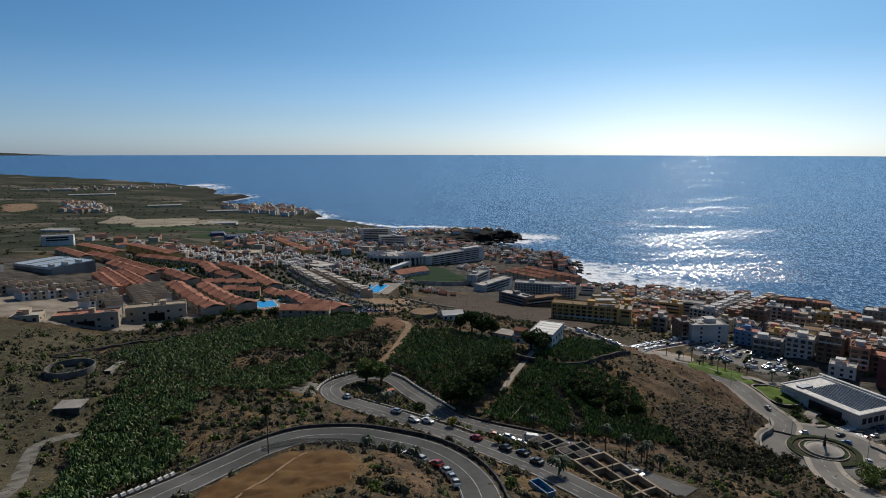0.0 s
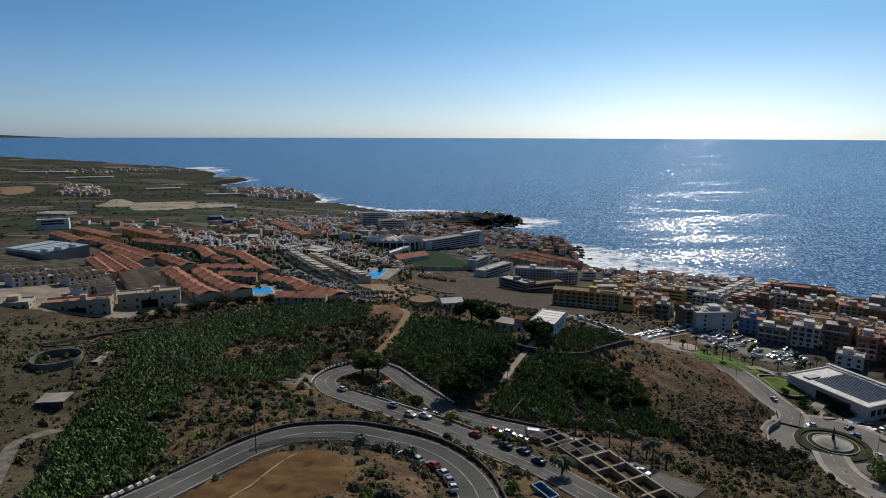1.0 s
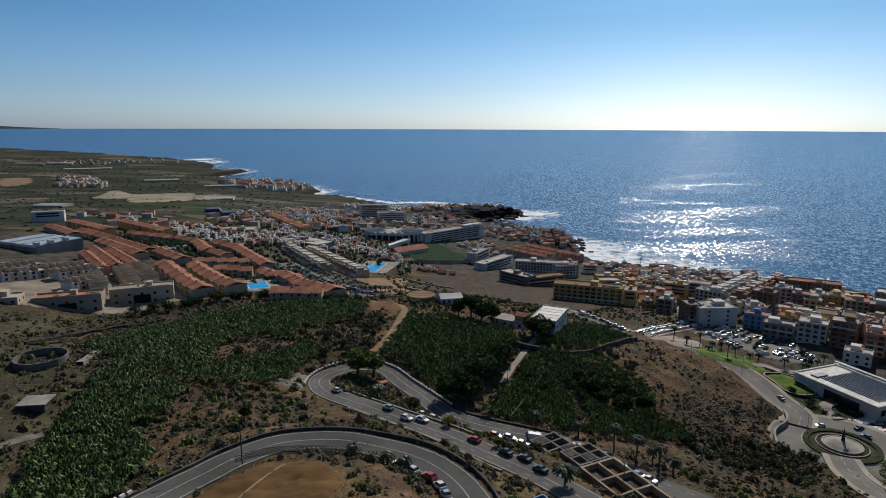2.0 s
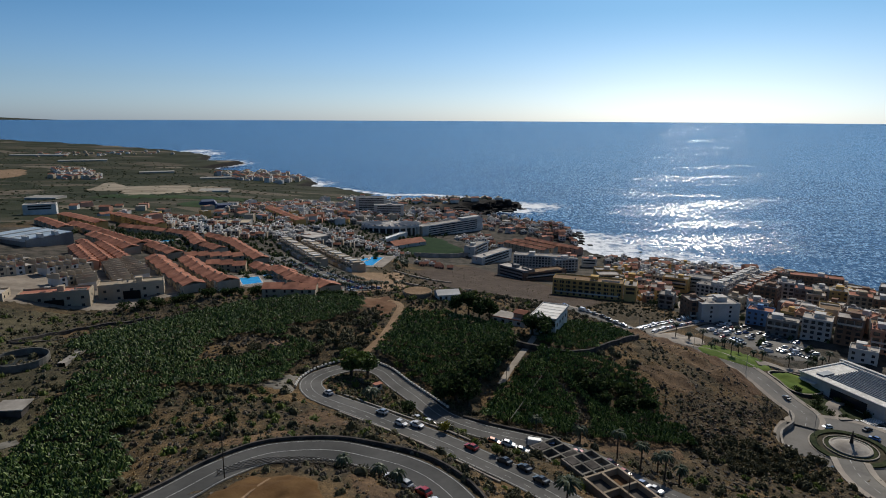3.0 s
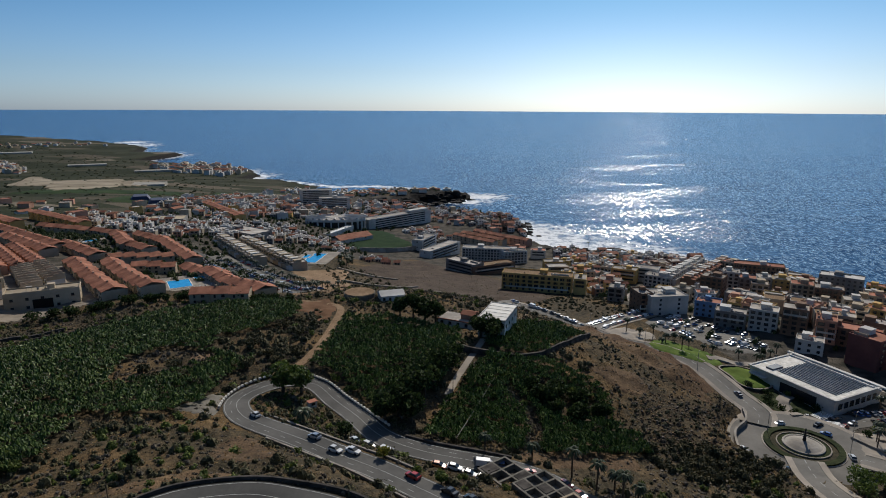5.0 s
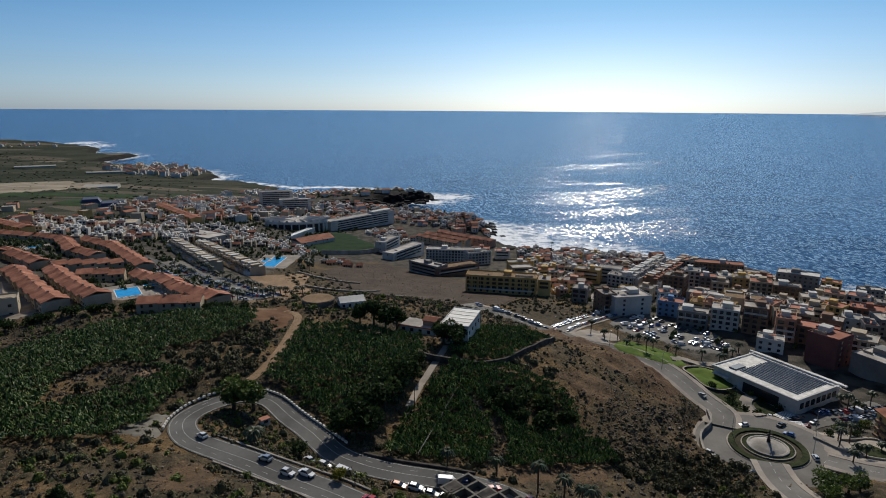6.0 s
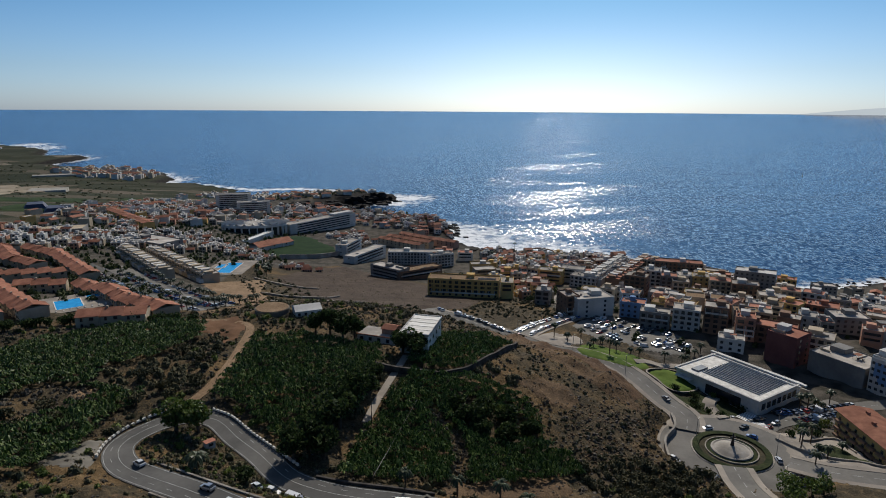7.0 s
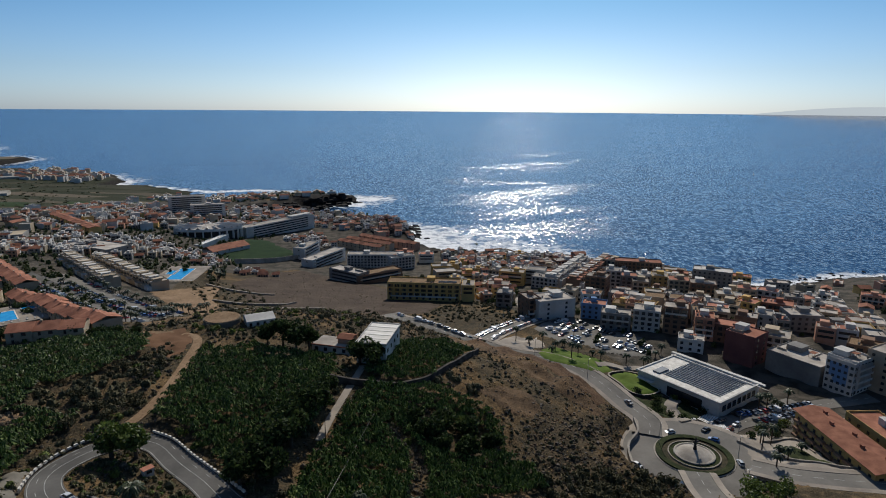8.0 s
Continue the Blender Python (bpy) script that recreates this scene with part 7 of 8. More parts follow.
def car(x, y, turn, kind=None, lift=0.2):
    kind = kind or FR.choice(KINDS[:9] + KINDS[3:7] + KINDS[3:5])
    m = pose(x, y, at(x, y) + lift, 0, 0, turn)
    e = 1.2
    c, s = math.cos(radians(turn)), math.sin(radians(turn))
    m = m @ pose(0, 0, 0, 0, -math.degrees(math.atan2(at(x + e * c, y + e * s) - at(x - e * c, y - e * s), 2 * e)), 0)
    near = y < 240 or y < 258 and x < 176
    if (kind, near) not in MODELS:
        MODELS[kind, near] = make_car(*kind, near)
        MODELS[kind, near].matrix_basis = m
        return MODELS[kind, near]
    return copy_thing(MODELS[kind, near], m)


# O_ is a hatchback added in place of a small orange machine.
W_, S_, K_, R_, B_, G_, O_ = ("hatchback", "white"), ("hatchback", "silver"), ("saloon", "black"), ("hatchback", "red"), ("hatchback", "blue"), ("saloon", "grey"), ("hatchback", "orange")
for x, y, t, k in ((-35, 211, 130, W_), (-15.7, 194, 140, S_), (-9.4, 186, -40, W_), (-4.8, 184.6, -40, ("saloon", "white")), (-5.5, 199.5, 120, W_), (-1.5, 197.5, -35, W_), (4, 193, -35, ("van", "white")),
                   (10, 171.5, 135, R_), (18, 163.5, 130, K_), (22.5, 160, 125, K_), (25.5, 153.5, 125, K_), (17, 183, -20, O_), (21, 182, -20, W_), (24.5, 181, -20, ("saloon", "white")), (30, 188.5, -10, ("van", "white")),
                   (35, 187.5, -15, B_), (28, 178.5, -30, W_), (49, 177, -60, R_), (51, 171.5, -60, R_), (54, 165, -55, B_), (56, 162.5, -55, ("saloon", "white")), (41, 184, 10, ("hatchback", "red")),
                   (155.5, 276, 95, G_), (134, 235, -70, W_), (159, 252, 175, W_), (142.5, 219, -50, ("van", "white")), (172, 243, 130, B_), (170.5, 227, 70, W_), (171, 217, -45, S_), (174, 250, 20, K_),
                   (181, 255, 15, W_), (188, 258, 10, G_), (186, 251, 200, ("saloon", "red")), (192, 254, 195, S_), (204, 263, 0, W_), (178, 262, 60, W_), (-8.5, 141, 140, W_), (-5.5, 138.5, 135, W_), (-1.5, 135, 130, R_), (0.8, 131, 115, W_), (2, 126.5, 105, S_), (2.8, 121, 100, W_)):
    car(x, y, t, k)
for k in range(14):
    car(198 + k * 3.0, 261.5 + k * 0.1, 95 + FR.uniform(-3, 3))
for k in range(12):
    car(203 + k * 3.1, 254.6 + k * 0.35, 100 + FR.uniform(-3, 3))
# the car park and the kerbs of the upper street
for r, off in enumerate((-18.0, -12.5, -5.0, 0.5, 8.0, 13.5, 21.0, 26.5)):
    for k in range(32):
        x, y = 180 + 0.24 * 2.75 * k + 0.97 * off, 399 - 0.97 * 2.75 * k + 0.24 * off
        if inside([(163, 383), (180, 399), (189, 400), (196, 382), (208, 350), (204, 332), (191, 327), (183, 337), (172, 353), (162, 366)], x, y) and FR.random() < 0.5:
            car(x, y, 14 + FR.uniform(-4, 4) + 180 * FR.randint(0, 1), lift=0.45)
lines = ROADS["upper_street"][0]
for k in range(3, 30, 1):
    p, d = lines[k], lines[k + 1] - lines[k]
    q = math.degrees(math.atan2(d[1], d[0]))
    for off in (5.2, -3.0):
        if FR.random() < 0.85:
            car(float(p[0] - d[1] / 2.5 * off), float(p[1] + d[0] / 2.5 * off), q + (60 if off > 0 else 0), lift=0.3)
lines = ROADS["coast_road"][0]
for k in range(40, len(lines) - 3, 2):
    p, d = lines[k], lines[k + 1] - lines[k]
    if FR.random() < 0.8:
        car(float(p[0] + d[1] / 2.5 * 3.2), float(p[1] - d[0] / 2.5 * 3.2), math.degrees(math.atan2(d[1], d[0])), lift=0.3)
for off in (-14, -8.5, 3.5, 9, 20):
    for k in range(36):
        t = k / 35
        x, y = -132 + 90 * t + 0.82 * off, 518 - 142 * t + 0.57 * off
        if FR.random() < 0.72 and inside(CARS_POLY, x, y):
            car(x, y, 35 + FR.uniform(-4, 4), lift=0.45)


# ---- trees and palms ----
def tree_meshes(height, radius, leaves, leaf):
    m = M().tube(0, 0, -0.5, height * 0.45, radius * 0.09 + 0.1, radius * 0.06 + 0.06, 7)
    for k in range(5):
        a = k * 1.26 + 0.3
        x, y = math.cos(a) * radius * 0.5, math.sin(a) * radius * 0.5
        z0, z1, r = height * 0.4, height * 0.72, 0.05 * radius + 0.04
        m.add([(r, 0, z0), (-r, 0, z0), (0, r, z0), (x, y, z1), (x + r * 0.5, y, z1), (x, y + r * 0.5, z1)], [(0, 1, 3, 4), (1, 2, 5, 3), (2, 0, 4, 5)])
    V = []
    lobes = [(R8.uniform(-0.55, 0.55) * radius, R8.uniform(-0.55, 0.55) * radius, height * R8.uniform(0.5, 0.8), radius * R8.uniform(0.4, 0.62)) for _ in range(9)]
    for k in range(leaves):
        x, y, z, r = lobes[k % 9]
        d = R8.normal(size=3)
        d /= np.linalg.norm(d)
        p = np.array((x, y, z)) + d * r * R8.uniform(0.7, 1.05) * np.array((1, 1, 0.8))
        u, v = R8.normal(size=3), R8.normal(size=3)
        u /= np.linalg.norm(u)
        v -= u * (u @ v)
        v /= np.linalg.norm(v)
        s = leaf * R8.uniform(0.6, 1.4)
        V += [p - u * s, p - v * s * 0.6, p + u * s, p + v * s * 0.6]
    V = np.array(V)
    return mesh_of("trunk", m, BARK), V


def tree(x, y, height, radius, leaves=700, leaf=0.5, mat=TREELEAF, label="dark green broad-leaved tree with an uneven crown", name="tree"):
    tm, V = tree_meshes(height, radius, leaves, leaf)
    t = thing(name, x, y, at(x, y), FR.uniform(0, 360), label, "tree")
    part("trunk", tm, None, t)
    part("crown", np_mesh("crown", V, np.arange(len(V)).reshape(-1, 4), mat), None, t)
    return t


YELLOWGREEN = leafy("sunlit_tree_leaf", ((0.02, 0.035, 0.008), (0.05, 0.08, 0.015), (0.09, 0.13, 0.025), (0.13, 0.17, 0.04)), 0.6, 0.3, 0.3)
for x, y in ((-30.5, 231.5), (-24.5, 231)):
    tree(x, y, 9.0, 6.0, 2200, 0.5, YELLOWGREEN, "broad green tree inside the hairpin bend")
tree(-8, 200.5, 4.6, 2.7, 700, 0.35, TREELEAF, "small clipped round tree on the verge")
for x, y, h, r in ((3, 212, 9, 4.8), (7, 217, 12, 5.6), (12, 223, 14, 6.2), (16, 231, 14, 6.2), (20, 240, 13, 5.8), (24, 247, 12, 5), (29, 257, 9, 4), (11, 213, 9, 4.6), (43, 286, 11, 5.5), (47, 282, 10, 5.5),
                   (15, 304, 15, 5.4), (20, 300, 16, 5.4), (9, 307, 12, 4.4), (25, 303, 13, 4.6), (58, 236, 6, 4.4), (64, 240, 6.5, 4.6), (72, 238, 6, 4.4), (78, 232, 5, 4), (60, 231, 5, 4), (68, 229, 5.5, 4.4), (55, 244, 5, 3.8)):
    tree(x, y, h, r, 1200, 0.6, TREELEAF, "tall dark tree in the gully between banana fields")
tree(72, 242, 4.5, 3.0, 500, 0.4, GREENBUSH, "rounded yellow-green tree among bananas")
for x, y in ((-60, 246), (-66, 238), (-72, 232), (-78, 240), (-58, 232), (-70, 246), (-46, 250), (-40, 258), (-48, 268), (-36, 252), (-30, 262), (-32, 280), (-40, 290), (-28, 290)):
    tree(x, y, FR.uniform(2.5, 4.5), FR.uniform(2.2, 3.6), 350, 0.4, FR.choice([TREELEAF, SCRUB, SCRUB]), "low dark thicket beside the banana field", "shrub")
for k in range(34):
    t = k / 33
    tree(-165 + 118 * t + FR.uniform(-3, 3), 336 + 10 * math.sin(t * 3.0) + FR.uniform(-3, 3), FR.uniform(3, 6), FR.uniform(2.5, 4), 260, 0.5, TREELEAF, "dark hedge tree below the terraced houses")
for x, y in ((150, 200), (157, 198), (163, 200), (155, 205), (147, 194)):
    tree(x, y, 6, 3.8, 600, 0.4, YELLOWGREEN, "bushy green tree beside the roundabout")
for x, y in ((166, 270), (170, 267), (174, 264), (168, 275), (184, 276), (187, 272), (190, 268), (186, 267), (181, 280), (166, 286), (172, 280), (196, 246), (200, 242), (190, 243), (206, 246), (212, 250)):
    tree(x, y, 2.6, 2.4, 260, 0.35, FR.choice([TREELEAF, TREELEAF, GREENBUSH]), "low dark garden shrub beside the ramp", "shrub")


def palm_thing(height, fronds=16, spread=2.6):
    p = thing("palm_tree", 0, 0, -80, 0, "tall palm with a ringed trunk and drooping fronds", "palm", "palms")
    m = M()
    for k in range(6):
        z0, z1 = k * height / 6 - 0.3, (k + 1) * height / 6 - 0.3
        m.tube(math.sin(k * 0.4) * 0.12, 0, z0, z1, 0.27, 0.2, 7, False)
    part("trunk", m, BARK, p)
    V = []
    for k in range(fronds):
        a = 2 * math.pi * k / fronds + FR.uniform(-0.15, 0.15)
        up = FR.uniform(-0.2, 1.0)
        c, s = math.cos(a), math.sin(a)
        prev = None
        for j in range(5):
            t = j / 4
            r, z, w = spread * t, height - 0.2 + up * math.sin(t * 2.2) * 1.1 - t * t * 1.5, 0.42 * math.sin(0.35 + t * 2.5)
            q = [np.array((r * c - w * s, r * s + w * c, z - 0.18)), np.array((r * c, r * s, z)), np.array((r * c + w * s, r * s - w * c, z - 0.18))]
            if prev:
                V += [prev[0], prev[1], q[1], q[0], prev[1], prev[2], q[2], q[1]]
            prev = q
    V = np.array(V)
    part("fronds", np_mesh("fronds", V, np.arange(len(V)).reshape(-1, 4), PALMLEAF), None, p)
    return p


PALMS = {}


def palm(x, y, size):
    m = pose(x, y, at(x, y), 0, 0, FR.uniform(0, 360))
    if size not in PALMS:
        PALMS[size] = palm_thing(*{"tall": (8.5, 18, 2.4), "mid": (5.5, 18, 2.2), "low": (3.4, 16, 2.0), "date": (4.6, 30, 3.2)}[size])
        PALMS[size].matrix_basis = m
    else:
        copy_thing(PALMS[size], m)


for x, y, s in ((-20.5, 207, "date"), (31, 195.5, "mid"), (44, 193, "mid"), (52, 182, "tall"), (57, 177, "tall"), (61, 170, "tall"), (30, 146, "date"), (-19, 144, "low"), (-11, 141, "low"), (-7, 139, "low"), (63, 180, "mid"), (66, 172, "mid")):
    palm(x, y, s)
for x, y in ((135, 353), (142, 352), (147, 345), (146, 332), (157, 340), (161, 332), (167, 328), (169, 323), (179, 316), (187, 313), (188, 228), (187, 223), (177, 218), (188, 237), (214, 262), (218, 262.5), (222, 262.8), (210, 262), (152, 322), (150, 336), (193, 318), (200, 322), (206, 326), (160, 348), (173, 360), (139, 344), (192, 236), (184, 232), (196, 226), (226, 263)):
    palm(x, y, FR.choice(["mid", "low", "tall"]))
for k in range(26):
    t = k / 25
    for o in (6.2, -11.2, 24):
        palm(-136 + 94 * t + o * 0.82, 520 - 146 * t + o * 0.57, FR.choice(["low", "mid"]))
for k in range(60):
    x, y = FR.choice([(FR.uniform(-100, -90), FR.uniform(555, 640)), (FR.uniform(-40, -30), FR.uniform(560, 630)), (FR.uniform(-110, 70), FR.uniform(1180, 1340)), (FR.uniform(-300, -100), FR.uniform(600, 760)), (FR.uniform(180, 250), FR.uniform(690, 740))])
    if inside(LAND, x, y):
        palm(x, y, FR.choice(["mid", "tall", "low"]))

# greenery between the houses, and the far plain
CANOPY = [clump(34, 2.8, 3.4, 0.8, 0.5) for _ in range(6)]
GARDEN = leafy("garden_tree_leaf", ((0.018, 0.028, 0.01), (0.035, 0.052, 0.017), (0.06, 0.08, 0.026), (0.09, 0.11, 0.04)), 0.7, 0.2, 0.25)
for poly, step in (([(-340, 560), (-140, 540), (-60, 600), (-20, 660), (-40, 760), (60, 960), (36, 1080), (-110, 1090), (-230, 1000), (-330, 720)], 9), ([(-60, 1180), (90, 1195), (140, 1225), (80, 1290), (-120, 1320)], 10), ([(-120, 400), (-66, 420), (-140, 530), (-215, 590), (-330, 640), (-290, 560), (-200, 470)], 7), ([(470, 440), (520, 480), (600, 470), (620, 380), (480, 340), (430, 370)], 7.5), ([(180, 330), (330, 300), (400, 330), (400, 480), (260, 600), (180, 560)], 22), ([(-100, 560), (-88, 556), (-86, 640), (-100, 650)], 7), ([(-42, 560), (-26, 600), (-40, 650), (-44, 600)], 7), ([(100, 545), (150, 470), (160, 440), (200, 430), (196, 560), (120, 640)], 11), ([(80, 960), (180, 860), (190, 930), (120, 1070)], 13)):
    X, Y = scatter(poly, step, 0.5, (), 3)
    sow("garden_trees", CANOPY, X, Y, GARDEN, "dark garden trees between the houses", "trees", (0.4, 1.15))
X, Y = scatter([(-430, 560), (-330, 700), (-380, 900), (-300, 1150), (-330, 1500), (-460, 1720), (-700, 1880), (-1500, 2500), (-1900, 2300), (-1200, 1200), (-700, 700)], 24, 0.5, (), 3, False)
k = R8.uniform(size=len(X)) < 0.6
sow("far_trees", [clump(8, 4.0, 1.8, 1.0, 0.2, 0.3) for _ in range(5)], X[k], Y[k], leafy("plain_foliage", ((0.03, 0.04, 0.02), (0.045, 0.055, 0.028), (0.065, 0.07, 0.038)), 0.8, 0.1, 0.2), "scattered dark trees and hedges on the far plain", "trees", (0.5, 1.3))
NETTING = worn("plastic_greenhouse", (0.26, 0.24, 0.2), (0.4, 0.37, 0.32), 0.02, 0.2, 0.7, 0)
for cx, cy, w, d, t in ((-470, 1290, 60, 40, 12), (-1420, 2200, 180, 30, 10), (-1180, 2050, 140, 30, 25), (-800, 1750, 90, 24, 25), (-640, 1010, 50, 30, 0), (-580, 1620, 90, 20, 20), (-900, 1080, 90, 24, 5)):
    g = thing("greenhouse", cx, cy, low(cx, cy, w, d, t)[1], t, "wide pale netted greenhouse on the far plain", "greenhouse")
    n = max(3, int(d / 9))
    part("side", M().box(-w / 2, -d / 2, -14, w / 2, d / 2, 3.6), NETTING, g)
    for k in range(n):
        y0 = -d / 2 + k * d / n
        part("roof_span", M().gable(-w / 2, y0 + 0.1, w / 2, y0 + d / n - 0.1, 3.7, 1.0, 0.05), NETTING, g)
TERRACED = worn("pale_terraced_earth", (0.17, 0.14, 0.10), (0.31, 0.265, 0.2), 0.02, 0.12, 0.95, 0.3)
patch("terraced_field", [(-716, 1249), (-797, 1473), (-778, 1478), (-686, 1362), (-584, 1436), (-495, 1218), (-516, 1149), (-529, 1049), (-630, 1216)], TERRACED, "wide pale terraced field under netting on the plain", step=12, lift=1.2)
patch("terraced_field", [(-558, 1371), (-521, 1427), (-466, 1362), (-448, 1299), (-495, 1223)], TERRACED, "narrow pale field beside the terraced one", step=12, lift=1.2)
patch("fallow_field", [(-1259, 1739), (-1193, 1785), (-1115, 1667), (-1084, 1555), (-1142, 1575)], SAND, "tan ploughed field on the plain", step=14, lift=1.2)
BLUENET = plain("dark_blue_netting", (0.02, 0.03, 0.07), 0.7)
for x, y in ((-355, 950), (-318, 915)):
    part("cover", M().box(-16, -20, -3, 16, 20, 7, 7), BLUENET, thing("net_house", x, y, at(x, y), 20, "dark blue netted plant house", "greenhouse"))
flat_building(-480, 752, 34, 14, 4, 25, WHITE, ROOF_FLAT, "white apartment block on the edge of the plain", fine=False, balconies=False)
for cx, cy, w, d, t, c in ((-330, 960, 130, 90, 10, 0), (-420, 1080, 150, 80, 14, 1), (-260, 1180, 110, 70, 20, 0), (-520, 1060, 120, 80, 8, 1)):
    c_, s_ = math.cos(radians(t)), math.sin(radians(t))
    patch("crop_field", [(cx + c_ * u - s_ * v, cy + s_ * u + c_ * v) for u, v in ((-w / 2, -d / 2), (w / 2, -d / 2), (w / 2, d / 2), (-w / 2, d / 2))], worn("crop_green" if c else "crop_dark", (0.015, 0.03, 0.01), (0.035, 0.055, 0.02), 0.03, 0.4, 0.9, 0.2), "dark green walled crop field on the plain", step=12, lift=1.0)

tree(-51.5, 167, 6.5, 1.9, 700, 0.3, TREELEAF, "narrow dark tree on the dry slope")
YELLOWBUSH = leafy("yellow_bush_leaf", ((0.08, 0.08, 0.012), (0.17, 0.16, 0.02), (0.28, 0.25, 0.035)), 0.6, 0.2, 0.3)
for x, y, h, r in ((3.2, 181.5, 2.8, 2.0), (11, 172.8, 2.0, 1.6), (16.5, 168.5, 2.4, 1.7)):
    tree(x, y, h, r, 420, 0.26, YELLOWBUSH if x < 10 else GREENBUSH, "bright yellow-green bush beside the road", "shrub")
for x, y in ((-92, 228), (-89, 231), (-85, 179), (-82, 176), (-96, 226)):
    tree(x, y, 2.6, 2.6, 420, 0.3, GREENBUSH, "rounded yellow-green bush in the banana field", "shrub")
skip = thing("open_container", 22.4, 126.3, at(22.4, 126.3), 120, "blue open steel container beside the road", "container")
SKIP_BLUE = paint("blue_container_paint", (0.03, 0.16, 0.28))
part("body", M().tub(-3.0, -1.2, 0.0, 3.0, 1.2, 0.3, 1.2, 0.12), SKIP_BLUE, skip)
part("rim", M().box(-3.1, -1.3, 1.4, 3.1, -1.15, 1.55).box(-3.1, 1.15, 1.4, 3.1, 1.3, 1.55).box(-3.1, -1.15, 1.4, -2.95, 1.15, 1.55).box(2.95, -1.15, 1.4, 3.1, 1.15, 1.55), SKIP_BLUE, skip)
pipe = thing("irrigation_pipe", 42, 244.3, 0, 0, "thin pale pipe strung on posts over the bananas", "pipe")
run = [(42, 244.3, 80.0), (32, 221.8, 80.2), (23.3, 198.8, 83.4)]
for (x0, y0, z0), (x1, y1, z1) in zip(run[:-1], run[1:]):
    x0, y0, x1, y1 = x0 - 42, y0 - 244.3, x1 - 42, y1 - 244.3
    part("pipe_length", M().add([(x0 - 0.08, y0, z0), (x0 + 0.08, y0, z0), (x0, y0, z0 + 0.14), (x1 - 0.08, y1, z1), (x1 + 0.08, y1, z1), (x1, y1, z1 + 0.14)], [(0, 1, 4, 3), (1, 2, 5, 4), (2, 0, 3, 5), (2, 1, 0), (3, 4, 5)]), CONCRETE, pipe)
for x, y, z in run:
    part("post", M().tube(x - 42, y - 244.3, at(x, y) - 0.4, z, 0.07, n=6), BARK, pipe)
# poles, the footbridge on the shore, a sail and the far island
STEEL = plain("galvanised_steel", (0.3, 0.3, 0.3), 0.5, 0.6)
for x, y, h in ((-42, 137, 11), (-12, 300, 9), (45, 150, 8), (26, 235, 8), (172, 230, 9), (186, 246, 9), (150, 246, 9), (160, 212, 9), (149, 300, 9), (135, 328, 9), (113, 350, 9), (140, 385, 9)):
    p = thing("street_lamp" if x > 100 else "utility_pole", x, y, at(x, y), 30, "slender grey street lamp with a short arm" if x > 100 else "weathered wooden utility pole", "lamp" if x > 100 else "pole")
    part("pole", M().tube(0, 0, -0.5, h, 0.14, 0.08, 8), STEEL if x > 100 else BARK, p)
    part("arm", M().box(-0.05, -0.05, h - 0.1, 1.6, 0.05, h), STEEL if x > 100 else BARK, p)
br = thing("footbridge", 262, 716, 0, -8, "pale arched footbridge above the surf", "bridge")
for k in range(14):
    t0, t1 = k / 14, (k + 1) / 14
    f = lambda t: 9 + 7 * math.sin(math.pi * t)
    part("deck_segment", M().add([(-26 + 52 * t0, -1.5, f(t0)), (-26 + 52 * t1, -1.5, f(t1)), (-26 + 52 * t1, 1.5, f(t1)), (-26 + 52 * t0, 1.5, f(t0)), (-26 + 52 * t0, -1.5, f(t0) - 1.2), (-26 + 52 * t1, -1.5, f(t1) - 1.2), (-26 + 52 * t1, 1.5, f(t1) - 1.2), (-26 + 52 * t0, 1.5, f(t0) - 1.2)],
                                 [(0, 1, 2, 3), (7, 6, 5, 4), (0, 4, 5, 1), (2, 6, 7, 3)]), BROWN, br)
part("pier", M().box(-27, -2, -6, -24, 2, 10).box(24, -2, -6, 27, 2, 10), CONCRETE, br)
sx, sy = 1262, 1440
bt = thing("sailing_boat", sx, sy, float(bowl(np.array(sx), np.array(sy))), 40, "small distant sailing boat with dark sails", "boat")
part("hull", loft([(-6, 0.6, -0.3, 0.9), (-3, 1.7, -0.4, 1.0), (2, 1.8, -0.4, 1.1), (6, 0.2, 0.2, 1.5)]), WHITE, bt)
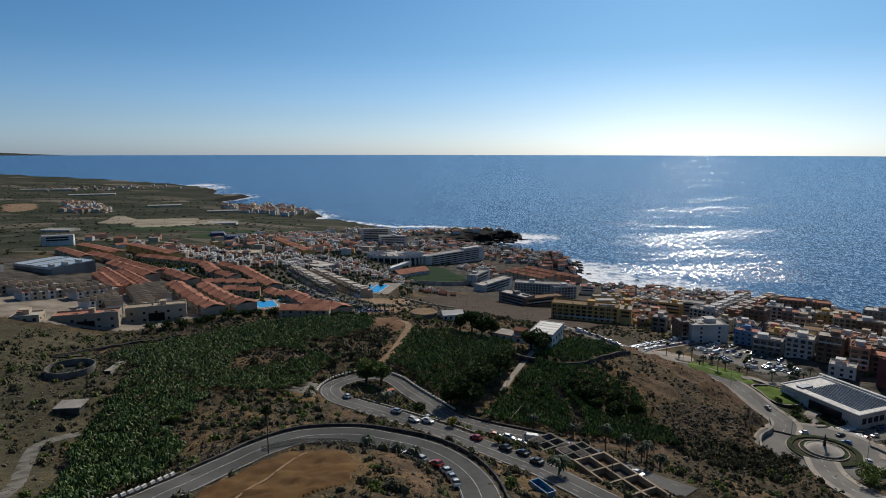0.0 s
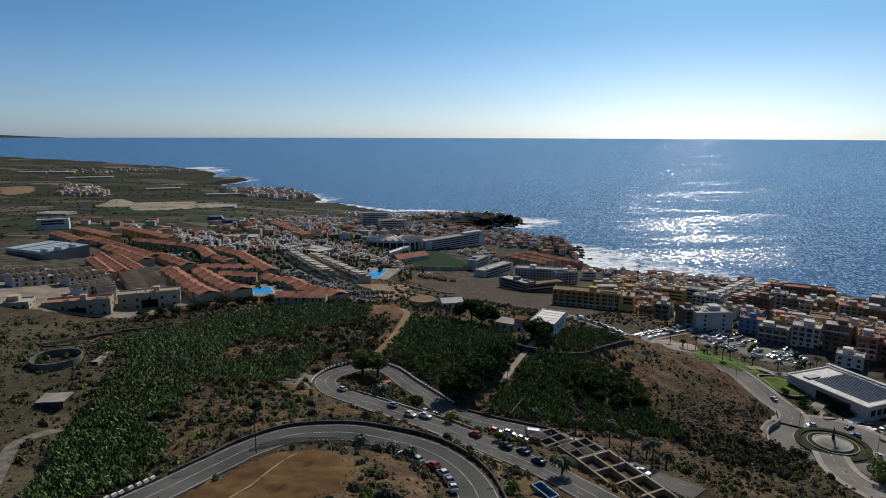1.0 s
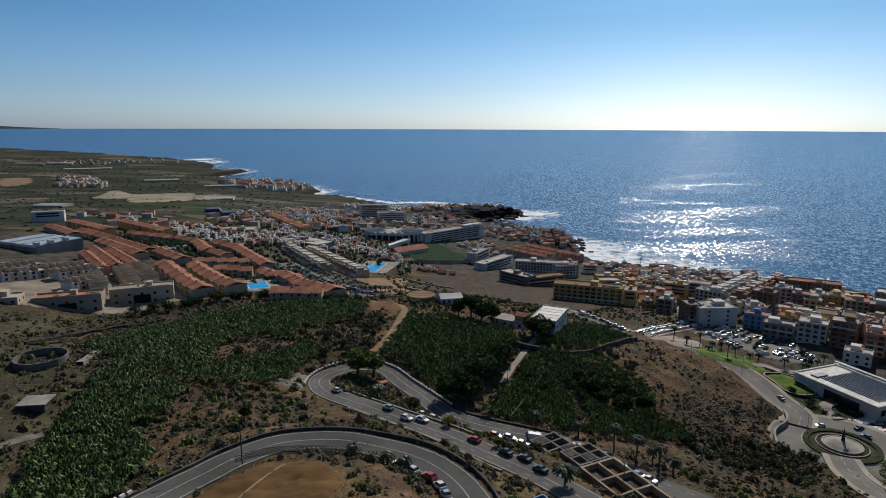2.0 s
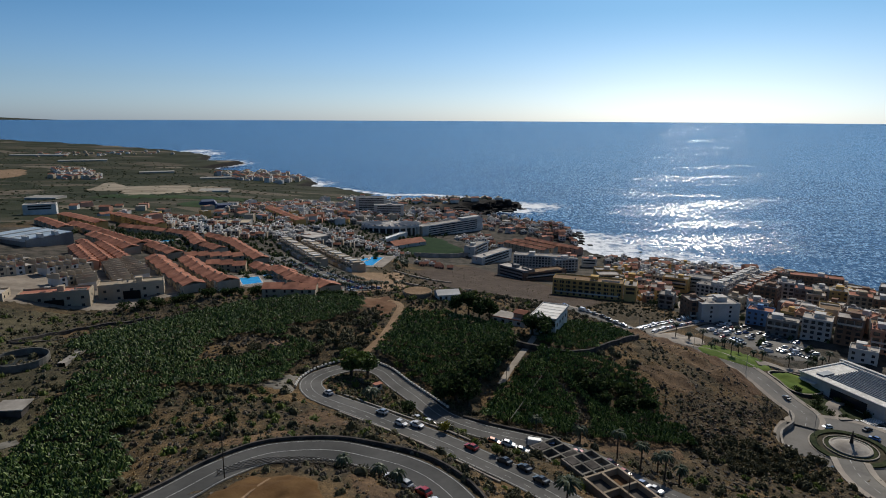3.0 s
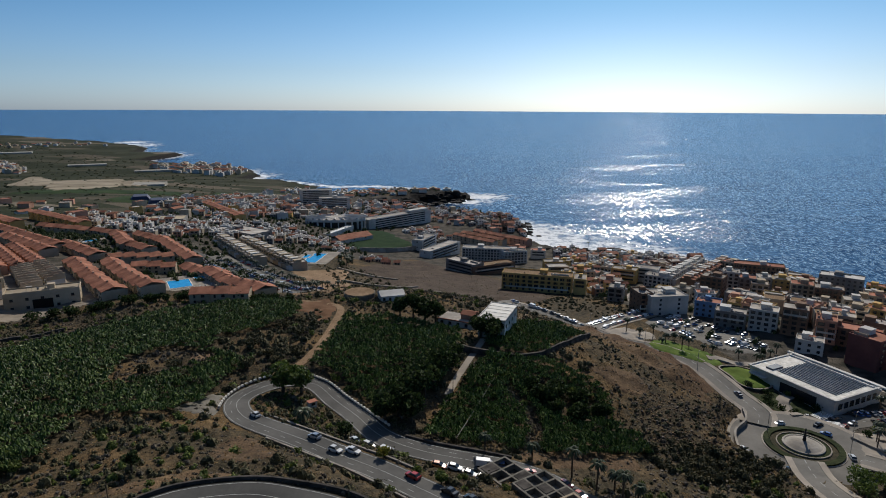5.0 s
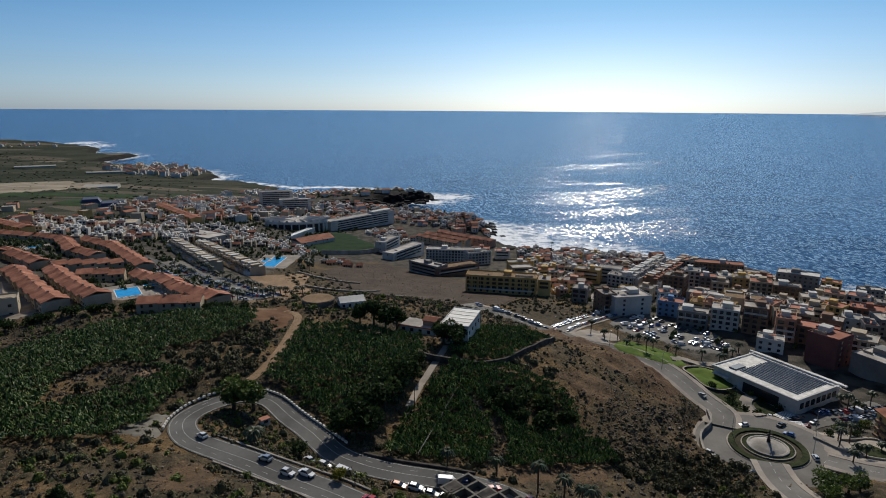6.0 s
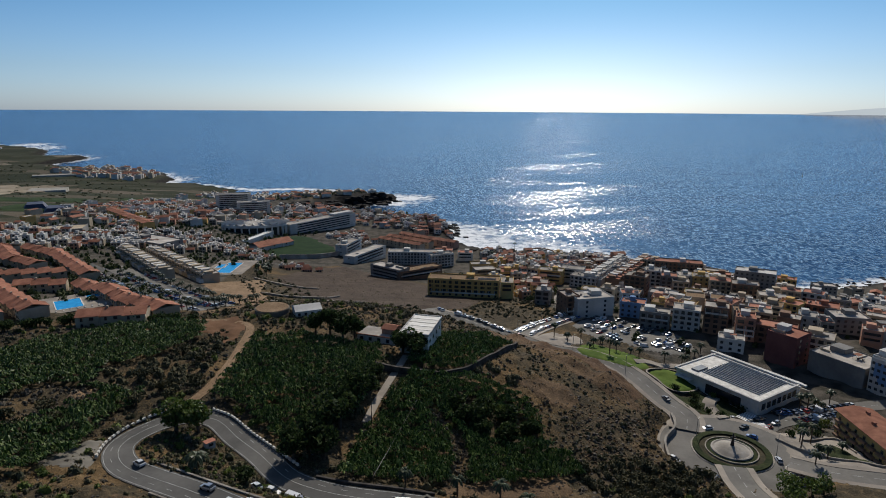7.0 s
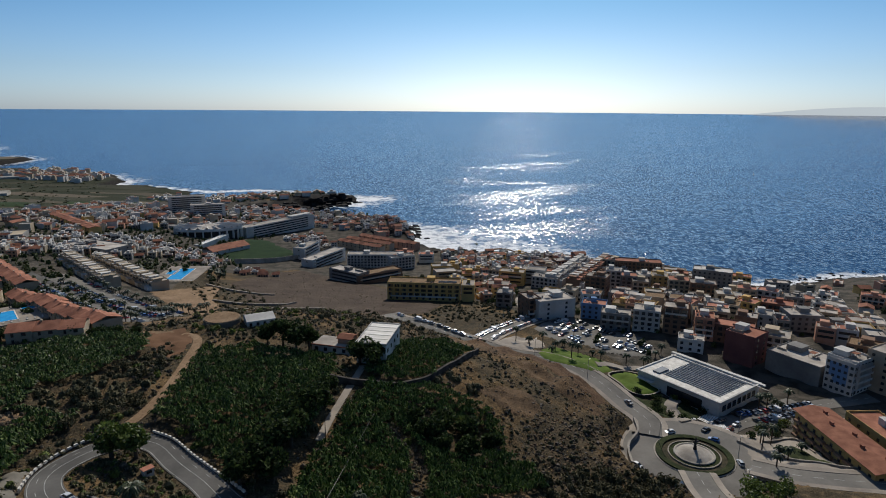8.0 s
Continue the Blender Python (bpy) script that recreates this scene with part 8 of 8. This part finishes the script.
part("mast", M().tube(0, 0, 0.8, 14, 0.12, 0.06, 6), STEEL, bt)
part("sail", M().add([(-0.1, 0, 2), (-5, 0.3, 2.2), (-0.1, 0, 13.5), (-0.1, 0.05, 2), (-5, 0.35, 2.2), (-0.1, 0.05, 13.5)], [(0, 1, 2), (5, 4, 3)]), GREY, bt)
# The island's haze is put in as an even glow, near the sky's colour.
ISLAND, nt_, p_ = material("island_haze_glow", 1.0)
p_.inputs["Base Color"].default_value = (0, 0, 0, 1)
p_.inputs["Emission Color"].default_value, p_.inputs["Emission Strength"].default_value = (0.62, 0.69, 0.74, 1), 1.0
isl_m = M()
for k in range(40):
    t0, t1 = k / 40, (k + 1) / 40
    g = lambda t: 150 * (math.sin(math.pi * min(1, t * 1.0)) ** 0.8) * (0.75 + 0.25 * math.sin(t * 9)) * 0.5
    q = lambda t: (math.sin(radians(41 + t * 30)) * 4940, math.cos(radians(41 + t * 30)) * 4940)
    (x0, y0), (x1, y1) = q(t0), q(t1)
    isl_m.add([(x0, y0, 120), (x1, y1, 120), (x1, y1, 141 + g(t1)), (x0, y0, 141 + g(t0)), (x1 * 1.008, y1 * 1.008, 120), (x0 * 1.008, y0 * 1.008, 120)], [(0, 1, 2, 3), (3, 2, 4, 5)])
tagged(part("backdrop", isl_m, ISLAND), "faint island on the horizon with haze painted as a glow", "backdrop", kind="structure")

ks = thing("kiosk", -20, 222, at(-20, 222), 35, "small white hut with a red-brown roof on the verge", "kiosk")
part("wall", M().box(-1.3, -0.9, -0.5, 1.3, 0.9, 1.9), WHITE, ks)
part("roof", M().box(-1.5, -1.1, 1.9, 1.5, 1.1, 2.05), ROOF_RED, ks)
put(PANE, ks, "window", 0, -0.94, 1.2, 1.3, 1, 0.8)
for pts in (((-40, 545), (-20, 520), (-2, 505), (10, 500)), ((-28, 470), (-8, 455), (14, 452), (24, 462)), ((4, 430), (22, 424), (40, 428)), ((-20, 420), (0, 412), (22, 414))):
    wall_along("terrace_wall", pts, 1.4, 0.9, PAVING, "pale curved earth-terrace wall on the bare field")
